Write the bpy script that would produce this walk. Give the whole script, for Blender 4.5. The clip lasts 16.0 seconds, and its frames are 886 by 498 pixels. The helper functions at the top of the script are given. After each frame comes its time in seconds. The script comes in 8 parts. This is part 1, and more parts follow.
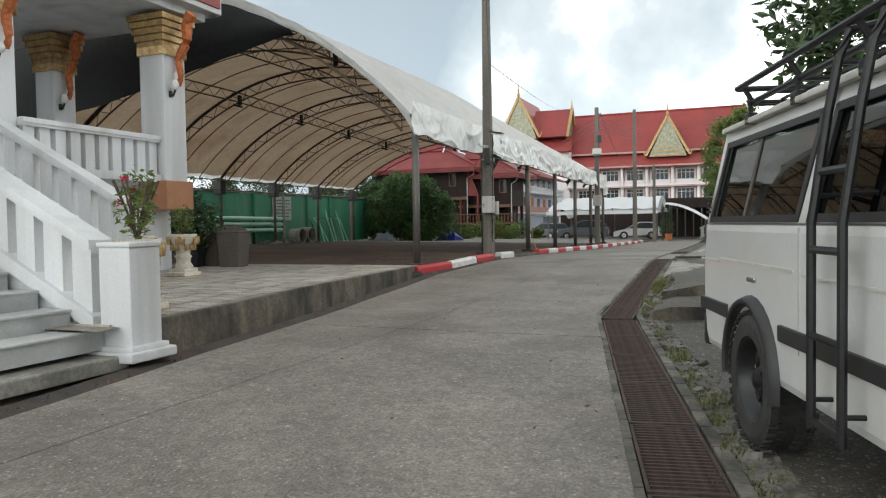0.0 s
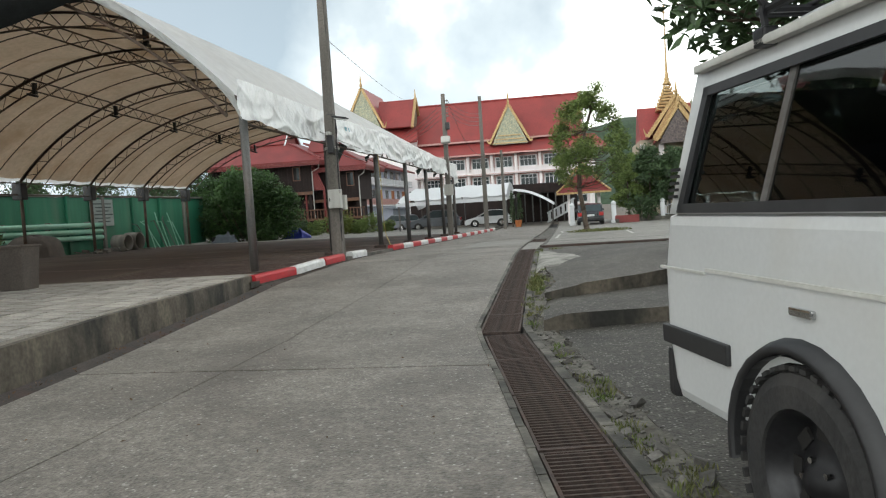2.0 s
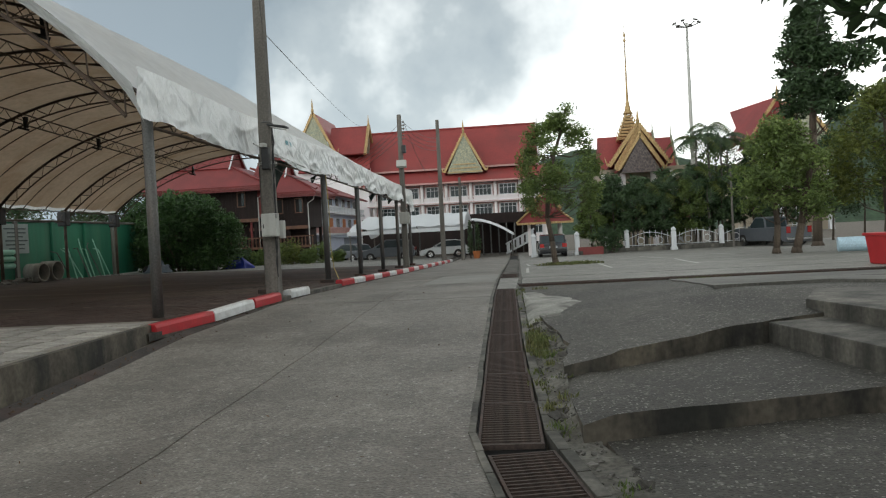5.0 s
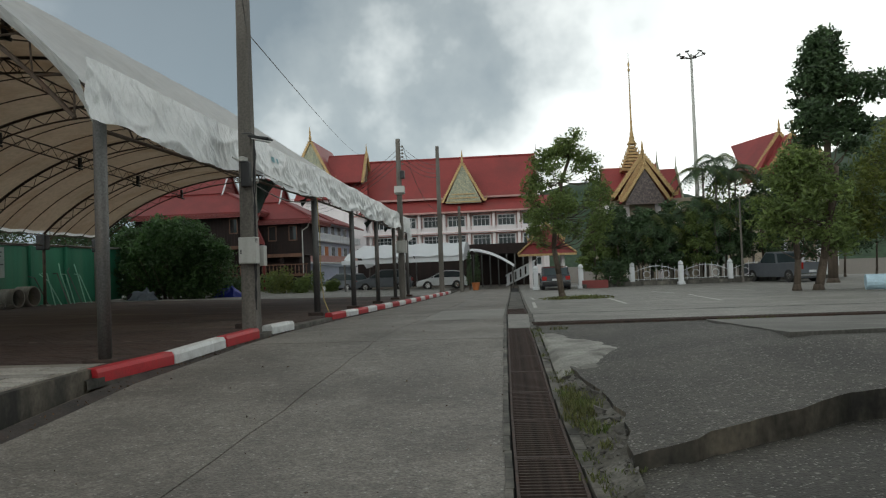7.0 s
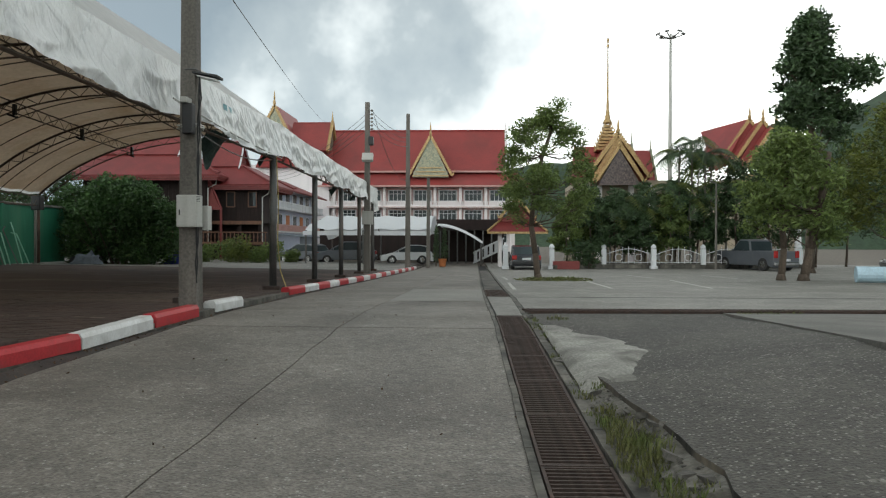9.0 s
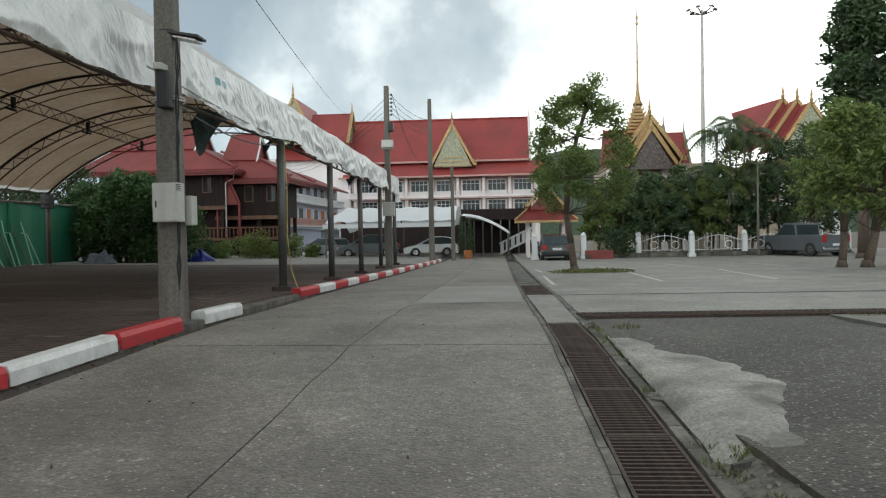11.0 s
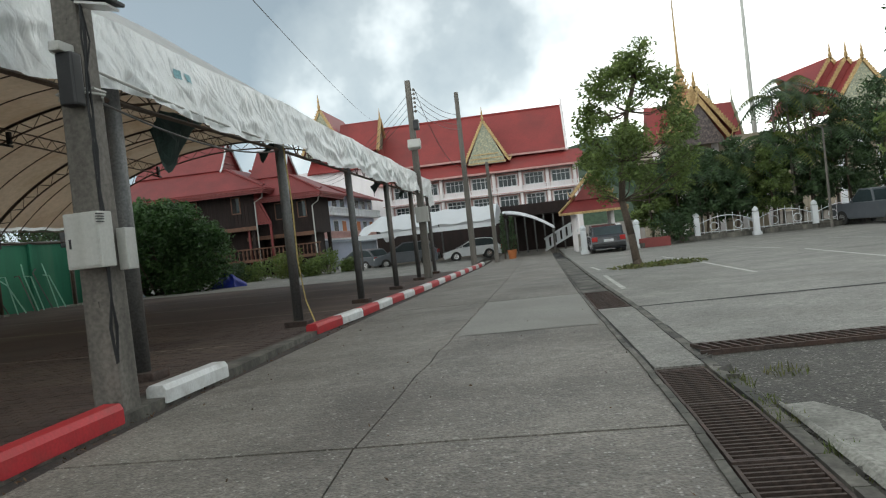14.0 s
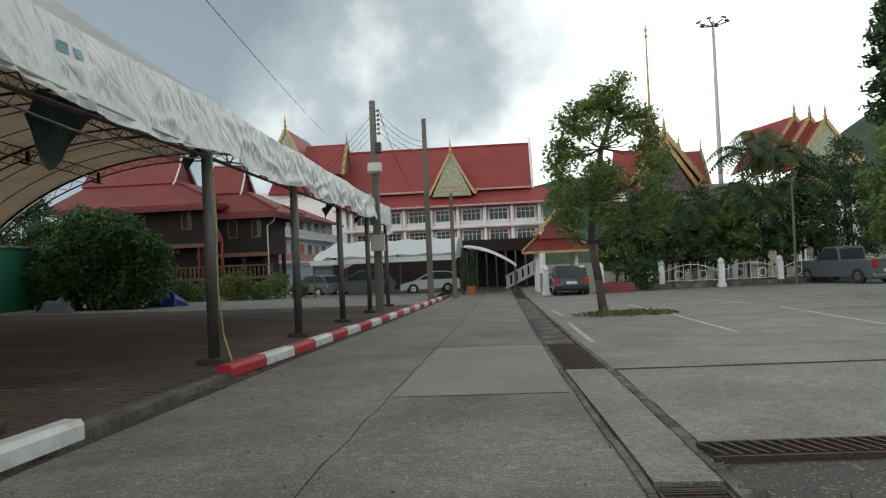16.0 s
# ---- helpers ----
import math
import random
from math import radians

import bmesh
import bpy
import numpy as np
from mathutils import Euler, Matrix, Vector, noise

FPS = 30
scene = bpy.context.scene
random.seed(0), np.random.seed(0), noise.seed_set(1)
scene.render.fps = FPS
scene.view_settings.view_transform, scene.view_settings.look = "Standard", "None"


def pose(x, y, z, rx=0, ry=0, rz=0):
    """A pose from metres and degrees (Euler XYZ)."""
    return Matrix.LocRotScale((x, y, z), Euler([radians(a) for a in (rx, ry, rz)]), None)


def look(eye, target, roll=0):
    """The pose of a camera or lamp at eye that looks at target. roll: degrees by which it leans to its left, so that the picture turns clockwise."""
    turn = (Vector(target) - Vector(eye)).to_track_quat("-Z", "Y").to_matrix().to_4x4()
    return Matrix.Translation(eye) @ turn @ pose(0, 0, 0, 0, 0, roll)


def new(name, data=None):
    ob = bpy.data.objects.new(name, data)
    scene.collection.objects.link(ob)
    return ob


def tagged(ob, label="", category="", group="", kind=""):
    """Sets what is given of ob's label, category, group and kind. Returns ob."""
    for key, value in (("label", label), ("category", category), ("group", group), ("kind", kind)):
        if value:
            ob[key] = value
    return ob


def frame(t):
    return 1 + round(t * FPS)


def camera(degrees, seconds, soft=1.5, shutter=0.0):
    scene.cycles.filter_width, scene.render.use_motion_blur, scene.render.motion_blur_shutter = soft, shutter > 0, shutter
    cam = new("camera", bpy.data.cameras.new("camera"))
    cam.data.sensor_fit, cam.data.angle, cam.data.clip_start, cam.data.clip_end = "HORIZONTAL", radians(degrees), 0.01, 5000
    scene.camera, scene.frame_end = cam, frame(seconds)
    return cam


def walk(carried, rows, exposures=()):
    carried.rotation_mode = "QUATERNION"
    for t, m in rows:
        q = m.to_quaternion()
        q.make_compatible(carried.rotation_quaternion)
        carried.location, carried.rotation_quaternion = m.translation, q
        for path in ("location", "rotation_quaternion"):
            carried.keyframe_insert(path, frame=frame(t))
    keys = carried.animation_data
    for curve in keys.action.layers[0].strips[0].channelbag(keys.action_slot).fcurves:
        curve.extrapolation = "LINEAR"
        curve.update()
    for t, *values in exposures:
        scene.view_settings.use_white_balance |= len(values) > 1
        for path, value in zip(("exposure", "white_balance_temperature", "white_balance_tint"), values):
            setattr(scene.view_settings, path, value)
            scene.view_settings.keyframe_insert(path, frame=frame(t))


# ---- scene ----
cam = camera(62.9, 16.0, soft=1.2)
PATH = [
    (0, (0.037, -0.827, 1.304), (-0.71, 1.027, 1.235), -0.9),
    (0.5, (-0.108, -0.352, 1.281), (-0.76, 1.535, 1.165), 0.0),
    (1, (-0.272, 0.163, 1.289), (-0.799, 2.088, 1.164), -2.1),
    (1.5, (-0.412, 0.657, 1.319), (-0.912, 2.591, 1.215), -3.9),
    (2, (-0.597, 1.176, 1.362), (-0.951, 3.141, 1.257), -3.6),
    (2.5, (-0.724, 1.655, 1.384), (-1.049, 3.628, 1.36), -3.1),
    (3, (-0.904, 2.228, 1.372), (-1.197, 4.204, 1.276), -2.7),
    (3.5, (-1.004, 2.7, 1.371), (-1.302, 4.677, 1.306), -4.0),
    (4, (-1.109, 3.267, 1.388), (-1.386, 5.247, 1.341), -3.7),
    (4.2, (-1.148, 3.468, 1.384), (-1.357, 5.455, 1.29), -3.3),
    (6.3, (-1.501, 5.387, 1.4), (-1.749, 7.369, 1.501), -2.0),
    (6.5, (-1.534, 5.569, 1.394), (-1.762, 7.553, 1.492), -1.3),
    (7, (-1.627, 6.049, 1.388), (-1.831, 8.038, 1.441), -2.1),
    (7.5, (-1.756, 6.588, 1.355), (-2.086, 8.561, 1.333), -2.7),
    (8, (-1.914, 7.113, 1.355), (-2.233, 9.087, 1.363), -1.2),
    (8.5, (-2.008, 7.563, 1.334), (-2.308, 9.541, 1.328), 0.1),
    (9, (-2.079, 7.981, 1.374), (-2.181, 9.979, 1.357), 0.2),
    (9.2, (-2.101, 8.149, 1.38), (-2.106, 10.147, 1.297), -1.2),
    (11.3, (-2.405, 10.288, 1.395), (-2.6, 12.278, 1.357), -1.6),
    (11.5, (-2.457, 10.489, 1.411), (-2.614, 12.483, 1.375), -3.7),
    (12, (-2.553, 10.921, 1.399), (-2.751, 12.911, 1.408), -4.6),
    (12.5, (-2.553, 11.389, 1.45), (-2.762, 13.377, 1.397), -4.9),
    (13, (-2.591, 11.854, 1.502), (-2.686, 13.85, 1.431), -4.0),
    (13.5, (-2.594, 12.309, 1.518), (-2.892, 14.287, 1.518), -6.1),
    (14, (-2.581, 12.74, 1.529), (-2.86, 14.72, 1.496), -6.3),
    (14.5, (-2.582, 13.184, 1.56), (-2.797, 15.171, 1.645), -5.0),
    (15, (-2.543, 13.605, 1.564), (-2.804, 15.587, 1.625), -3.5),
    (15.5, (-2.574, 14.034, 1.583), (-2.631, 16.032, 1.62), -2.1),
    (16, (-2.609, 14.454, 1.582), (-2.776, 16.446, 1.626), -2.5),
]
walk(cam, [(t, look(eye, target, roll)) for t, eye, target, roll in PATH],
     [(0, 0.05, 6450, 7), (1.0, 0.2, 6400, 6), (2.0, 0.1, 6350, 6), (4.2, -0.17, 6350, 6), (6.3, -0.9, 6300, 4), (7.2, -0.83, 6300, 4), (8.0, -0.64, 6300, 4), (9.0, -0.47, 6300, 4), (11.5, -0.33, 6250, 4), (13.5, -0.33, 6200, 4), (14.5, -0.38, 6250, 4), (15.2, -0.48, 6300, 4), (16, -0.62, 6300, 4)])

# ---- world, sun ----
SUN_ELEV, SUN_ROT = radians(52), radians(38)
world = bpy.data.worlds.new("sky")
scene.world = world
world.use_nodes = True
wn, wl = world.node_tree.nodes, world.node_tree.links
wn.clear()
w_out = wn.new("ShaderNodeOutputWorld")
w_bg = wn.new("ShaderNodeBackground")
w_sky = wn.new("ShaderNodeTexSky")
w_sky.sky_type = "NISHITA"
w_sky.sun_disc = False
w_sky.sun_elevation, w_sky.sun_rotation = SUN_ELEV, SUN_ROT
w_sky.dust_density, w_sky.air_density = 3.0, 1.0
w_co = wn.new("ShaderNodeTexCoord")
w_no = wn.new("ShaderNodeTexNoise")
w_no.inputs["Scale"].default_value = 2.6
w_no.inputs["Detail"].default_value = 6.0
w_no.inputs["Roughness"].default_value = 0.55
w_dot = wn.new("ShaderNodeVectorMath")
w_dot.operation = "DOT_PRODUCT"
w_dot.inputs[1].default_value = (math.sin(SUN_ROT), math.cos(SUN_ROT), 0.0)
w_add = wn.new("ShaderNodeMath")
w_add.operation = "MULTIPLY_ADD"
w_add.inputs[1].default_value = 0.75
w_half = wn.new("ShaderNodeMapRange")
w_half.inputs["From Min"].default_value, w_half.inputs["From Max"].default_value = -1.375, 1.375
# cloud brightness round the sky: a grey bank beside the bright part that hides the sun
w_ramp = wn.new("ShaderNodeValToRGB")
w_ramp.color_ramp.elements[0].position, w_ramp.color_ramp.elements[0].color = 0.0, (36.0, 36.0, 35.2, 1)
w_ramp.color_ramp.elements[1].position, w_ramp.color_ramp.elements[1].color = 1.0, (32.0, 31.4, 30.2, 1)
for pos, c in ((0.52, (28.0, 28.0, 27.4)), (0.74, (6.2, 7.1, 7.9)), (0.84, (5.6, 6.6, 7.4)), (0.875, (9.0, 9.8, 10.2)), (0.915, (22.0, 22.0, 21.6))):
    e = w_ramp.color_ramp.elements.new(pos)
    e.color = (*c, 1)
w_sep = wn.new("ShaderNodeSeparateXYZ")
w_hor = wn.new("ShaderNodeMapRange")
w_hor.inputs["From Min"].default_value, w_hor.inputs["From Max"].default_value = 0.05, 0.75
w_hor.inputs["To Min"].default_value, w_hor.inputs["To Max"].default_value = 1.3, 0.55
w_mul = wn.new("ShaderNodeMix")
w_mul.data_type, w_mul.blend_type = "RGBA", "MULTIPLY"
w_mul.inputs[0].default_value = 1.0
w_mix = wn.new("ShaderNodeMix")
w_mix.data_type = "RGBA"
w_mix.inputs[0].default_value = 0.86
w_bg.inputs["Strength"].default_value = 0.09
wl.new(w_co.outputs["Generated"], w_no.inputs["Vector"])
wl.new(w_co.outputs["Generated"], w_dot.inputs[0])
wl.new(w_no.outputs["Fac"], w_add.inputs[0])
wl.new(w_dot.outputs["Value"], w_add.inputs[2])
wl.new(w_add.outputs["Value"], w_half.inputs["Value"])
wl.new(w_half.outputs["Result"], w_ramp.inputs["Fac"])
wl.new(w_co.outputs["Generated"], w_sep.inputs["Vector"])
wl.new(w_sep.outputs["Z"], w_hor.inputs["Value"])
wl.new(w_ramp.outputs["Color"], w_mul.inputs[6])
wl.new(w_hor.outputs["Result"], w_mul.inputs[7])
wl.new(w_sky.outputs["Color"], w_mix.inputs[6])
wl.new(w_mul.outputs[2], w_mix.inputs[7])
wl.new(w_mix.outputs[2], w_bg.inputs["Color"])
wl.new(w_bg.outputs["Background"], w_out.inputs["Surface"])

sun_data = bpy.data.lights.new("sun", "SUN")
sun_data.energy, sun_data.angle, sun_data.color = 0.5, radians(14), (1.0, 0.96, 0.9)
sun = new("sun", sun_data)
sun_dir = Vector((math.sin(SUN_ROT) * math.cos(SUN_ELEV), math.cos(SUN_ROT) * math.cos(SUN_ELEV), math.sin(SUN_ELEV)))
sun.rotation_euler = (-sun_dir).to_track_quat("-Z", "Y").to_euler()
sun.location = (0, 0, 60)


# ---- materials ----
def mat(name, c1, c2=None, scale=3.0, rough=0.8, metal=0.0, bump=0.0, bscale=40.0, fine=0.25, trans=0.0, stain=None, stain_scale=0.6, stain_amt=0.5,
        streak=False, spec=0.5, island=0.0, obrand=0.0, coat=0.0):
    """Two-scale noise colour, optional stains, bump, translucency."""
    m = bpy.data.materials.new(name)
    m.use_nodes = True
    n, l = m.node_tree.nodes, m.node_tree.links
    p = n["Principled BSDF"]
    p.inputs["Roughness"].default_value = rough
    p.inputs["Metallic"].default_value = metal
    p.inputs["Specular IOR Level"].default_value = spec
    p.inputs["Coat Weight"].default_value = coat
    tc = n.new("ShaderNodeTexCoord")
    src = tc.outputs["Object"]
    if streak:
        mp = n.new("ShaderNodeMapping")
        mp.inputs["Scale"].default_value = (1, 1, 0.12 if streak is True else streak)
        l.new(src, mp.inputs["Vector"])
        src = mp.outputs["Vector"]
    c2 = c2 or tuple(v * 0.75 for v in c1)
    no = n.new("ShaderNodeTexNoise")
    no.inputs["Scale"].default_value, no.inputs["Detail"].default_value, no.inputs["Roughness"].default_value = scale, 6, 0.6
    l.new(src, no.inputs["Vector"])
    r = n.new("ShaderNodeValToRGB")
    r.color_ramp.elements[0].position, r.color_ramp.elements[1].position = 0.35, 0.68
    r.color_ramp.elements[0].color, r.color_ramp.elements[1].color = (*c2, 1), (*c1, 1)
    l.new(no.outputs["Fac"], r.inputs["Fac"])
    col = r.outputs["Color"]
    fn = n.new("ShaderNodeTexNoise")
    fn.inputs["Scale"].default_value, fn.inputs["Detail"].default_value = bscale, 3
    l.new(tc.outputs["Object"], fn.inputs["Vector"])
    if fine:
        mr = n.new("ShaderNodeMapRange")
        mr.inputs["From Min"].default_value, mr.inputs["From Max"].default_value = 0.3, 0.7
        mr.inputs["To Min"].default_value, mr.inputs["To Max"].default_value = 1 - fine, 1 + fine
        l.new(fn.outputs["Fac"], mr.inputs["Value"])
        mx = n.new("ShaderNodeMix")
        mx.data_type, mx.blend_type = "RGBA", "MULTIPLY"
        mx.inputs[0].default_value = 1
        l.new(col, mx.inputs[6])
        l.new(mr.outputs["Result"], mx.inputs[7])
        col = mx.outputs[2]
    if stain:
        sn = n.new("ShaderNodeTexNoise")
        sn.inputs["Scale"].default_value, sn.inputs["Detail"].default_value, sn.inputs["Distortion"].default_value = stain_scale, 8, 0.6
        l.new(src, sn.inputs["Vector"])
        sr = n.new("ShaderNodeMapRange")
        sr.inputs["From Min"].default_value, sr.inputs["From Max"].default_value = 0.5, 0.72
        sr.inputs["To Max"].default_value = stain_amt
        l.new(sn.outputs["Fac"], sr.inputs["Value"])
        sm = n.new("ShaderNodeMix")
        sm.data_type = "RGBA"
        l.new(sr.outputs["Result"], sm.inputs[0])
        l.new(col, sm.inputs[6])
        sm.inputs[7].default_value = (*stain, 1)
        col = sm.outputs[2]
    if island or obrand:
        if island:
            g = n.new("ShaderNodeNewGeometry")
            rnd = g.outputs["Random Per Island"]
        else:
            g = n.new("ShaderNodeObjectInfo")
            rnd = g.outputs["Random"]
        k = island or obrand
        ir = n.new("ShaderNodeMapRange")
        ir.inputs["To Min"].default_value, ir.inputs["To Max"].default_value = 1 - k, 1 + k
        l.new(rnd, ir.inputs["Value"])
        im = n.new("ShaderNodeMix")
        im.data_type, im.blend_type = "RGBA", "MULTIPLY"
        im.inputs[0].default_value = 1
        l.new(col, im.inputs[6])
        l.new(ir.outputs["Result"], im.inputs[7])
        col = im.outputs[2]
    l.new(col, p.inputs["Base Color"])
    if bump:
        b = n.new("ShaderNodeBump")
        b.inputs["Strength"].default_value, b.inputs["Distance"].default_value = bump, 0.01
        l.new(fn.outputs["Fac"], b.inputs["Height"])
        l.new(b.outputs["Normal"], p.inputs["Normal"])
    if trans:
        t = n.new("ShaderNodeBsdfTranslucent")
        l.new(col, t.inputs["Color"])
        ms = n.new("ShaderNodeMixShader")
        ms.inputs[0].default_value = trans
        l.new(p.outputs["BSDF"], ms.inputs[1])
        l.new(t.outputs["BSDF"], ms.inputs[2])
        l.new(ms.outputs["Shader"], n["Material Output"].inputs["Surface"])
    return m


def glass(name, tint, rough=0.02):
    m = bpy.data.materials.new(name)
    m.use_nodes = True
    p = m.node_tree.nodes["Principled BSDF"]
    p.inputs["Base Color"].default_value = (*tint, 1)
    p.inputs["Roughness"].default_value = rough
    p.inputs["Transmission Weight"].default_value = 1.0
    p.inputs["IOR"].default_value = 1.45
    return m


def aggregate(name, base, pale, dark, stone=42.0, rough=0.85, stain=(0.1, 0.095, 0.085), stain_amt=0.55, stone_amt=0.45, chips=0.12):
    """Worn concrete with exposed stones: mortar grains, sparse pale and dark chips, blotchy stains."""
    m = mat(name, base, tuple(v * 0.62 for v in base), scale=0.9, rough=rough, bump=0.0, fine=0.3, bscale=45, stain=stain, stain_scale=0.45, stain_amt=stain_amt)
    n, l = m.node_tree.nodes, m.node_tree.links
    p = n["Principled BSDF"]
    col = p.inputs["Base Color"].links[0].from_socket
    tc = n.new("ShaderNodeTexCoord")
    heights = []
    for sc, colour, share, seed in ((stone, pale, chips, (3.1, 0.7, 0)), (stone * 1.35, dark, chips * 1.3, (7.7, 5.2, 0)), (stone * 0.45, tuple((a + b) / 2 for a, b in zip(pale, base)), chips * 0.3, (1.7, 9.2, 0))):
        mp = n.new("ShaderNodeMapping")
        mp.inputs["Location"].default_value = seed
        l.new(tc.outputs["Object"], mp.inputs["Vector"])
        v = n.new("ShaderNodeTexVoronoi")
        v.inputs["Scale"].default_value = sc
        l.new(mp.outputs["Vector"], v.inputs["Vector"])
        cr = n.new("ShaderNodeSeparateColor")
        l.new(v.outputs["Color"], cr.inputs["Color"])
        pick = n.new("ShaderNodeMath")
        pick.operation = "LESS_THAN"
        pick.inputs[1].default_value = share
        l.new(cr.outputs["Red"], pick.inputs[0])
        disc = n.new("ShaderNodeMapRange")
        disc.inputs["From Min"].default_value, disc.inputs["From Max"].default_value = 0.28, 0.5
        disc.inputs["To Min"].default_value, disc.inputs["To Max"].default_value = stone_amt, 0.0
        l.new(v.outputs["Distance"], disc.inputs["Value"])
        fac = n.new("ShaderNodeMath")
        fac.operation = "MULTIPLY"
        l.new(pick.outputs["Value"], fac.inputs[0])
        l.new(disc.outputs["Result"], fac.inputs[1])
        mx = n.new("ShaderNodeMix")
        mx.data_type = "RGBA"
        l.new(fac.outputs["Value"], mx.inputs[0])
        l.new(col, mx.inputs[6])
        mx.inputs[7].default_value = (*colour, 1)
        col = mx.outputs[2]
        heights.append(v.outputs["Distance"])
    for sc, k in ((9.0, 0.2), (26.0, 0.22)):
        no = n.new("ShaderNodeTexNoise")
        no.inputs["Scale"].default_value, no.inputs["Detail"].default_value, no.inputs["Roughness"].default_value = sc, 5, 0.7
        l.new(tc.outputs["Object"], no.inputs["Vector"])
        mr = n.new("ShaderNodeMapRange")
        mr.inputs["From Min"].default_value, mr.inputs["From Max"].default_value = 0.35, 0.65
        mr.inputs["To Min"].default_value, mr.inputs["To Max"].default_value = 1 - k, 1 + k
        l.new(no.outputs["Fac"], mr.inputs["Value"])
        mx = n.new("ShaderNodeMix")
        mx.data_type, mx.blend_type = "RGBA", "MULTIPLY"
        mx.inputs[0].default_value = 1
        l.new(col, mx.inputs[6])
        l.new(mr.outputs["Result"], mx.inputs[7])
        col = mx.outputs[2]
    l.new(col, p.inputs["Base Color"])
    b = n.new("ShaderNodeBump")
    b.inputs["Strength"].default_value, b.inputs["Distance"].default_value = 0.8, 0.009
    l.new(heights[0], b.inputs["Height"])
    l.new(b.outputs["Normal"], p.inputs["Normal"])
    return m


def crumple(m):
    """Creased plastic sheet: ridged noise in three slanting directions as bump."""
    n, l = m.node_tree.nodes, m.node_tree.links
    tc = n.new("ShaderNodeTexCoord")
    total = None
    for rot, sc, k, seed in ((28, (1, 0.16, 1.5), 1.0, 1.0), (-35, (1, 0.2, 1.3), 0.9, 4.0), (62, (1, 0.18, 1.6), 0.7, 8.0), (-8, (1, 0.07, 0.5), 0.3, 2.0)):
        mp = n.new("ShaderNodeMapping")
        mp.vector_type = "TEXTURE"
        mp.inputs["Rotation"].default_value = (radians(rot), 0, 0)
        mp.inputs["Scale"].default_value = sc
        mp.inputs["Location"].default_value = (seed, seed * 2, 0)
        l.new(tc.outputs["Object"], mp.inputs["Vector"])
        no = n.new("ShaderNodeTexNoise")
        no.inputs["Scale"].default_value, no.inputs["Detail"].default_value, no.inputs["Distortion"].default_value = 1.0, 1.0, 0.35
        l.new(mp.outputs["Vector"], no.inputs["Vector"])
        a = n.new("ShaderNodeMath")
        a.operation = "SUBTRACT"
        a.inputs[1].default_value = 0.5
        l.new(no.outputs["Fac"], a.inputs[0])
        b = n.new("ShaderNodeMath")
        b.operation = "ABSOLUTE"
        l.new(a.outputs["Value"], b.inputs[0])
        c = n.new("ShaderNodeMath")
        c.operation = "MULTIPLY_ADD"
        c.inputs[1].default_value = k
        l.new(b.outputs["Value"], c.inputs[0])
        if total is None:
            c.inputs[2].default_value = 0.0
        else:
            l.new(total, c.inputs[2])
        total = c.outputs["Value"]
    bp = n.new("ShaderNodeBump")
    bp.inputs["Strength"].default_value, bp.inputs["Distance"].default_value = 0.6, 0.09
    l.new(total, bp.inputs["Height"])
    l.new(bp.outputs["Normal"], n["Principled BSDF"].inputs["Normal"])


M = {}
M["road"] = aggregate("road_concrete", (0.24, 0.218, 0.187), (0.50, 0.48, 0.44), (0.045, 0.04, 0.036), 46, rough=0.62, stain=(0.10, 0.087, 0.072), stain_amt=0.9, stone_amt=0.6, chips=0.07)
M["apron"] = aggregate("apron_gravel_concrete", (0.094, 0.087, 0.073), (0.34, 0.325, 0.295), (0.02, 0.019, 0.017), 46, rough=0.75, stain=(0.035, 0.033, 0.028), stain_amt=0.9, stone_amt=0.7, chips=0.17)
M["lot"] = aggregate("parking_concrete", (0.27, 0.26, 0.232), (0.40, 0.39, 0.36), (0.13, 0.126, 0.115), 40, rough=0.62, stain=(0.15, 0.143, 0.122), stain_amt=0.8, stone_amt=0.4, chips=0.08)
M["earth"] = mat("earth", (0.16, 0.13, 0.10), (0.09, 0.075, 0.06), scale=2, bump=0.5, stain=(0.06, 0.07, 0.03))
M["conc"] = mat("weathered_concrete", (0.30, 0.29, 0.26), (0.20, 0.19, 0.17), scale=1.6, bump=0.35, bscale=30, stain=(0.06, 0.058, 0.05), stain_scale=1.1, stain_amt=0.75, streak=True)
M["concwall"] = mat("mossy_and_shaded_concrete", (0.205, 0.19, 0.16), (0.04, 0.038, 0.032), scale=2.2, bump=0.4, bscale=24, stain=(0.035, 0.036, 0.03), stain_scale=1.4, stain_amt=0.85, streak=True)
M["patch"] = mat("pale_mortar", (0.37, 0.36, 0.32), (0.20, 0.195, 0.172), scale=2.2, bump=0.4, fine=0.3, stain=(0.085, 0.082, 0.07), stain_scale=1.8, stain_amt=0.95)
M["rust"] = mat("rusty_steel", (0.10, 0.07, 0.058), (0.055, 0.041, 0.035), scale=9, rough=0.75, metal=0.35, bump=0.3, stain=(0.13, 0.06, 0.035), stain_scale=3)
M["retaining"] = mat("blotched_retaining_concrete", (0.17, 0.145, 0.11), (0.022, 0.021, 0.018), scale=2.1, rough=0.85, bump=0.5, bscale=20, stain=(0.022, 0.023, 0.018), stain_scale=1.3, stain_amt=0.95, streak=0.45)
M["mortar"] = mat("crumbled_grey_mortar", (0.20, 0.19, 0.165), (0.075, 0.068, 0.055), scale=2.6, rough=0.9, bump=0.8, bscale=28, fine=0.35, stain=(0.05, 0.045, 0.03), stain_scale=1.7, stain_amt=0.8)
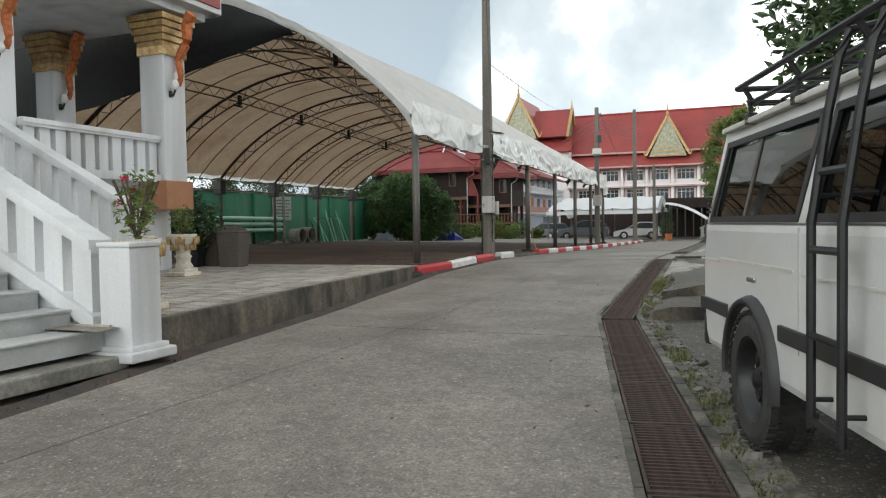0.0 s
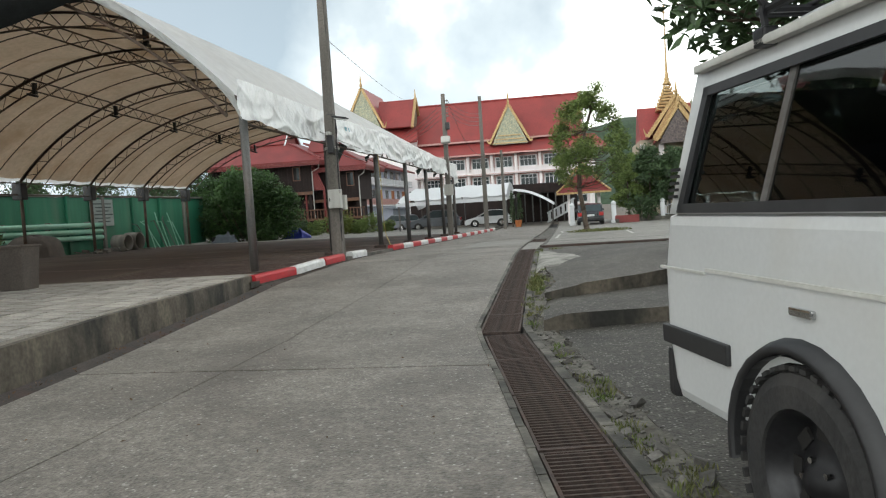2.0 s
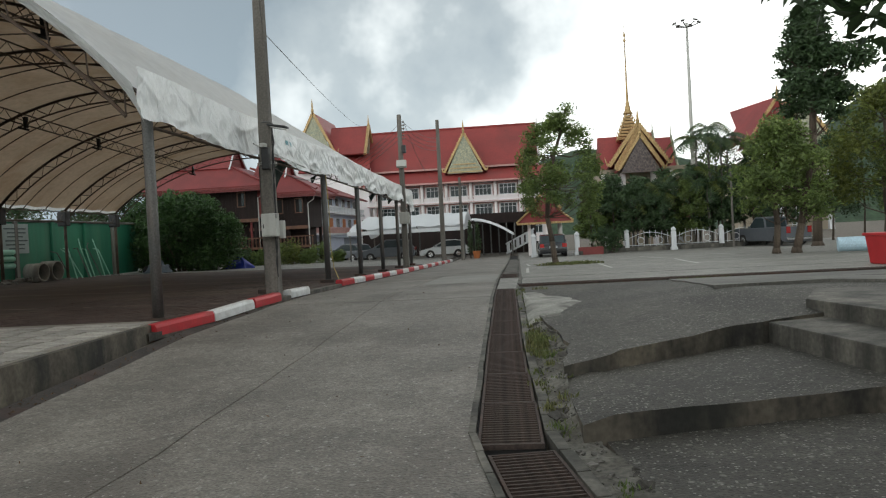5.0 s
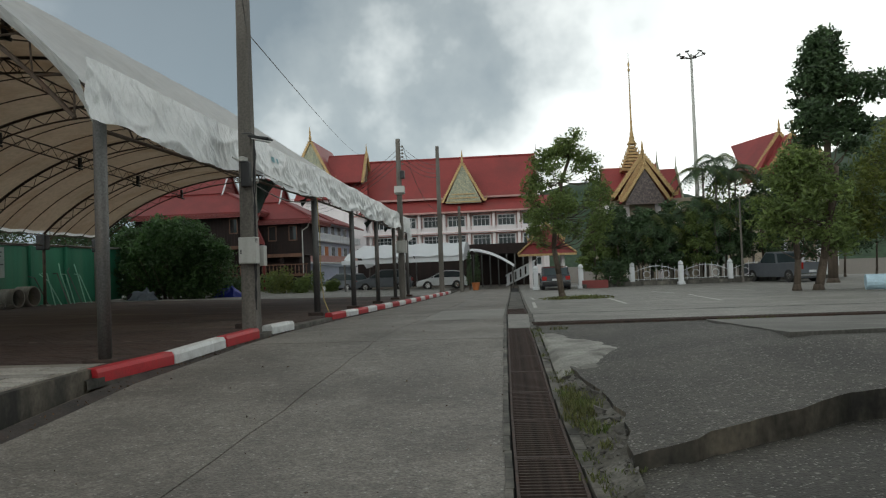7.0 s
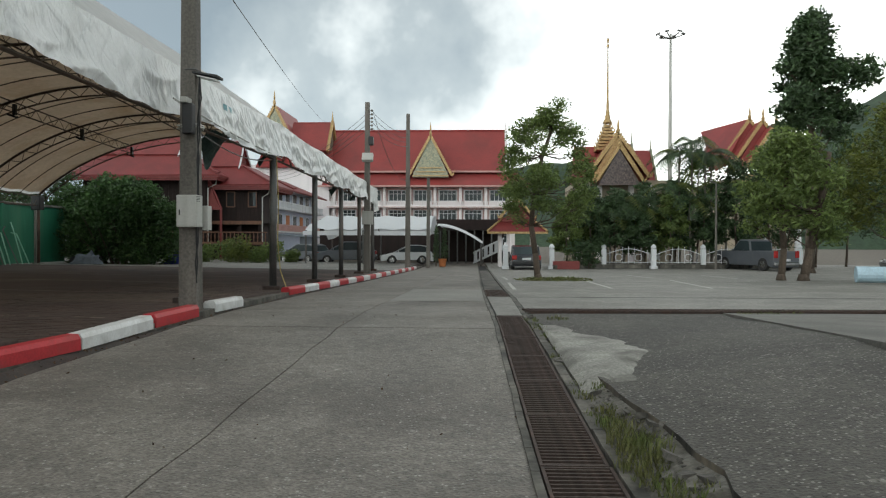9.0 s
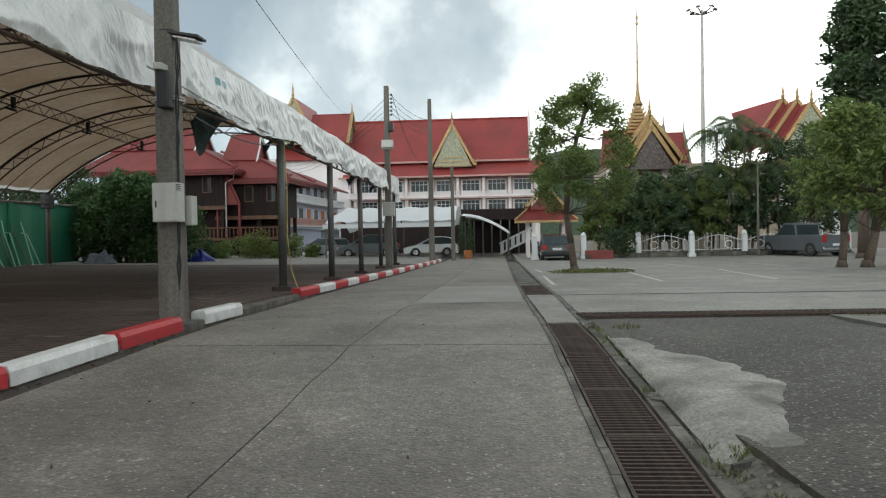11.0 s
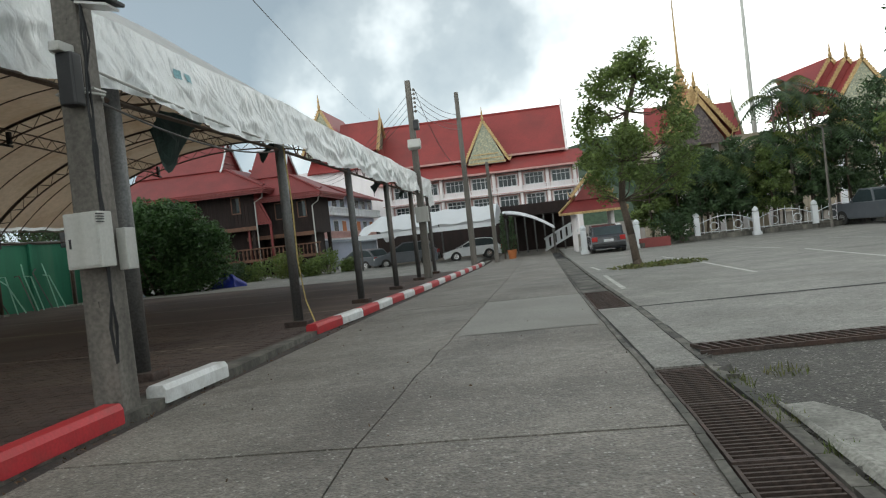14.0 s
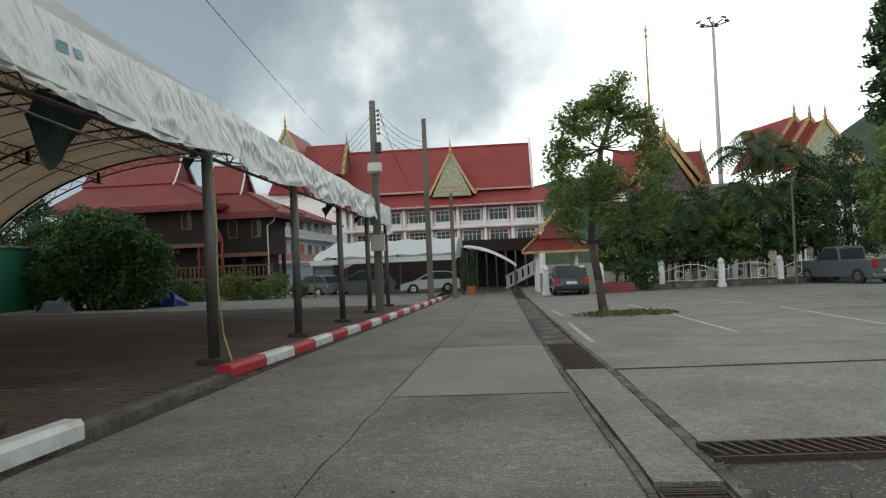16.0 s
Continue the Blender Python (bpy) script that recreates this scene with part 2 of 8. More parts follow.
M["damp"] = mat("damp_smooth_concrete", (0.175, 0.17, 0.15), (0.11, 0.105, 0.092), scale=1.1, rough=0.7, bump=0.3, bscale=34, stain=(0.06, 0.058, 0.05), stain_scale=0.7, stain_amt=0.8)
# near-black for dirty joints and cracks, and for shade painted into openings
M["dark"] = mat("near_black_dirt_and_shade", (0.012, 0.011, 0.010), fine=0.1)
M["paver"] = mat("brown_paver", (0.085, 0.055, 0.042), (0.054, 0.036, 0.029), scale=0.5, rough=0.8, bump=0.3, bscale=60, obrand=0.2, stain=(0.16, 0.13, 0.10), stain_scale=0.4)
M["paverbed"] = mat("paver_field", (0.082, 0.053, 0.042), (0.052, 0.034, 0.028), scale=0.4, rough=0.8, bump=0.4, bscale=55, island=0.2, stain=(0.17, 0.135, 0.10), stain_scale=0.3)
M["mosaic"] = mat("pale_stone_tile", (0.43, 0.405, 0.36), (0.30, 0.28, 0.25), scale=2.2, rough=0.6, bump=0.2, bscale=35, obrand=0.22, stain=(0.24, 0.2, 0.16), stain_scale=1.3)
M["mosaicj"] = mat("tile_mortar", (0.30, 0.27, 0.23), (0.2, 0.18, 0.15), scale=3, bump=0.3)
M["white"] = mat("white_paint", (0.72, 0.735, 0.75), (0.60, 0.615, 0.63), scale=1.3, rough=0.55, bump=0.05, fine=0.05, stain=(0.36, 0.35, 0.32), stain_scale=1.6, stain_amt=0.5, streak=True)
M["whitefar"] = mat("white_plaster", (0.86, 0.82, 0.81), (0.78, 0.73, 0.73), scale=0.5, rough=0.7, fine=0.06, stain=(0.4, 0.37, 0.36), stain_scale=0.5, stain_amt=0.4, streak=True)
M["beige"] = mat("beige_temple_plaster", (0.40, 0.345, 0.26), (0.30, 0.25, 0.18), scale=0.8, rough=0.75, fine=0.1, stain=(0.16, 0.14, 0.1), stain_scale=0.6, stain_amt=0.6, streak=True)
M["marble"] = mat("grey_marble", (0.56, 0.57, 0.56), (0.42, 0.43, 0.42), scale=1.8, rough=0.4, bump=0.0, fine=0.06, stain=(0.14, 0.14, 0.13), stain_scale=1.2, stain_amt=0.5)
M["red_kerb"] = mat("red_kerb_paint", (0.50, 0.022, 0.03), (0.40, 0.02, 0.028), scale=4, rough=0.55, bump=0.15, fine=0.12, stain=(0.22, 0.05, 0.04), stain_scale=3, stain_amt=0.5)
M["white_kerb"] = mat("white_kerb_paint", (0.76, 0.77, 0.76), (0.62, 0.62, 0.6), scale=4, rough=0.55, bump=0.15, fine=0.08, stain=(0.33, 0.31, 0.28), stain_scale=3, stain_amt=0.55)
M["steel"] = mat("galvanised_post", (0.165, 0.165, 0.16), (0.09, 0.09, 0.086), scale=3, rough=0.55, metal=0.5, bump=0.1, stain=(0.13, 0.08, 0.05), stain_scale=2, stain_amt=0.6, streak=True)
M["truss"] = mat("rusty_truss_paint", (0.13, 0.095, 0.07), (0.075, 0.055, 0.042), scale=3, rough=0.7, metal=0.2, bump=0.1, stain=(0.16, 0.08, 0.04), stain_scale=2)
M["tarp"] = mat("white_tarpaulin", (0.87, 0.87, 0.85), (0.80, 0.80, 0.78), scale=0.6, rough=0.36, bump=0.15, bscale=5, fine=0.06, trans=0.4, stain=(0.55, 0.53, 0.48), stain_scale=0.5, stain_amt=0.4)
M["liner"] = mat("aged_cream_tent_liner", (0.66, 0.53, 0.40), (0.56, 0.44, 0.32), scale=0.5, rough=0.7, fine=0.08, bscale=6, trans=0.5, stain=(0.42, 0.27, 0.15), stain_scale=0.55, stain_amt=0.6)
M["valance"] = mat("wrinkled_white_tarpaulin", (0.86, 0.875, 0.865), (0.78, 0.80, 0.79), scale=1.2, rough=0.27, bump=0.0, fine=0.04, trans=0.16, stain=(0.52, 0.53, 0.49), stain_scale=1.6, stain_amt=0.3)
crumple(M["valance"])
M["net"] = mat("dark_shade_net", (0.010, 0.014, 0.013), (0.006, 0.008, 0.008), scale=6, rough=0.9, fine=0.3)
M["greennet"] = mat("dark_green_tarp", (0.025, 0.055, 0.045), (0.015, 0.03, 0.026), scale=4, rough=0.7, trans=0.15)
M["green"] = mat("green_wall_paint", (0.035, 0.225, 0.125), (0.022, 0.15, 0.085), scale=1.2, rough=0.6, bump=0.1, fine=0.08, stain=(0.10, 0.2, 0.13), stain_scale=0.9, stain_amt=0.6, streak=True)
M["palegreen"] = mat("pale_green_paint", (0.34, 0.62, 0.48), (0.25, 0.5, 0.38), scale=2, rough=0.5, fine=0.08)
M["pole"] = mat("concrete_pole", (0.195, 0.178, 0.155), (0.105, 0.096, 0.083), scale=2.5, rough=0.85, bump=0.35, bscale=28, stain=(0.07, 0.066, 0.06), stain_scale=2.2, stain_amt=0.7, streak=True)
M["box"] = mat("grey_box_paint", (0.50, 0.50, 0.46), (0.42, 0.42, 0.39), scale=3, rough=0.5, fine=0.06, stain=(0.25, 0.22, 0.18), stain_scale=2.5, stain_amt=0.4, streak=True)
M["black"] = mat("black_plastic", (0.022, 0.022, 0.023), (0.014, 0.014, 0.015), scale=6, rough=0.5, fine=0.1)
M["rubber"] = mat("tyre_rubber", (0.028, 0.027, 0.026), (0.018, 0.018, 0.018), scale=8, rough=0.8, bump=0.3, stain=(0.06, 0.055, 0.05), stain_scale=4, stain_amt=0.5)
# slightly dirty white, dimmed further for the tree's shade over the van
M["vanwhite"] = mat("tree_shaded_white_car_paint", (0.53, 0.54, 0.535), (0.48, 0.49, 0.485), scale=1.2, rough=0.28, fine=0.03, coat=0.4, stain=(0.42, 0.40, 0.35), stain_scale=1.5, stain_amt=0.3)
M["steelblack"] = mat("black_tube_paint", (0.02, 0.02, 0.022), (0.012, 0.012, 0.013), scale=7, rough=0.4, metal=0.3)
M["tint"] = glass("tinted_glass", (0.10, 0.12, 0.12))
M["glass"] = glass("window_glass", (0.55, 0.65, 0.66))
M["chrome"] = mat("chrome", (0.6, 0.6, 0.6), rough=0.15, metal=1.0, fine=0.02)
M["gold"] = mat("gilded_ornament", (0.52, 0.37, 0.17), (0.32, 0.2, 0.08), scale=7, rough=0.42, metal=0.35, bump=0.6, bscale=18, fine=0.3)
M["palegold"] = mat("gold_and_glass_mosaic", (0.42, 0.39, 0.25), (0.17, 0.2, 0.16), scale=5, rough=0.4, metal=0.25, bump=0.7, bscale=9, fine=0.4)
M["orange"] = mat("orange_ornament", (0.52, 0.16, 0.05), (0.36, 0.1, 0.03), scale=10, rough=0.6, bump=0.7, bscale=25, fine=0.3)
M["terracotta"] = mat("terracotta_paint", (0.42, 0.2, 0.11), (0.36, 0.17, 0.09), scale=3, rough=0.6, fine=0.06)
M["rooftile"] = mat("red_roof_tile", (0.29, 0.045, 0.04), (0.22, 0.036, 0.033), scale=0.35, rough=0.55, fine=0.16, bscale=9, stain=(0.16, 0.04, 0.035), stain_scale=0.25, stain_amt=0.5)
M["roofred"] = mat("bright_red_roof", (0.21, 0.032, 0.03), (0.15, 0.024, 0.023), scale=0.6, rough=0.5, fine=0.12, bscale=9)
M["pinktrim"] = mat("pink_trim", (0.5, 0.3, 0.27), (0.42, 0.24, 0.21), scale=1, rough=0.6, fine=0.05)
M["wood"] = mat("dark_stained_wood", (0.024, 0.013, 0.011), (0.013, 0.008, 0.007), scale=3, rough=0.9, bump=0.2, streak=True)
M["brownwood"] = mat("brown_wood", (0.16, 0.075, 0.04), (0.1, 0.048, 0.028), scale=4, rough=0.6, bump=0.2, streak=True)
M["shutter"] = mat("orange_shutter", (0.48, 0.17, 0.05), (0.4, 0.13, 0.04), scale=4, rough=0.6)
M["blueband"] = mat("pale_blue_plaster", (0.52, 0.56, 0.66), (0.45, 0.49, 0.6), scale=1, rough=0.7, fine=0.05)
M["tentwhite"] = mat("clean_white_canvas", (0.80, 0.82, 0.84), (0.74, 0.76, 0.78), scale=0.5, rough=0.5, fine=0.04, trans=0.25)
M["line"] = mat("worn_line_paint", (0.62, 0.61, 0.57), (0.38, 0.37, 0.34), scale=4, rough=0.7, fine=0.2, bscale=30)
M["leaf_a"] = mat("mid_green_leaf", (0.20, 0.262, 0.075), (0.11, 0.16, 0.045), scale=0.9, rough=0.5, fine=0.1, trans=0.45, island=0.4)
M["leaf_d"] = mat("dark_green_leaf", (0.072, 0.118, 0.045), (0.04, 0.075, 0.03), scale=0.9, rough=0.5, fine=0.1, trans=0.25, island=0.4)
M["leaf_b"] = mat("bush_leaf", (0.075, 0.145, 0.038), (0.035, 0.08, 0.022), scale=0.9, rough=0.5, fine=0.1, trans=0.3, island=0.4)
M["leaf_y"] = mat("yellow_green_leaf", (0.16, 0.18, 0.035), (0.09, 0.12, 0.03), scale=0.9, rough=0.5, fine=0.1, trans=0.5, island=0.35)
M["bark"] = mat("bark", (0.12, 0.09, 0.065), (0.065, 0.05, 0.038), scale=6, rough=0.9, bump=0.6, bscale=18, streak=True)
M["palmbark"] = mat("palm_bark", (0.2, 0.18, 0.15), (0.12, 0.11, 0.09), scale=6, rough=0.9, bump=0.4)
M["grass"] = mat("grass_blade", (0.10, 0.15, 0.035), (0.16, 0.15, 0.06), scale=3, rough=0.7, trans=0.3, island=0.4)
M["stone"] = mat("rubble_stone", (0.16, 0.15, 0.135), (0.09, 0.085, 0.075), scale=4, rough=0.9, bump=0.5, bscale=30, island=0.35)
M["hill"] = mat("wooded_hill", (0.045, 0.075, 0.04), (0.03, 0.05, 0.03), scale=0.12, rough=1.0, fine=0.35, bscale=0.6, bump=0.0)
M["grey_car"] = mat("grey_car_paint", (0.13, 0.14, 0.155), (0.11, 0.12, 0.135), scale=2, rough=0.3, metal=0.3, fine=0.03, coat=0.5)
M["black_car"] = mat("dark_car_paint", (0.016, 0.02, 0.028), (0.013, 0.016, 0.022), rough=0.2, fine=0.03, coat=0.6)
M["white_car"] = mat("white_car_paint", (0.72, 0.73, 0.74), (0.68, 0.69, 0.7), rough=0.25, fine=0.02, coat=0.5)
M["taillight"] = mat("red_lamp_lens", (0.42, 0.015, 0.012), rough=0.2, fine=0.05)
M["blue"] = mat("blue_plastic", (0.015, 0.03, 0.27), (0.01, 0.02, 0.18), scale=3, rough=0.5)
M["redplastic"] = mat("red_plastic", (0.55, 0.025, 0.03), (0.45, 0.02, 0.025), scale=2, rough=0.45, fine=0.05)
M["planter"] = mat("cream_planter", (0.70, 0.66, 0.56), (0.55, 0.5, 0.42), scale=5, rough=0.6, bump=0.2, stain=(0.4, 0.35, 0.28), stain_scale=4)
M["brownbin"] = mat("dull_brown_plastic", (0.12, 0.10, 0.085), (0.09, 0.075, 0.065), scale=3, rough=0.7)
M["mesh_grey"] = mat("grey_sheet", (0.16, 0.19, 0.22), (0.12, 0.14, 0.17), scale=1.5, rough=0.7)
M["flower"] = mat("red_flower", (0.5, 0.02, 0.05), rough=0.6, island=0.3)
M["lamp_glass"] = mat("frosted_lamp_glass", (0.75, 0.75, 0.72), rough=0.25, fine=0.03)
M["maroon"] = mat("maroon_plaster", (0.23, 0.05, 0.045), (0.18, 0.04, 0.036), scale=2, rough=0.7)
M["fabric"] = mat("dark_seat_fabric", (0.05, 0.05, 0.055), (0.035, 0.035, 0.04), scale=8, rough=0.9)
M["sheetmetal"] = mat("pale_sign_sheet", (0.36, 0.42, 0.40), (0.28, 0.34, 0.32), scale=2, rough=0.5, fine=0.05)
M["print"] = mat("dark_print", (0.08, 0.1, 0.1), rough=0.7)
M["logo"] = mat("teal_print", (0.2, 0.40, 0.44), rough=0.6)


# ---- building blocks ----
def add_box(bm, c, s, rz=0.0, bevel=0.0, taper=1.0, rx=0.0, ry=0.0):
    """A box round c with full sizes s; taper scales the top."""
    r = bmesh.ops.create_cube(bm, size=1)
    vs = r["verts"]
    for v in vs:
        k = taper if v.co.z > 0 else 1.0
        v.co = Vector((v.co.x * s[0] * k, v.co.y * s[1] * k, v.co.z * s[2]))
    if bevel:
        es = list({e for v in vs for e in v.link_edges})
        rb = bmesh.ops.bevel(bm, geom=es, offset=bevel, segments=2, affect="EDGES", profile=0.6)
        vs = list({v for f in rb["faces"] for v in f.verts} | {v for v in vs if v.is_valid})
    bmesh.ops.transform(bm, matrix=pose(c[0], c[1], c[2], rx, ry, rz), verts=vs)
    return vs


def add_tube(bm, p0, p1, r0, r1=None, n=8, caps=True):
    p0, p1 = Vector(p0), Vector(p1)
    r1 = r0 if r1 is None else r1
    d = p1 - p0
    if d.length < 1e-6:
        return
    q = d.to_track_quat("Z", "Y").to_matrix()
    rings = []
    for p, r in ((p0, r0), (p1, r1)):
        rings.append([bm.verts.new(p + q @ Vector((r * math.cos(2 * math.pi * i / n), r * math.sin(2 * math.pi * i / n), 0))) for i in range(n)])
    for i in range(n):
        bm.faces.new((rings[0][i], rings[0][(i + 1) % n], rings[1][(i + 1) % n], rings[1][i]))
    if caps:
        bm.faces.new(rings[0][::-1])
        bm.faces.new(rings[1])


def add_path(bm, pts, r, n=6, r_end=None):
    """One joined tube through the points."""
    pts = [Vector(p) for p in pts]
    k = len(pts) - 1
    rings = []
    for i, p in enumerate(pts):
        d = (pts[min(i + 1, k)] - pts[max(i - 1, 0)]).normalized()
        up = Vector((0, 0, 1)) if abs(d.z) < 0.95 else Vector((0, 1, 0))
        a = d.cross(up).normalized()
        b = d.cross(a)
        rr = r if r_end is None else r + (r_end - r) * i / k
        rings.append([bm.verts.new(p + (a * math.cos(2 * math.pi * q / n) + b * math.sin(2 * math.pi * q / n)) * rr) for q in range(n)])
    for A, B in zip(rings, rings[1:]):
        for q in range(n):
            bm.faces.new((A[q], A[(q + 1) % n], B[(q + 1) % n], B[q]))
    bm.faces.new(rings[0][::-1])
    bm.faces.new(rings[-1])


def add_prism(bm, poly, a, b, axis="y", bevel=0.0):
    """A polygon extruded from a to b along an axis; poly holds the two other coordinates."""
    def at(p, t):
        return (t, p[0], p[1]) if axis == "x" else (p[0], t, p[1]) if axis == "y" else (p[0], p[1], t)
    A = [bm.verts.new(at(p, a)) for p in poly]
    B = [bm.verts.new(at(p, b)) for p in poly]
    fs = [bm.faces.new(A), bm.faces.new(B[::-1])]
    k = len(poly)
    for i in range(k):
        fs.append(bm.faces.new((A[i], B[i], B[(i + 1) % k], A[(i + 1) % k])))
    if bevel:
        es = [e for f in fs[:2] for e in f.edges]
        bmesh.ops.bevel(bm, geom=es, offset=bevel, segments=2, affect="EDGES", profile=0.6)


def add_lathe(bm, prof, c=(0, 0, 0), n=20):
    rings = []
    for r, z in prof:
        rings.append([bm.verts.new((c[0] + r * math.cos(2 * math.pi * i / n), c[1] + r * math.sin(2 * math.pi * i / n), c[2] + z)) for i in range(n)])
    for a, b in zip(rings, rings[1:]):
        for i in range(n):
            bm.faces.new((a[i], a[(i + 1) % n], b[(i + 1) % n], b[i]))
    bm.faces.new(rings[0][::-1])
    bm.faces.new(rings[-1])


def add_quad(bm, *ps):
    bm.faces.new([bm.verts.new(p) for p in ps])


def add_slab(bm, p, q, r, s, t):
    """A panel of thickness t (towards its normal's back) on four corners."""
    ps = [Vector(v) for v in (p, q, r, s)]
    nrm = (ps[1] - ps[0]).cross(ps[3] - ps[0]).normalized() * t
    A = [bm.verts.new(v) for v in ps]
    B = [bm.verts.new(v - nrm) for v in ps]
    bm.faces.new(A)
    bm.faces.new(B[::-1])
    for i in range(4):
        bm.faces.new((A[i], B[i], B[(i + 1) % 4], A[(i + 1) % 4]))


def add_sheet(bm, nu, nv, fn):
    vs = [[bm.verts.new(fn(i / nu, j / nv)) for j in range(nv + 1)] for i in range(nu + 1)]
    for i in range(nu):
        for j in range(nv):
            bm.faces.new((vs[i][j], vs[i + 1][j], vs[i + 1][j + 1], vs[i][j + 1]))


def mesh_of(name, bm, material, smooth=False):
    me = bpy.data.meshes.new(name)
    bmesh.ops.recalc_face_normals(bm, faces=bm.faces)
    bm.to_mesh(me)
    bm.free()
    me.materials.append(material)
    if smooth:
        me.polygons.foreach_set("use_smooth", [True] * len(me.polygons))
    return me


def part(name, bm, material, parent=None, label="", smooth=False):
    ob = new(name, mesh_of(name, bm, material, smooth))
    ob.parent = parent
    if label:
        ob["label"] = label
    return ob


def piece(name, me, parent, m):
    ob = new(name, me)
    ob.parent = parent
    ob.matrix_basis = m
    return ob


def thing(name, label, category, loc=(0, 0, 0), rz=0.0, group="", kind=""):
    ob = new(name)
    ob.empty_display_size = 0.2
    ob.matrix_basis = pose(*loc, 0, 0, rz)
    return tagged(ob, label, category, group, kind)


def structure(name, bm, material, label, category, smooth=False):
    return tagged(part(name, bm, material, None, "", smooth), label, category, "", "structure")


def lerp_at(t, ts, vs):
    return float(np.interp(t, ts, vs))


def g(y):
    """Height of the road and of the ground by its side."""
    return lerp_at(y, (-5, 8.5, 12, 17, 19, 27, 34, 50, 130), (-0.05, 0.0, 0.1, 0.31, 0.31, 0.15, 0.02, -0.2, -0.2))


def floor_z(x, y):
    """Height of the paved floor under the big tent."""
    return g(y) + 0.05 + 0.012 * min(20.0, max(0.0, -7 - x))


# ---- ground, road, drains ----
bm = bmesh.new()
ys = [-900, -200, -60, -20] + [i * 1.0 for i in range(-6, 66)] + [70, 80, 95, 110, 130, 170, 260, 500, 1400]
xs = [-1200, -400, -150, -80, -50, -35, -28, -24, -20, -16, -12, -9, -7.3, -6.9, -1.7, 0, 4, 8, 14, 22, 35, 60, 120, 400, 1200]


def ground_z(x, y):
    z = g(y) - 0.10
    if x <= -7.3:
        z = floor_z(x, y) - 0.05
    return z


vs = [[bm.verts.new((x, y, ground_z(x, y))) for x in xs] for y in ys]
for j in range(len(ys) - 1):
    for i in range(len(xs) - 1):
        bm.faces.new((vs[j][i], vs[j][i + 1], vs[j + 1][i + 1], vs[j + 1][i]))
structure("ground", bm, M["earth"], "bare brown earth ground under the paving", "ground", True)

ROAD_L = ((-8, 2.7, 5.5, 10.0, 14.0, 15.3, 16.6, 20.0, 26.0, 46.0, 70.0), (-4.35, -4.75, -5.2, -5.75, -6.1, -6.02, -5.9, -5.95, -6.05, -5.85, -5.6))
DRAIN_L = ((-8, 2.72, 8.84, 8.92, 12.3, 18.5, 23.5, 27.0, 48.0, 70.0), (1.81, -0.36, -1.60, -1.66, -1.75, -1.86, -1.95, -1.98, -2.1, -2.3))
DRAIN_W = ((-8, 2.72, 8.84, 8.92, 12.3, 18.5, 23.5, 48.0, 70.0), (0.45, 0.44, 0.46, 0.47, 0.42, 0.40, 0.52, 0.52, 0.5))


def road_l(y):
    return lerp_at(y, *ROAD_L)


def drain_l(y):
    return lerp_at(y, *DRAIN_L)


def drain_r(y):
    return drain_l(y) + lerp_at(y, *DRAIN_W)


road = thing("road", "worn grey concrete road of cast slabs with stained joints", "road", kind="structure")
bm = bmesh.new()
add_sheet(bm, 60, 1, lambda u, v: ((road_l(-8 + 78 * u) if v == 0 else drain_l(-8 + 78 * u)) , -8 + 78 * u, g(-8 + 78 * u) - 0.03))
part("joint_filler", bm, M["dark"], road)


def road_slab(y0, y1, f0, f1, seed):
    """One cast slab between two cross joints; f0, f1: share of the width."""
    bm = bmesh.new()
    rnd = random.Random(seed)
    n = max(2, int((y1 - y0) / 0.7))
    gap = 0.016

    def edge(f, y, side):
        l, r = road_l(y) + 0.02, drain_l(y) - 0.02
        mid = -3.85 + 0.012 * math.sin(y * 5.1) + 0.008 * math.sin(y * 13.7)
        if f == 0.5:
            return mid + side * 0.006
        return l if f == 0 else r + 0.012 * noise.noise((0.3, y * 2.3, 1.7)) - 0.008
    rows = []
    m = 7
    for i in range(n + 1):
        y = y0 + gap + (y1 - y0 - 2 * gap) * i / n
        a, b = edge(f0, y, 1), edge(f1, y, -1)
        yo = (0.012 * math.sin(7 * a) if i in (0, n) else 0)
        rows.append([bm.verts.new((a + (b - a) * k / m, y + 0.015 * noise.noise(((a + (b - a) * k / m) * 1.7, round(y0 if i < n / 2 else y1, 1), 3.1)), g(y) + 0.004 * noise.noise((a + (b - a) * k / m, y * 0.6, 0)))) for k in range(m + 1)])
    for i in range(n):
        for k in range(m):
            bm.faces.new((rows[i][k], rows[i][k + 1], rows[i + 1][k + 1], rows[i + 1][k]))
    ext = [e for e in bm.edges if e.is_boundary]
    r = bmesh.ops.extrude_edge_only(bm, edges=ext)
    bmesh.ops.translate(bm, vec=(0, 0, -0.06), verts=[v for v in r["geom"] if isinstance(v, bmesh.types.BMVert)])
    return bm


joints = [-8, -2.5, 7.4, 17.0, 27.0, 37.0, 47.0, 58.0, 70.0]
for i, (a, b) in enumerate(zip(joints, joints[1:])):
    for k, (f0, f1) in enumerate(((0, 0.5), (0.5, 1))):
        part("slab", road_slab(a, b, f0, f1, i * 2 + k), M["road"], road)
bm = bmesh.new()
add_sheet(bm, 6, 3, lambda u, v: (-3.82 + 1.8 * v, 21.8 + 5.1 * u, g(21.8 + 5.1 * u) + 0.006))
part("repair_patch", bm, mat("smooth_repair_concrete", (0.27, 0.262, 0.235), (0.23, 0.22, 0.2), scale=0.8, rough=0.8, bump=0.15, stain=(0.17, 0.16, 0.14)), road, "smoother paler repaired strip")

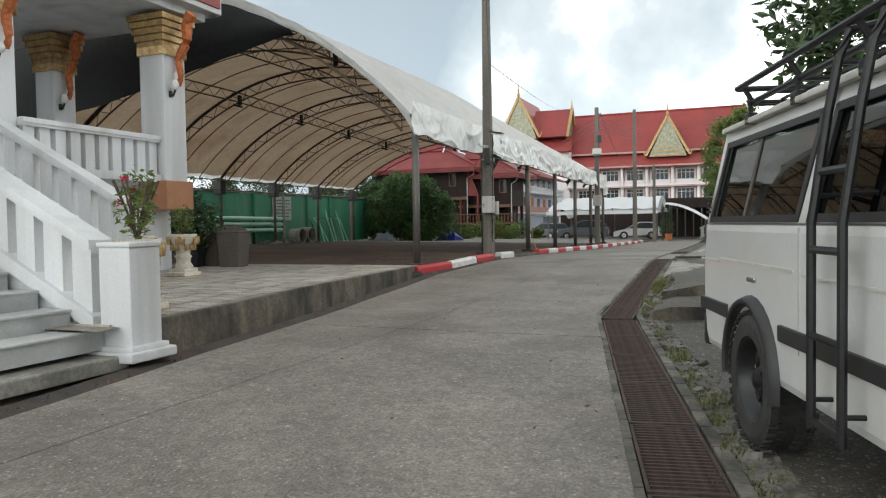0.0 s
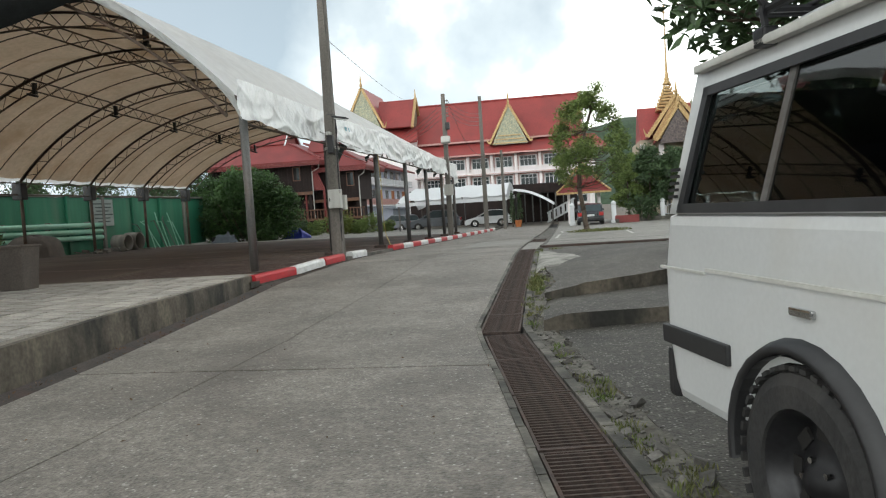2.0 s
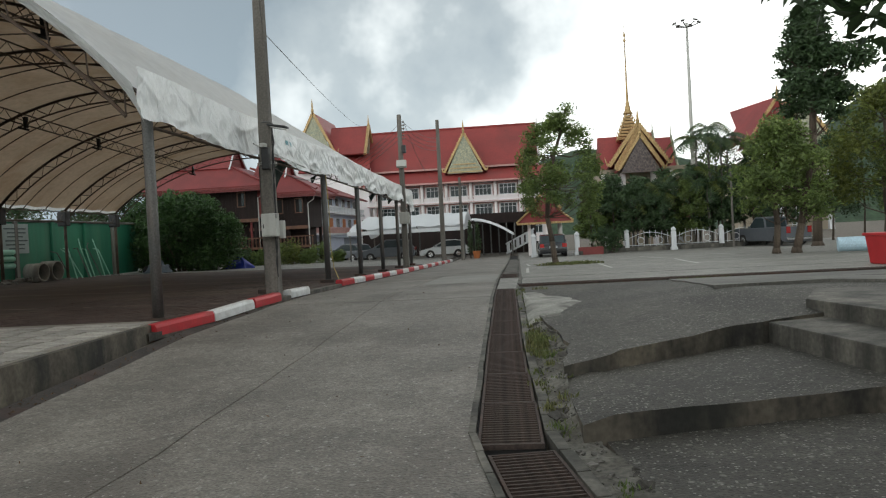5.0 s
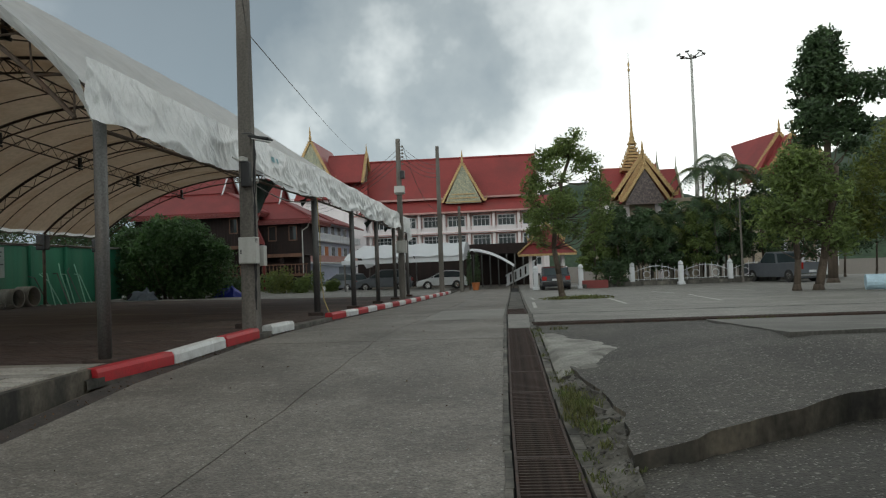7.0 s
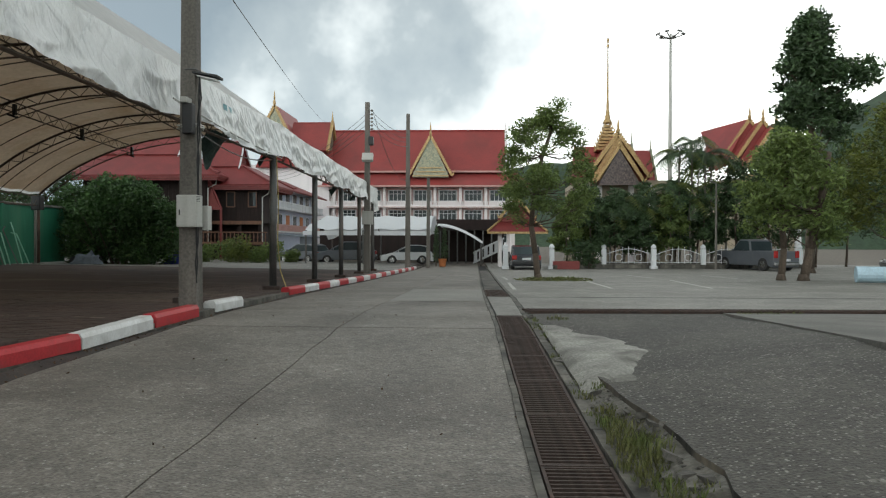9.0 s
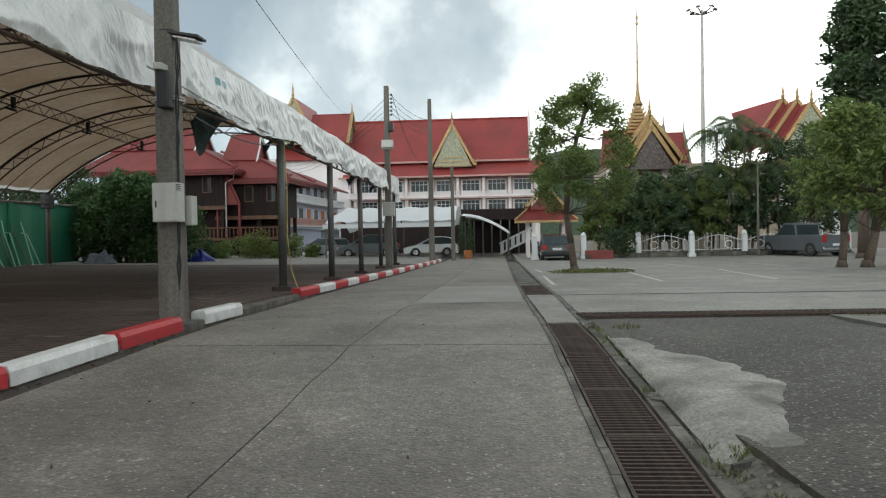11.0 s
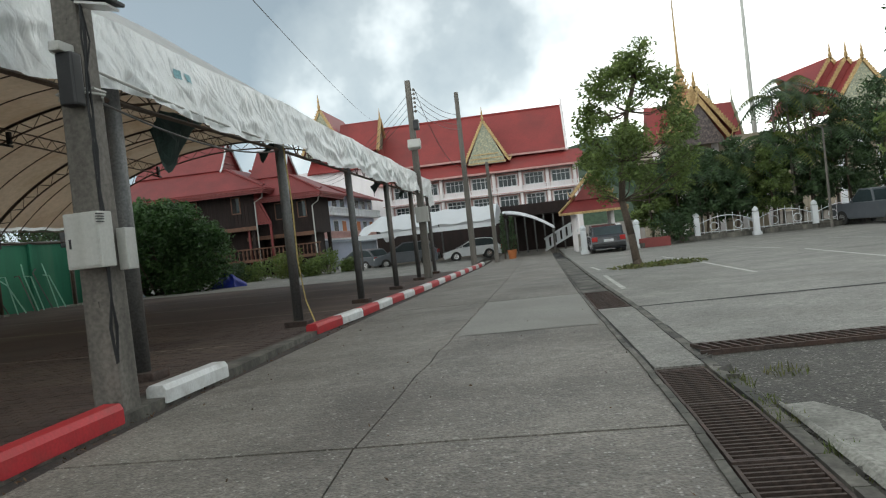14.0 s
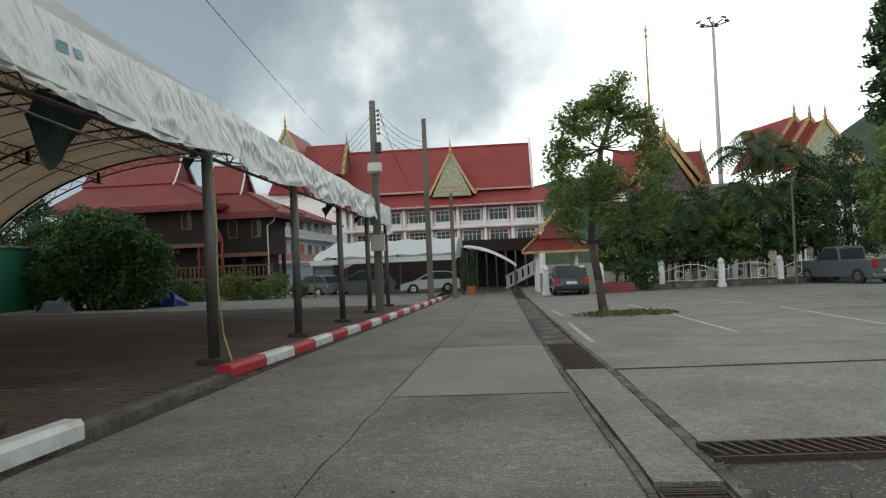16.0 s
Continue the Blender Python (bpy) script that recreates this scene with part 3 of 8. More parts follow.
# gutter at the foot of the platform and kerb
bm = bmesh.new()
add_sheet(bm, 60, 2, lambda u, v: (road_l(-6 + 58 * u) - 0.34 * v + 0.02, -6 + 58 * u, g(-6 + 58 * u) - (0.06 if v == 0.5 else 0.012)))
structure("gutter", bm, mat("damp_gutter_concrete", (0.062, 0.05, 0.042), (0.03, 0.025, 0.022), scale=3, rough=0.8, bump=0.4, stain=(0.085, 0.042, 0.032), stain_scale=1.5, stain_amt=0.7), "damp brown concrete gutter along the kerb", "gutter")


# drain with steel grates; a near-black sheet replaces the channel's shaded depth
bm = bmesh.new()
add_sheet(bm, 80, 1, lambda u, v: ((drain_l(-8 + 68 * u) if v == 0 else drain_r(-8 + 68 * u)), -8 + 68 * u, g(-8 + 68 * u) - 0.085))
structure("drain_channel", bm, M["dark"], "near-black sheet standing in for the drain's shaded depth", "drain")
bm = bmesh.new()
for s in (0, 1):
    for i in range(150):
        y0, y1 = -6 + i * 0.4, -6 + i * 0.4 + 0.39
        f = drain_l if s == 0 else drain_r
        d = -0.03 if s == 0 else 0.045
        w = 0.025 if s == 0 else 0.04
        j = 0.012 * noise.noise((s * 9.0, y0 * 2.0, 0.5))
        ya, yb = Vector((f(y0) + d + j, y0, g(y0) - 0.03)), Vector((f(y1) + d + j, y1, g(y1) - 0.03))
        m = (ya + yb) / 2
        add_box(bm, (m.x, m.y, m.z), (w * 2, 0.39, 0.09), rz=-math.degrees(math.atan2(yb.x - ya.x, yb.y - ya.y)), rx=math.degrees(math.atan2(yb.z - ya.z, 0.39)))
structure("drain_edge", bm, M["concwall"], "chipped concrete edge strips beside the drain", "drain edge")

bar_me = {}


def grate(y0, y1):
    ym = (y0 + y1) / 2
    ang = math.degrees(math.atan2(drain_l(y1 - 0.01) - drain_l(y0 + 0.01), y1 - y0 - 0.02))
    w = drain_r(ym) - drain_l(ym) - 0.02
    xm = (drain_l(ym) + drain_r(ym)) / 2
    slope = math.degrees(math.atan2(g(y1) - g(y0), y1 - y0))
    gr = thing("drain_grate", "rusty steel bar grate set in the roadside drain", "drain grate", group="roadside drain grates")
    gr.matrix_basis = pose(xm, ym, g(ym) - 0.012, slope, 0, -ang)
    L = y1 - y0 - 0.012
    bm = bmesh.new()
    for s in (-1, 1):
        add_box(bm, (s * (w / 2 - 0.012), 0, 0), (0.02, L, 0.035))
        add_box(bm, (0, s * (L / 2 - 0.01), 0), (w - 0.045, 0.018, 0.035))
    part("grate_frame", bm, M["rust"], gr)
    n = int(L / 0.056)
    key = round(w, 2)
    if key not in bar_me:
        b = bmesh.new()
        add_box(b, (0, 0, 0), (key - 0.05, 0.016, 0.028))
        bar_me[key] = mesh_of("bar", b, M["rust"])
    for i in range(n):
        piece("bar", bar_me[key], gr, pose(0, -L / 2 + L * (i + 0.7) / (n + 0.4), 0))


yy = -2.0
while yy < 8.8:
    y2 = min(yy + 1.2, 8.84)
    grate(yy, y2)
    yy = y2
yy = 8.93
while yy < 18.5:
    y2 = min(yy + 1.06, 18.55)
    grate(yy, y2)
    yy = y2
for a in (23.6, 24.7, 25.8):
    grate(a, a + 1.08)
drain_cover = thing("drain_cover", "cracked concrete slab covering the drain", "drain cover")
bm = bmesh.new()
add_sheet(bm, 6, 3, lambda u, v: (drain_l(18.62 + 4.9 * u) + 0.03 + (drain_r(18.62 + 4.9 * u) - drain_l(18.62 + 4.9 * u) + 0.05) * v, 18.62 + 4.9 * u, g(18.62 + 4.9 * u) + 0.006))
r = bmesh.ops.extrude_face_region(bm, geom=bm.faces[:])
bmesh.ops.translate(bm, vec=(0, 0, -0.1), verts=[v for v in r["geom"] if isinstance(v, bmesh.types.BMVert)])
part("cover_slab", bm, M["lot"], drain_cover)
for k, fx in enumerate((0.0, 1.0)):
    bm = bmesh.new()
    pts = [((drain_l(y) + 0.0 if fx == 0 else drain_r(y) + 0.09) + 0.03 * noise.noise((y * 1.8, k * 5.0, 2)) + 0.02 * noise.noise((y * 6, k * 5.0, 3)), y) for y in [18.7 + 0.16 * i for i in range(31)]]
    for (xa, ya), (xb, yb) in zip(pts, pts[1:]):
        w = 0.012 + 0.01 * noise.noise((ya * 3, k, 0))
        add_quad(bm, (xa - w, ya, g(ya) + 0.009), (xa + w, ya, g(ya) + 0.009), (xb + w, yb, g(yb) + 0.009), (xb - w, yb, g(yb) + 0.009))
    part("crack", bm, M["dark"], drain_cover, "dark jagged crack")
bm = bmesh.new()
for i in range(22):
    y0 = 27.0 + i * 1.0
    add_sheet(bm, 1, 1, lambda u, v: (drain_l(y0 + 0.98 * u) + 0.02 + (drain_r(y0) - drain_l(y0) - 0.04) * v, y0 + 0.98 * u, g(y0 + 0.98 * u) - 0.005 + 0.006 * (i % 2)))
structure("drain_lids", bm, M["concwall"], "dark stained concrete drain lids", "drain lid")


# ---- right side: apron, broken slabs, parking lot ----
def sheet_structure(name, poly_fn, nu, nv, material, label, category, depth=0.12, smooth=True):
    bm = bmesh.new()
    add_sheet(bm, nu, nv, poly_fn)
    ext = [e for e in bm.edges if e.is_boundary]
    r = bmesh.ops.extrude_edge_only(bm, edges=ext)
    bmesh.ops.translate(bm, vec=(0, 0, -depth), verts=[v for v in r["geom"] if isinstance(v, bmesh.types.BMVert)])
    for f in r["geom"]:
        if isinstance(f, bmesh.types.BMFace):
            f.material_index = 1
    ob = structure(name, bm, material, label, category, False)
    ob.data.materials.append(M["retaining"])
    return ob


def right_of_drain(y):
    return drain_r(y) + 0.09


sheet_structure("apron_low", lambda u, v: (right_of_drain(-8 + 17.6 * v) + 0.25 + (9 - right_of_drain(-8 + 17.6 * v)) * u, -8 + 17.6 * v, -0.005 + 0.006 * noise.noise((u * 9, v * 11, 2))), 14, 16, M["apron"],
                "dark gravelly concrete apron where the van is parked", "pavement")


def slab1(u, v):
    a, b = Vector((-0.95, 9.0)), Vector((6.0, 11.2))
    c, d = Vector((-1.02, 10.75)), Vector((6.0, 14.5))
    p = a.lerp(b, u).lerp(c.lerp(d, u), v)
    rag = 0.05 * noise.noise((p.x * 2.2, 0.0, 7.7)) if v == 0 else 0
    rag += 0.06 * noise.noise((0, p.y * 3.0, 1.7)) if u == 0 else 0
    return (p.x + rag, p.y + rag, 0.165 + 0.01 * noise.noise((p.x, p.y, 1.0)) - (0.05 if (u == 0) else 0))


sheet_structure("broken_slab_low", slab1, 30, 6, M["apron"], "rough broken concrete slab forming a low step", "pavement", 0.2)


SLAB_L = ((10.0, 10.45, 11.7, 14.0, 17.0, 19.2), (-0.98, -1.0, -0.88, -1.10, -1.36, -1.44))


def slab_l(y):
    return lerp_at(y, *SLAB_L)


def slab2_h(x, y):
    """Height of the upper slab: it climbs towards the terrace."""
    z = lerp_at(y, (10, 12.5, 17, 20), (0.31, 0.33, 0.325, 0.31))
    z += 0.22 * lerp_at(x, (-0.8, 1.3, 3), (0, 1, 1)) * lerp_at(y, (10.4, 11.6, 13.6, 14.6, 18.5), (0.15, 0.25, 1, 1, 0))
    return z - lerp_at(x - slab_l(y), (0, 0.5), (1, 0)) * lerp_at(y, (10, 12, 16), (0.08, 0.07, 0.015)) + 0.008 * noise.noise((x, y, 0))


def slab2(u, v):
    y0 = lerp_at(u, (0, 0.12, 0.5, 1), (10.5, 10.62, 11.65, 12.3))
    y = y0 + (19.0 + 0.5 * u - y0) * v
    xr = 2.4 + 6.6 * v
    x = slab_l(y) + (xr - slab_l(y)) * u
    rag = 0.07 * noise.noise((x * 2.6, 0.0, 3.7)) + 0.03 * noise.noise((x * 9, 0.0, 1.7)) if v == 0 else 0
    rag2 = 0.05 * noise.noise((0, y * 2.4, 5.7)) if u == 0 else 0
    return (x + rag2, y + rag, slab2_h(x, y))


sheet_structure("broken_slab_high", slab2, 34, 30, M["apron"], "rough exposed-aggregate concrete slab with a broken front edge", "pavement", 0.22)

bm = bmesh.new()


def patch_pt(u, v):
    y = 13.7 + 3.5 * v
    w = 0.5 * math.sin(math.pi * (0.06 + 0.9 * v)) ** 0.5 * (1 + 0.55 * noise.noise((1.3, y * 1.3, 0)) + 0.12 * noise.noise((5.3, y * 5, 0)) + 0.06 * noise.noise((2.3, y * 17, 0)))
    x0, x1 = drain_r(y) + 0.10, slab_l(y) + 0.06
    if u < 0.4:
        f = u / 0.4
        x = x0 + (x1 - x0) * f
        return (x, y, g(y) + 0.03 + (slab2_z(x1, y) + 0.012 - g(y) - 0.03) * f + 0.022 * math.sin(math.pi * f) - 0.06 * max(0.0, 1 - v * 12))
    x = x1 + w * (u - 0.4) / 0.6
    return (x, y, slab2_z(x, y) + 0.016 - (0.024 if u == 1 or v == 0 else 0))


def slab2_z(x, y):
    return slab2_h(x, y) + 0.004


add_sheet(bm, 10, 60, patch_pt)
structure("mortar_patch", bm, M["patch"], "pale smooth mortar patch on the rough slab", "patch")

# crumbled strip between the drain and the slabs, with stones and weeds
bm = bmesh.new()


def bank_pt(u, v):
    y = -4 + 23.2 * v
    x0 = drain_r(y) + 0.07
    x1 = (right_of_drain(y) + 0.27) if y < 9.3 else slab_l(max(10.4, y)) + 0.03
    x = x0 + (x1 - x0) * u
    z1 = -0.01 if y < 9.0 else lerp_at(y, (9.0, 9.3, 10.3, 10.7, 12.5, 17, 19.2), (0.0, 0.1, 0.13, 0.2, 0.24, 0.30, 0.30))
    z0 = g(y) - 0.02
    rough = lerp_at(y, (13.2, 13.8), (0.03, 0.006))
    return (x, y, z0 + (z1 - z0) * u ** 0.8 * lerp_at(y, (13.2, 13.8), (1, 0.9)) + rough * noise.noise((x * 7, y * 5, 0)))


add_sheet(bm, 6, 150, bank_pt)
structure("crumbled_strip", bm, M["mortar"], "crumbled earth and mortar strip beside the drain", "ground")
rnd = random.Random(51)
bm = bmesh.new()
for k in range(1500):
    v = rnd.random() ** 1.2
    p = bank_pt(rnd.random(), v)
    r = rnd.uniform(0.006, 0.02) if k % 12 else rnd.uniform(0.03, 0.06)
    q = bmesh.ops.create_cube(bm, size=1.5 * r)["verts"]
    m = pose(p[0], p[1], p[2] + r * 0.2, rnd.uniform(-25, 25), rnd.uniform(-25, 25), rnd.uniform(0, 180)) @ Matrix.Diagonal((1.3, 0.9, 0.55, 1))
    for w in q:
        w.co = m @ (w.co * (1 + rnd.uniform(-0.4, 0.3)))
tagged(part("rubble", bm, M["stone"]), "small broken stones and mortar along the drain", "rubble", "", "stuff")


def tuft(bm, rnd, p, h, n, spread):
    for _ in range(n):
        a = rnd.random() * 6.283
        rr = spread * rnd.random() ** 0.5
        b = Vector((p[0] + rr * math.cos(a), p[1] + rr * math.sin(a), p[2] - 0.01))
        a2 = rnd.random() * 6.283
        hh = h * rnd.uniform(0.4, 1.1)
        tip = b + Vector((math.cos(a2) * hh * rnd.uniform(0.2, 0.9), math.sin(a2) * hh * rnd.uniform(0.2, 0.9), hh))
        mid = b.lerp(tip, 0.5) + Vector((0, 0, 0.12 * hh))
        sd = Vector((-math.sin(a2), math.cos(a2), 0)) * 0.004
        v = [bm.verts.new(b - sd), bm.verts.new(b + sd), bm.verts.new(mid + sd), bm.verts.new(mid - sd), bm.verts.new(tip)]
        bm.faces.new(v[:4])
        bm.faces.new((v[3], v[2], v[4]))


bm = bmesh.new()
for (y, h, n, sp, u) in ((4.6, 0.10, 150, 0.12, 0.6), (5.3, 0.08, 120, 0.14, 0.5), (6.0, 0.10, 150, 0.13, 0.5), (6.7, 0.07, 80, 0.1, 0.6), (7.6, 0.06, 70, 0.1, 0.4), (3.8, 0.09, 140, 0.16, 0.7), (3.0, 0.08, 120, 0.2, 0.6),
                          (10.6, 0.09, 130, 0.14, 0.3), (11.6, 0.14, 260, 0.16, 0.4), (12.4, 0.18, 330, 0.17, 0.5), (13.2, 0.12, 180, 0.13, 0.5), (14.9, 0.05, 30, 0.1, 0.4), (17.4, 0.06, 70, 0.08, 0.5), (9.4, 0.08, 90, 0.12, 0.4)):
    for k in range(3):
        tuft(bm, rnd, bank_pt(rnd.uniform(0.05, 0.6), (y + rnd.uniform(-0.45, 0.45) + 4) / 23.2), h * rnd.uniform(0.35, 0.75), n // 2, sp)
for k in range(60):
    y = rnd.uniform(1.5, 18.5)
    tuft(bm, rnd, bank_pt(rnd.uniform(0.1, 0.9), (y + 4) / 23.2), rnd.uniform(0.03, 0.08), 40, 0.09)
for x, y in ((2.2, 19.0), (2.6, 19.1), (1.9, 18.95), (-1.0, 18.1)):
    tuft(bm, rnd, (x, y, 0.325), 0.06, 60, 0.16)
tagged(part("weeds", bm, M["grass"]), "sparse green and dry weeds along the drain", "weeds", "", "stuff")

# parking lot beyond the cross drain
sheet_structure("parking_lot", lambda u, v: (right_of_drain(19.35 + 45 * v) - 0.02 + (45 - right_of_drain(19.35)) * u ** 1.6, 19.35 + 45 * v, g(19.35 + 45 * v) + 0.004), 16, 50, M["lot"],
                "pale stained concrete parking lot", "parking lot", 0.15)
for (x0, y0, x1, y1) in ((-1.13, 32.1, -1.17, 27.0), (-1.14, 37.4, -1.03, 35.0), (1.72, 34.0, 1.55, 28.1), (1.52, 39.8, 1.71, 35.7), (4.6, 41.7, 4.93, 37.6), (5.05, 35.6, 4.4, 28.5), (8.0, 42.0, 8.2, 37.5)):
    bm = bmesh.new()
    add_sheet(bm, 8, 1, lambda u, v: (x0 + (x1 - x0) * u + 0.10 * (v - 0.5), y0 + (y1 - y0) * u, g(y0 + (y1 - y0) * u) + 0.009))
    structure("parking_line", bm, M["line"], "worn white painted parking line on concrete", "parking line")
bm = bmesh.new()
add_sheet(bm, 40, 1, lambda u, v: (-1.35 + 14 * u, 23.35 + 0.4 * u + (0.10 + 0.03 * noise.noise((u * 20, v, 0))) * v, g(23.4) + 0.008))
add_sheet(bm, 40, 1, lambda u, v: (-1.2 + 16 * u, 31.2 + 6.0 * u + 0.03 * v + 0.1 * noise.noise((u * 9, 0, 0)), g(31.2 + 6.0 * u) + 0.008))
structure("expansion_joint", bm, M["dark"], "dark dirt-filled expansion joints in the parking lot", "joint")

# cross drain with coarse bars
cd = thing("cross_drain", "rusty coarse steel grate drain across the lot entrance", "drain grate")
# near-black sheet close under the bars, in place of shaded depth
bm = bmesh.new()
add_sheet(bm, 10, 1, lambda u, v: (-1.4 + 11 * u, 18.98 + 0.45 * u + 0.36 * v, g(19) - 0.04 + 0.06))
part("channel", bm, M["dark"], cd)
b = bmesh.new()
add_box(b, (0, 0, 0), (0.022, 0.33, 0.03), rz=18)
me = mesh_of("bar", b, M["rust"])
for i in range(130):
    x = -1.36 + i * 0.084
    piece("bar", me, cd, pose(x, 19.16 + 0.45 * (x + 1.4) / 11, 0.345))
bm = bmesh.new()
for s in (0, 1):
    add_slab(bm, (-1.4, 18.97 + 0.36 * s, 0.352), (9.6, 19.42 + 0.36 * s, 0.352), (9.6, 19.45 + 0.36 * s, 0.352), (-1.4, 19.0 + 0.36 * s, 0.352), 0.05)
part("rim", bm, M["rust"], cd)

# concrete steps and terrace
st = thing("concrete_steps", "stained bare concrete steps, tree and van shade in their colour", "steps")
# the dark mossy colour also carries the shade of mango tree and van
for poly, z in (([(1.12, 11.78), (1.48, 9.85), (2.2, 10.05), (1.85, 12.4)], 0.375), ([(1.70, 12.35), (2.1, 10.2), (9.0, 12.3), (3.5, 13.5), (2.6, 14.3)], 0.535)):
    bm = bmesh.new()
    add_prism(bm, poly, -0.05, z, "z", 0.012)
    part("step", bm, M["concwall"], st)
rag_ = thing("red_rag", "small red cloth lying on the concrete step", "cloth", (2.42, 10.75, 0.545), 20)
bm = bmesh.new()
add_sheet(bm, 10, 5, lambda u, v: (0.34 * u, 0.10 * v + 0.03 * math.sin(u * 7), 0.012 + 0.02 * abs(noise.noise((u * 6, v * 4, 0)))))
part("cloth", bm, M["redplastic"], rag_)
bm = bmesh.new()
poly = [(1.16, 13.95), (2.7, 14.2), (3.6, 13.42), (9, 12.6), (9, 19.2), (1.6, 19.2)]
T = [bm.verts.new((x, y, 0.59 if y < 15 else 0.325)) for x, y in poly]
Bt = [bm.verts.new((x, y, 0.0)) for x, y in poly]
bm.faces.new(T)
for i in range(len(poly)):
    bm.faces.new((T[i], Bt[i], Bt[(i + 1) % len(poly)], T[(i + 1) % len(poly)]))
structure("terrace", bm, M["damp"], "raised stained concrete terrace beside the steps", "terrace")


# unseen wall, added on the east to shade the apron and terrace
shade_wall = thing("unseen_shade_wall", "tall unseen wall added to shade the apron", "wall", kind="structure")
for k in range(7):
    bm = bmesh.new()
    add_box(bm, (11.4, -9.0 + 3.8 * k, 2.5), (0.3, 3.78, 5.2), bevel=0.02)
    part("wall_panel", bm, M["concwall"], shade_wall)

# ---- kerb blocks ----
def kerb_block(y0, y1, x0, x1, red):
    L = math.hypot(y1 - y0, x1 - x0) - 0.02
    ym, xm = (y0 + y1) / 2, (x0 + x1) / 2
    k = thing("kerb_block", ("red" if red else "white") + " painted concrete kerb block at the road edge", "kerb", group="red and white kerb blocks")
    k.matrix_basis = pose(xm, ym, g(ym) - 0.01, math.degrees(math.atan2(g(y1) - g(y0), y1 - y0)), 0, -math.degrees(math.atan2(x1 - x0, y1 - y0)))
    bm = bmesh.new()
    add_prism(bm, [(-0.20, 0), (0, 0), (0, 0.12), (-0.03, 0.17), (-0.17, 0.17), (-0.20, 0.14)], -L / 2, L / 2, "y", 0.012)
    part("painted_block", bm, M["red_kerb" if red else "white_kerb"], k)


def kx(y):
    return lerp_at(y, (14.1, 15.3, 16.6, 17.9, 20.3, 23.9, 26.6, 30, 46, 56), (-6.62, -6.27, -6.13, -6.1, -6.12, -6.3, -6.25, -6.25, -6.0, -5.8))


for a, b, red in ((14.15, 15.4, True), (15.4, 16.8, False), (16.84, 18.2, True), (18.85, 20.2, False)):
    kerb_block(a, b, kx(a), kx(b), red)
for i in range(20):
    a = 23.87 + 1.385 * i
    kerb_block(a, a + 1.385, kx(a), kx(a + 1.385), i % 2 == 0)
bm = bmesh.new()
add_sheet(bm, 60, 3, lambda u, v: (kx(14.0 + 42 * u) - (0.30 if v > 0.5 else 0.02) - 0.0, 14.0 + 42 * u, g(14.0 + 42 * u) + (0.05 if 0.1 < v < 0.9 else -0.06)))
structure("kerb_footing", bm, M["concwall"], "low bare concrete edge strip of the tent floor", "kerb")

# ---- tent floor ----
bm = bmesh.new()
add_sheet(bm, 30, 40, lambda u, v: (-6.45 - 40 * u, 14.75 + 47 * v, floor_z(-6.45 - 40 * u, 14.75 + 47 * v)))
structure("tent_floor", bm, M["paverbed"], "brown interlocking paver floor under the tent", "floor", True)
bm = bmesh.new()
for y in (17.3, 22.6, 28.0, 33.4, 38.8):
    add_sheet(bm, 14, 1, lambda u, v: (-6.9 - 16 * u, y + 0.3 * u + 0.09 * v, floor_z(-6.9 - 16 * u, y) + 0.006))
structure("floor_line", bm, mat("faded_line_paint", (0.24, 0.2, 0.16), (0.15, 0.11, 0.085), scale=3), "faded pale bay lines on the pavers", "floor line")
bm = bmesh.new()
add_sheet(bm, 20, 10, lambda u, v: (-6.5 - 40 * u, 45.5 + 17 * v, floor_z(-6.5 - 40 * u, 45.5 + 17 * v) + 0.012))
structure("far_yard", bm, M["lot"], "pale concrete yard beyond the tent", "pavement", True)


# ---- raised platform beside the hall ----
PLAT = ((2.0, 4.0, 5.4, 9.3, 14.75), (-4.95, -5.35, -5.62, -6.25, -6.75))


def plat_x(y):
    return lerp_at(y, *PLAT)


bm = bmesh.new()
PY = [4.8 + 9.95 * i / 26 for i in range(27)]
top = [bm.verts.new((plat_x(y), y, 0.345)) for y in PY]
foot = [bm.verts.new((plat_x(y) + 0.02, y, -0.1)) for y in PY]
back = [bm.verts.new((-26, y, 0.345)) for y in PY]
for i in range(26):
    bm.faces.new((foot[i], foot[i + 1], top[i + 1], top[i]))
    bm.faces.new((top[i], top[i + 1], back[i + 1], back[i]))
bm.faces.new((foot[0], top[0], back[0], bm.verts.new((-26, 4.8, -0.1))))
structure("platform", bm, M["retaining"], "mossy concrete retaining edge of the hall's raised platform", "platform")


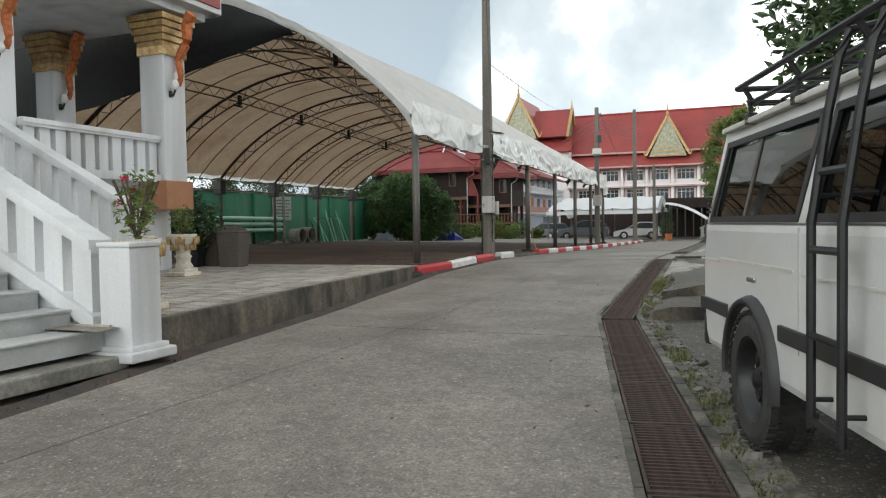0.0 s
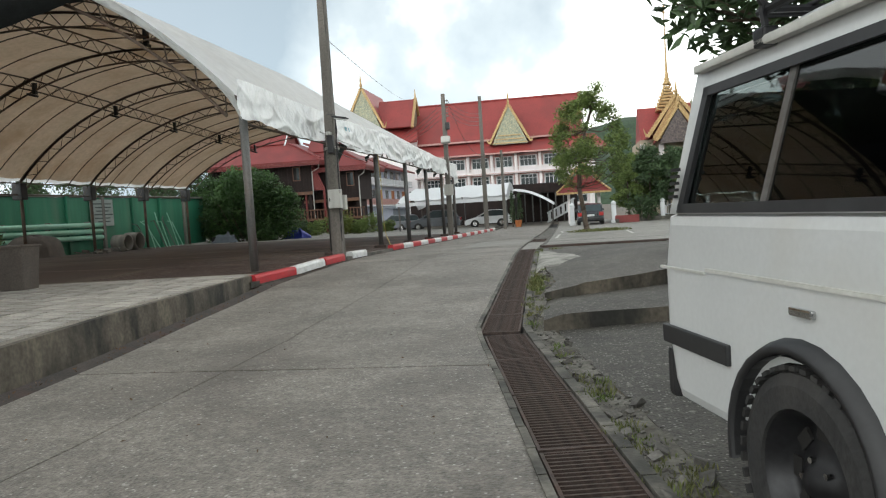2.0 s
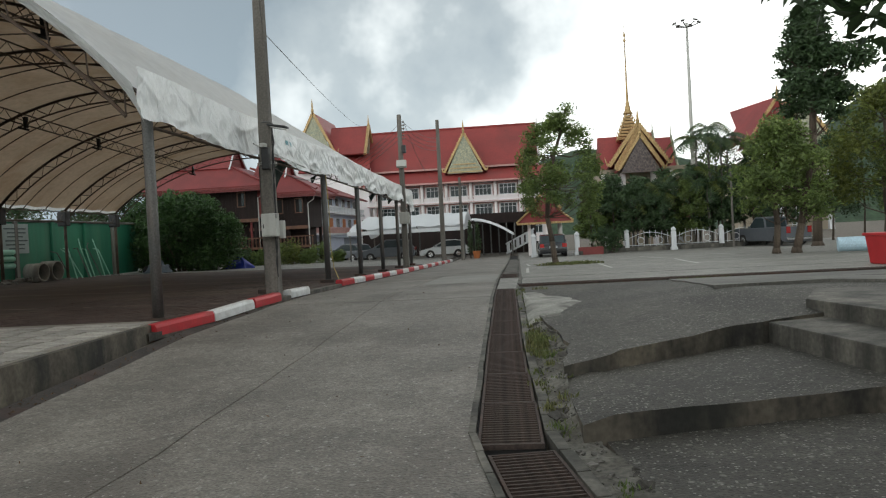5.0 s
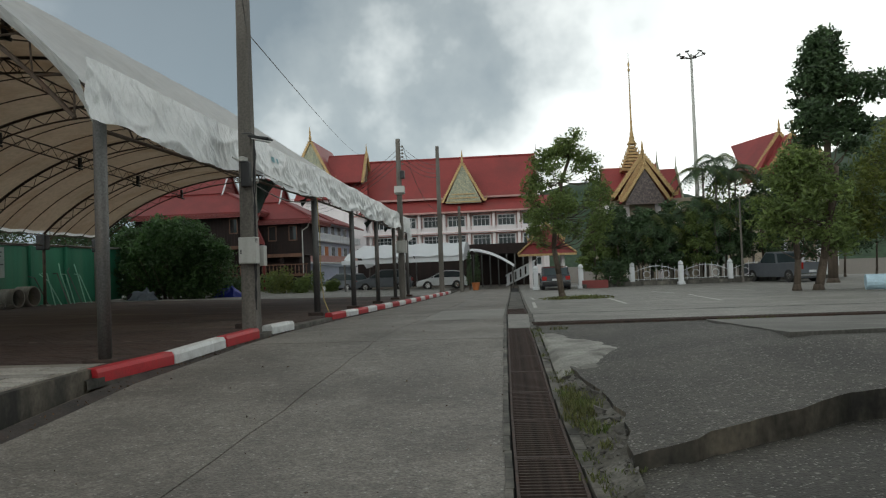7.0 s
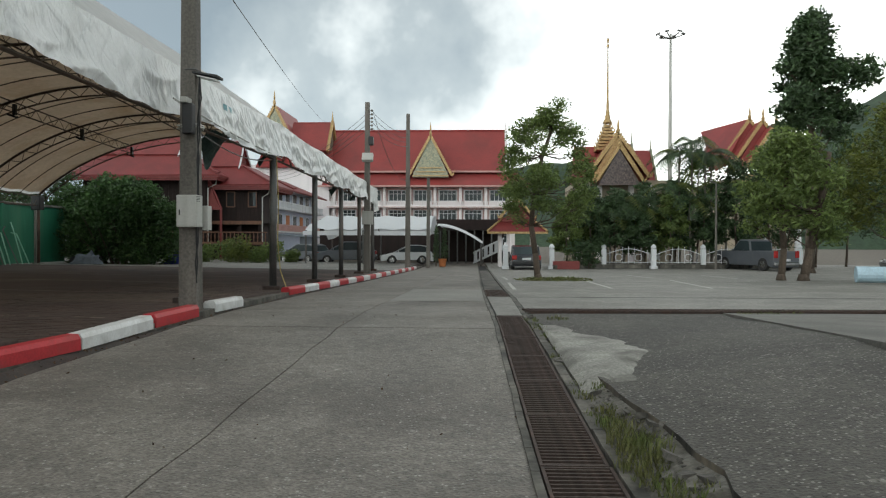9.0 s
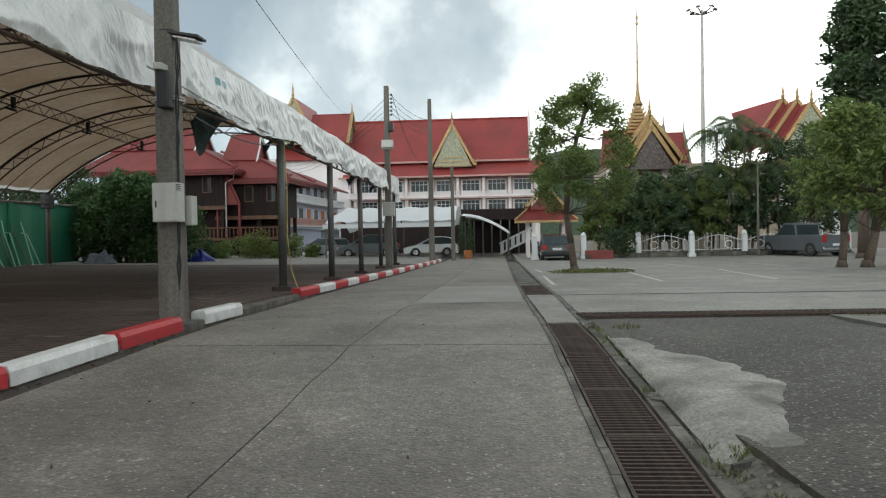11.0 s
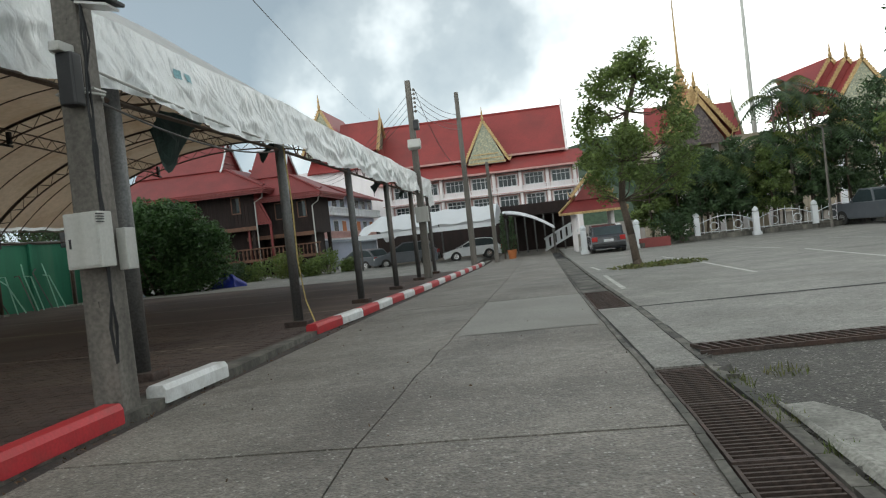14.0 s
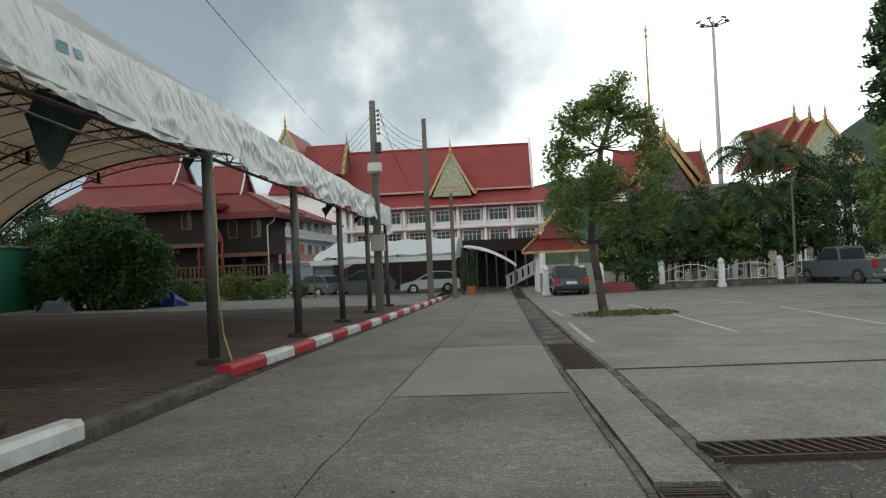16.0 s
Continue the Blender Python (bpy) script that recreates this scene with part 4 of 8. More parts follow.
# ---- hall with white columns ----
hall = thing("temple_hall", "white temple hall with gilded column capitals and balustraded stairs", "building")
FL = 2.3
bm = bmesh.new()
add_box(bm, (-16.2, 5.0, FL / 2 + 0.16), (8.6, 14.4, FL - 0.36))
part("plinth", bm, M["white"], hall)
bm = bmesh.new()
add_box(bm, (-16.2, 5.0, FL - 0.06), (8.9, 14.6, 0.12), bevel=0.02)
part("porch_floor", bm, M["white"], hall)
for i, (cx, cy, w) in enumerate(((-11.6, 11.75, 0.66), (-11.75, 7.9, 0.5), (-15.0, 11.9, 0.6), (-11.75, 3.6, 0.5))):
    bm = bmesh.new()
    add_box(bm, (cx, cy, 3.95), (w, w, 3.3), bevel=0.03)
    col = part("column", bm, M["white"], hall)
    bm = bmesh.new()
    add_box(bm, (cx, cy, 2.02), (w + 0.16, w + 0.16, 0.62), bevel=0.02)
    part("column_base", bm, M["terracotta"], col, "terracotta painted base")
    bm = bmesh.new()
    for k in range(5):
        add_box(bm, (cx, cy, 5.25 + 0.14 * k), (w + 0.06 + 0.07 * k, w + 0.06 + 0.07 * k, 0.13), bevel=0.015)
    for s in range(4):
        for q in range(7):
            a = (q - 3) / 3.5 * (w / 2 + 0.03)
            dx, dy = ((a, w / 2 + 0.03), (a, -w / 2 - 0.03), (w / 2 + 0.03, a), (-w / 2 - 0.03, a))[s]
            add_box(bm, (cx + dx, cy + dy, 5.11), (0.07, 0.07, 0.17), taper=1.0, rz=45)
    part("capital", bm, M["gold"], col, "gilded lotus capital")
    bm = bmesh.new()
    add_path(bm, [(cx + w / 2 + 0.08 + 0.42 * (k / 14) ** 1.5 + 0.06 * math.sin(k * 0.9), cy + 0.02, 4.4 + 1.5 * k / 14) for k in range(15)], 0.06, 6, 0.13)
    part("naga_bracket", bm, M["orange"], col, "carved orange eave bracket")
    bm = bmesh.new()
    add_lathe(bm, [(0.03, 0), (0.07, 0.03), (0.09, 0.1), (0.06, 0.19), (0.02, 0.22)], (cx + w / 2 + 0.14, cy - 0.14, 4.28), 12)
    lamp = part("wall_lamp", bm, M["lamp_glass"], col, "frosted wall lamp shade", True)
    bm = bmesh.new()
    add_path(bm, [(cx + w / 2, cy - 0.14, 4.2), (cx + w / 2 + 0.08, cy - 0.14, 4.16), (cx + w / 2 + 0.14, cy - 0.14, 4.28)], 0.025)
    add_box(bm, (cx + w / 2 + 0.01, cy - 0.14, 4.2), (0.03, 0.1, 0.14), bevel=0.01)
    part("lamp_arm", bm, M["black"], col, "black lamp bracket")


def balustrade(parent, p0, p1, n, height=0.95, thick=0.2):
    """Rail with pierced panel between two points given at floor level; slopes with them."""
    p0, p1 = Vector(p0), Vector(p1)
    d = p1 - p0
    L = math.hypot(d.x, d.y)
    side = Vector((-d.y, d.x, 0)).normalized() * (thick / 2)

    def bar(bm, u0, u1, z0, z1, w=1.0):
        q = [p0 + d * u0, p0 + d * u1]
        vs = []
        for c in q:
            for s in (-1, 1):
                for z in (z0, z1):
                    vs.append(bm.verts.new(c + side * (s * w) + Vector((0, 0, z))))
        for f in ((0, 1, 3, 2), (4, 6, 7, 5), (0, 4, 5, 1), (2, 3, 7, 6), (0, 2, 6, 4), (1, 5, 7, 3)):
            bm.faces.new([vs[i] for i in f])
    bal = parent
    bm = bmesh.new()
    bar(bm, 0, 1, height - 0.09, height, 1.35)
    bar(bm, 0, 1, height - 0.14, height - 0.09, 1.1)
    part("handrail", bm, M["white"], bal)
    bm = bmesh.new()
    bar(bm, 0, 1, 0.0, 0.16, 1.15)
    part("bottom_rail", bm, M["white"], bal)
    for i in range(n):
        bm = bmesh.new()
        bar(bm, (i + 0.17) / n, (i + 0.83) / n, 0.16, height - 0.14, 0.6)
        part("baluster", bm, M["white"], bal)


balustrade(hall, (-11.5, 8.15, FL), (-11.5, 11.4, FL), 10, 0.98)
balustrade(hall, (-15.0, 11.8, FL), (-11.9, 11.8, FL), 9, 0.98)
bm = bmesh.new()
add_box(bm, (-17.0, 6.0, 4.4), (0.3, 12.0, 4.2))
part("inner_wall", bm, M["white"], hall)
for cy in (7.2, 10.4):
    bm = bmesh.new()
    add_box(bm, (-16.82, cy, 4.1), (0.06, 1.1, 2.3))
    wd = part("window", bm, M["white"], hall)
    bm = bmesh.new()
    add_box(bm, (-16.78, cy, 4.1), (0.03, 0.95, 2.15))
    part("pane", bm, M["glass"], wd, "dark reflecting pane")
    bm = bmesh.new()
    add_box(bm, (-16.76, cy, 4.5), (0.04, 0.95, 0.05))
    add_box(bm, (-16.76, cy, 4.1), (0.04, 0.05, 2.15))
    part("mullion", bm, M["white"], wd)
bm = bmesh.new()
add_box(bm, (-15.6, 5.0, 6.1), (9.0, 15.2, 0.28), bevel=0.03)
part("soffit", bm, M["white"], hall)
bm = bmesh.new()
add_prism(bm, [(-20.2, 6.24), (-10.75, 6.24), (-10.75, 6.55), (-15.5, 9.4)], -2.6, 12.7, "y")
part("roof", bm, M["rooftile"], hall)
bm = bmesh.new()
add_box(bm, (-10.95, 5.05, 6.34), (0.3, 15.5, 0.44), bevel=0.03)
add_box(bm, (-15.4, 12.7, 6.34), (9.0, 0.3, 0.44), bevel=0.03)
part("fascia", bm, M["white"], hall)

# the stairs
steps = 12
for i in range(steps):
    z = 0.12 + (FL - 0.12) * (i + 1) / steps
    x1 = -5.72 - 0.44 * i
    bm = bmesh.new()
    add_box(bm, ((x1 - 11.6) / 2, 2.2, z - 0.09), (x1 + 11.6, 4.6, 0.182))
    stp = part("step", bm, M["marble"], hall)
    bm = bmesh.new()
    add_box(bm, (x1 - 0.18, 2.2, z + 0.012), (0.42, 4.6, 0.025), bevel=0.008)
    part("nosing", bm, M["marble"], stp)
bm = bmesh.new()
add_box(bm, (-8.4, 1.6, 0.01), (5.9, 5.9, 0.14), bevel=0.02)
part("stair_footing", bm, M["conc"], hall)
balustrade(hall, (-5.85, 4.62, 0.28), (-11.3, 4.62, 3.05), 14, 0.92, 0.22)
balustrade(hall, (-8.2, 7.5, 0.72), (-11.4, 7.5, 2.35), 8, 0.92, 0.2)
bm = bmesh.new()
add_prism(bm, [(-8.1, 0.34), (-11.5, 0.34), (-11.5, 2.35), (-8.1, 0.74)], 7.42, 7.58, "y")
part("stair_cheek", bm, M["white"], hall)
bm = bmesh.new()
add_prism(bm, [(-5.8, 0.1), (-11.4, 0.1), (-11.4, 3.1), (-5.8, 0.3)], 4.56, 4.70, "y")
part("stair_cheek", bm, M["white"], hall)
bm = bmesh.new()
add_box(bm, (-5.58, 4.72, 0.6), (0.40, 0.40, 1.05), bevel=0.015)
nw = part("newel", bm, M["white"], hall, "square white newel post with chipped paint")
bm = bmesh.new()
add_box(bm, (-5.58, 4.72, 0.06), (0.60, 0.60, 0.10), bevel=0.02)
add_box(bm, (-5.58, 4.72, 0.13), (0.5, 0.5, 0.06), bevel=0.02)
part("newel_base", bm, M["white"], nw)
bm = bmesh.new()
add_box(bm, (-5.58, 4.72, 1.15), (0.43, 0.43, 0.05), bevel=0.015)
part("newel_cap", bm, M["white"], nw)


# ---- planters ----
def leaf_cloud(bm, rnd, c, r, n, size, shell=0.55, flat=0.0):
    """n small folded leaves scattered in an ellipsoid of radii r round c."""
    c = Vector(c)
    for _ in range(n):
        d = Vector((rnd.gauss(0, 1), rnd.gauss(0, 1), rnd.gauss(0, 1))).normalized()
        k = (shell + (1 - shell) * rnd.random()) if rnd.random() < 0.75 else rnd.random() * shell
        k *= 1 + 0.22 * noise.noise(d * 2.3 + c * 0.7)
        p = c + Vector((d.x * r[0], d.y * r[1], d.z * r[2])) * k
        s = size * (0.6 + 0.8 * rnd.random())
        a = Vector((rnd.gauss(0, 1), rnd.gauss(0, 1), rnd.gauss(0, 0.7) - flat)).normalized()
        b = a.cross(Vector((rnd.gauss(0, 1), rnd.gauss(0, 1), rnd.gauss(0, 1)))).normalized()
        u = a.cross(b) * (0.12 * s)
        v0, v1 = bm.verts.new(p - a * s), bm.verts.new(p + a * s)
        v2, v3 = bm.verts.new(p + b * (0.38 * s) + u), bm.verts.new(p - b * (0.38 * s) + u)
        bm.faces.new((v0, v2, v1))
        bm.faces.new((v0, v1, v3))


def planter(loc, plant, tall=1.0):
    pl = thing("planter", "cream and gold pedestal planter holding a leafy plant", "planter", loc, group="planters on the platform")
    bm = bmesh.new()
    add_box(bm, (0, 0, 0.05), (0.46, 0.46, 0.10), bevel=0.015)
    add_box(bm, (0, 0, 0.13), (0.38, 0.38, 0.07), bevel=0.015)
    add_lathe(bm, [(0.17, 0.16), (0.19, 0.2), (0.13, 0.3), (0.14, 0.36), (0.17, 0.4), (0.13, 0.44), (0.14, 0.52), (0.2, 0.66), (0.25, 0.78), (0.27, 0.84), (0.23, 0.84), (0.2, 0.78)], n=20)
    part("pedestal", bm, M["planter"], pl, "", True)
    for s in range(4):
        bm = bmesh.new()
        a = s * math.pi / 2 + 0.5
        for k in range(5):
            t = k / 4
            add_box(bm, ((0.2 + 0.08 * math.sin(t * 3)) * math.cos(a + (t - 0.5) * 0.9), (0.2 + 0.08 * math.sin(t * 3)) * math.sin(a + (t - 0.5) * 0.9), 0.58 + 0.16 * math.sin(t * math.pi)), (0.07, 0.07, 0.12), rz=math.degrees(a), bevel=0.015)
        part("gold_relief", bm, M["gold"], pl, "gilded leaf relief")
    bm = bmesh.new()
    add_box(bm, (0, 0, 0.015), (0.5, 0.5, 0.03), bevel=0.008)
    part("foot_plate", bm, M["gold"], pl, "gilded foot plate")
    rnd = random.Random(int(loc[0] * 100))
    bm = bmesh.new()
    for k in range(9):
        a = rnd.random() * 6.28
        add_path(bm, [(0, 0, 0.8), (0.1 * math.cos(a), 0.1 * math.sin(a), 0.8 + 0.3 * tall), (0.25 * math.cos(a), 0.25 * math.sin(a), 0.8 + 0.62 * tall)], 0.012, 5)
    part("stem", bm, M["bark"], pl)
    bm = bmesh.new()
    leaf_cloud(bm, rnd, (0, 0, 0.85 + 0.36 * tall), (0.26, 0.26, 0.38 * tall), 260, 0.05)
    part("leaves", bm, M["leaf_a"], pl)
    if plant == "flower":
        bm = bmesh.new()
        for _ in range(7):
            leaf_cloud(bm, rnd, (rnd.uniform(-0.2, 0.2), rnd.uniform(-0.2, 0.2), 0.95 + 0.7 * rnd.random()), (0.04, 0.04, 0.04), 14, 0.035)
        part("flower_heads", bm, M["flower"], pl, "red flowers")
    return pl


planter((-6.35, 5.6, 0.345), "flower", 1.15)
planter((-10.05, 10.5, 0.345), "plant", 0.75)
planter((-9.3, 8.6, 0.345), "flower", 0.9)
bm = bmesh.new()
leaf_cloud(bm, random.Random(8), (0, 0, 1.0), (0.75, 0.75, 0.8), 1500, 0.075)
pb = thing("potted_shrub", "dark leafy potted shrub by the hall", "shrub", (-12.2, 13.2, 0.345))
part("leaves", bm, M["leaf_d"], pb)
bm = bmesh.new()
add_lathe(bm, [(0.26, 0), (0.36, 0.5), (0.39, 0.52), (0.34, 0.52)], n=16)
part("pot", bm, M["black"], pb)
for x, y, rz in ((-11.1, 13.4, 8), (-11.85, 13.7, -4)):
    tb = thing("square_bin", "dull brown square plastic bin on the platform", "bin", (x, y, 0.345), rz, "square bins")
    bm = bmesh.new()
    add_box(bm, (0, 0, 0.42), (0.48, 0.48, 0.84), taper=1.22, bevel=0.03)
    part("bin_body", bm, M["brownbin"], tb)
    bm = bmesh.new()
    add_box(bm, (0, 0, 0.85), (0.64, 0.64, 0.05), bevel=0.02)
    part("rim", bm, M["brownbin"], tb)


# ---- the big arched tent ----
TX0, TX1, SPR, RISE = -24.7, -7.0, 3.85, 3.95
TC, HALF = (TX0 + TX1) / 2, (TX1 - TX0) / 2
TR = (HALF ** 2 + RISE ** 2) / (2 * RISE)
TA = math.asin(HALF / TR)


def arch(a, dr=0.0):
    """A point (x, z) of the arch at share a from the east foot to the west foot."""
    th = TA * (1 - 2 * a)
    r = TR + dr
    return TC + r * math.sin(th), SPR + RISE - TR + r * math.cos(th)


def skew(y):
    """The tent stands slightly askew to the road."""
    return -0.03 * max(0.0, y - 25)


def low(y, z):
    """The arches settle a little towards the far end."""
    return SPR + (z - SPR) * (1 - 0.21 * max(0.0, y - 25) / 20) if z > SPR else z


tent = thing("arched_tent", "large arched marquee of stained white tarpaulin on rusty steel trusses", "tent")
bm = bmesh.new()


def roof_pt(u, v):
    y = 14.55 + 30.8 * u
    x, z = arch(v, 0.05)
    x += skew(y)
    sag = 0.05 * math.cos(2 * math.pi * (y - 15) / 1.667) - 0.05
    return (x, y, low(y, z) + sag * (0.6 if u not in (0, 1) else 0) + 0.02 * noise.noise((x * 0.6, y * 0.6, 0)))


add_sheet(bm, 100, 44, roof_pt)
part("roof_tarpaulin", bm, M["tarp"], tent, "white weathered translucent tarpaulin", True)
bm = bmesh.new()
add_sheet(bm, 100, 44, lambda u, v: (roof_pt(u, 0.012 + 0.976 * v)[0], roof_pt(u * 0.985 + 0.01, v)[1], roof_pt(u, 0.012 + 0.976 * v)[2] - 0.035))
part("roof_liner", bm, M["liner"], tent, "stained cream underside of the roof", True)
bm = bmesh.new()


def val_pt(u, v):
    y = 14.35 + 30.9 * u
    bay = (y - 15) % 5.0
    a = 1 - 2 * abs(noise.noise((y * 0.9 + v * 1.1, v * 1.4 - y * 0.25, 0.0)))
    b = 1 - 2 * abs(noise.noise((y * 1.7 - v * 1.5, v * 1.2 + y * 0.3, 5.0)))
    c = 1 - 2 * abs(noise.noise((y * 3.1 + v * 0.8, v * 2.2, 9.0)))
    hang = 1 - abs(math.sin(math.pi * bay / 2.5 + 0.6 * noise.noise((y, 0, 3.0)))) ** 0.7
    seam = 0.05 * math.exp(-((bay - 2.5) - math.copysign(2.5, bay - 2.5)) ** 2 / 0.008)
    w = 0.05 * noise.noise((y * 0.5, v, 2.0)) + 0.06 * a ** 2 + 0.045 * b ** 2 + 0.018 * c ** 2 + 0.03 * hang * v - seam
    drop = (0.80 + 0.10 * math.sin(math.pi * bay / 5.0) - 0.06 + 0.035 * noise.noise((y * 1.6, 9, 0))) * v
    if y > 43.6:
        drop *= 1.5
    return (-6.80 + skew(y) + w * (0.25 + v), y, 4.16 - drop - 0.05 * math.sin(math.pi * bay / 5.0))


add_sheet(bm, 900, 20, val_pt)
part("side_valance", bm, M["valance"], tent, "wrinkled white tarpaulin valance", True)
for y, w in ((21.0, 0.15), (21.24, 0.15), (26.5, 0.5), (28.0, 0.4), (31.0, 0.6)):
    bm = bmesh.new()
    add_sheet(bm, 6, 3, lambda u, v: (val_pt((y + w * u - 14.35) / 30.9, 0.28 + 0.14 * v)[0] + 0.012, y + w * u, val_pt((y + w * u - 14.35) / 30.9, 0.28 + 0.14 * v)[2]))
    part("faded_print", bm, M["logo"] if y < 22 else M["valance"], tent, "faded teal printed mark")
bm = bmesh.new()


def front_pt(u, v):
    x, z = arch(u * 0.55, 0.06)
    wv = 0.05 * noise.noise((x * 2, v * 2, 0))
    return (x + 0.15 * (1 - u) ** 3, 14.52 - 0.30 * (1 - v) + wv, z - 0.02 - 0.3 * v * (1 - u) ** 30 - 0.22 * v + 0.06 * noise.noise((x * 1.3, v, 2)))


add_sheet(bm, 60, 8, front_pt)
part("front_band", bm, M["valance"], tent, "white tarpaulin edge band", True)

def truss_arch(y, parent):
    bm = bmesh.new()
    n = 46
    o = [(arch(i / n, -0.06)[0] + skew(y), y, low(y, arch(i / n, -0.06)[1])) for i in range(n + 1)]
    q = [(arch(i / n, -0.46)[0] + skew(y), y, low(y, arch(i / n, -0.46)[1])) for i in range(n + 1)]
    add_path(bm, o, 0.035, 5)
    add_path(bm, q, 0.035, 5)
    for i in range(n):
        a, b = (o[i], q[i + 1]) if i % 2 else (q[i], o[i + 1])
        add_tube(bm, a, b, 0.016, n=4)
    tr = part("truss_arch", bm, M["truss"], parent)
    # dark strip stands in for the truss's shaded side and the tarpaulin lap
    bm = bmesh.new()
    add_sheet(bm, 44, 1, lambda u, v: (arch(u, -0.035)[0] + skew(y), y - 0.13 + 0.26 * v, low(y, arch(u, -0.035)[1])))
    part("seam_strip", bm, M["truss"], tr, "dark brown strip for the truss's shaded side and lapped tarpaulin")
    return tr


for k in range(7):
    y = 15.0 + 5 * k if k else 14.98
    truss_arch(y, tent)
    for x, e in ((TX1 + skew(y), 1), (TX0 + skew(y), 0)):
        zf = floor_z(x, y)
        bm = bmesh.new()
        add_tube(bm, (x, y, zf), (x, y, 3.55), 0.085 if e else 0.075, n=14)
        part("post", bm, M["steel"] if e else M["truss"], tent, "", True)
        bm = bmesh.new()
        add_box(bm, (x, y, zf + 0.05), (0.42, 0.36, 0.10), bevel=0.02)
        part("footing", bm, M["rust"] if e else M["conc"], tent)
        if not e:
            bm = bmesh.new()
            add_box(bm, (x - 0.05, y, 3.4), (0.5, 0.4, 0.75), bevel=0.05)
            part("fan_housing", bm, M["black"], tent)
for k in range(18):
    y = 15.0 + 1.667 * k
    if k % 3 == 0:
        continue
    bm = bmesh.new()
    add_path(bm, [(arch(i / 40, -0.03)[0] + skew(y), y, low(y, arch(i / 40, -0.03)[1])) for i in range(41)], 0.022, 5)
    part("roof_hoop", bm, M["truss"], tent)


def truss_line(x, z, y0, y1, depth, parent):
    bm = bmesh.new()
    n = int((y1 - y0) / 0.42)
    o = [(x + skew(y0 + (y1 - y0) * i / n), y0 + (y1 - y0) * i / n, low(y0 + (y1 - y0) * i / n, z)) for i in range(n + 1)]
    q = [(x + skew(y0 + (y1 - y0) * i / n), y0 + (y1 - y0) * i / n, low(y0 + (y1 - y0) * i / n, z) - depth) for i in range(n + 1)]
    for p in (o, q):
        add_path(bm, p, 0.03, 5)
    for i in range(n):
        a, b = (o[i], q[i + 1]) if i % 2 else (q[i], o[i + 1])
        add_tube(bm, a, b, 0.014, n=4)
    return part("long_truss", bm, M["truss"], parent)


for a in (0.3, 0.5, 0.7):
    x, z = arch(a, -0.06)
    truss_line(x, z, 15.0, 45.0, 0.40, tent)
truss_line(TX0, 3.78, 15.0, 45.0, 0.52, tent)
truss_line(TX1, 3.78, 15.0, 45.0, 0.42, tent)
for k in range(7):
    for a in (0.3, 0.7):
        x, z = arch(a, -0.3)
        x += skew(15.0 + 5 * k)
        z = low(15.0 + 5 * k, z)
        bm = bmesh.new()
        add_box(bm, (x, 15.0 + 5 * k, z - 0.1), (0.12, 0.16, 0.42), bevel=0.02)
        add_box(bm, (x, 15.0 + 5 * k - 0.14, z - 0.36), (0.34, 0.2, 0.08), ry=18)
        part("clamp_bracket", bm, M["black"], tent)
for y, k in ((21.8, 0.66), (25.1, 0.2), (34.7, 0.42), (39.7, 0.22)):
    fl = thing("torn_net_flap", "torn dark green net hanging under the tent edge", "net", group="torn net flaps")
    bm = bmesh.new()
    add_sheet(bm, 10, 8, lambda u, v: (-7.1 + skew(y) - 0.25 * v + 0.08 * noise.noise((u * 3, v * 3, y)), y - 0.9 * k + (1.8 * u - 0.5 * v * (u - 0.3)) * k, 3.5 - (0.12 + 0.95 * k * max(0, math.sin(0.3 + u * 2.6)) ** 1.5) * v + 0.05 * noise.noise((u * 5, v, y))))
    part("net_cloth", bm, M["greennet"], fl)
sn = thing("shade_net", "black shade net hanging across the tent front by the hall", "shade net")
bm = bmesh.new()


def net_pt(u, v):
    a = 0.20 + 0.6 * u
    x, z = arch(a, -0.05)
    zb = lerp_at(-x, (10.5, 13.5, 17.0, 24.0), (6.1, 5.45, 4.75, 4.3))
    return (x, 14.78 - 0.25 * math.sin(math.pi * v) + 0.08 * noise.noise((x * 1.2, v * 3, 0)), z + (zb - z) * v + 0.06 * noise.noise((x * 2.2, v, 0)) * v)


add_sheet(bm, 24, 10, net_pt)
part("net_cloth", bm, M["net"], sn, "", True)


# ---- west wall and the things stored along it ----
wall_w = thing("wall_west", "green painted wall of concrete panels and posts", "wall", kind="structure")
for k in range(13):
    y0 = 12.0 + 2.9 * k
    bm = bmesh.new()
    add_box(bm, (-26.7, y0 + 1.45, 1.75), (0.14, 2.72, 3.1))
    part("wall_panel", bm, M["green"], wall_w)
    bm = bmesh.new()
    add_box(bm, (-26.62, y0, 1.75), (0.26, 0.22, 3.25), bevel=0.02)
    part("wall_post", bm, M["conc" if k % 3 == 0 else "green"], wall_w)
bm = bmesh.new()
add_box(bm, (-26.7, 30.7, 3.38), (0.3, 37.7, 0.12), bevel=0.02)
part("coping", bm, M["conc"], wall_w)
for k in range(3):
    pp = thing("green_pipe", "long pale green pipe lying along the wall", "pipe", group="pipes along the wall")
    bm = bmesh.new()
    add_tube(bm, (-26.3, 26.0, 1.15 + 0.34 * k), (-26.3, 37.5, 1.1 + 0.34 * k), 0.13, n=12)
    part("pipe_body", bm, M["palegreen"], pp, "", True)
    for q in range(4):
        bm = bmesh.new()
        add_box(bm, (-26.44, 27.5 + 3 * q, 1.15 + 0.34 * k), (0.3, 0.08, 0.3))
        part("pipe_bracket", bm, M["conc"], pp)
sg = thing("notice_board", "faded pale notice board on the green wall", "sign")
bm = bmesh.new()
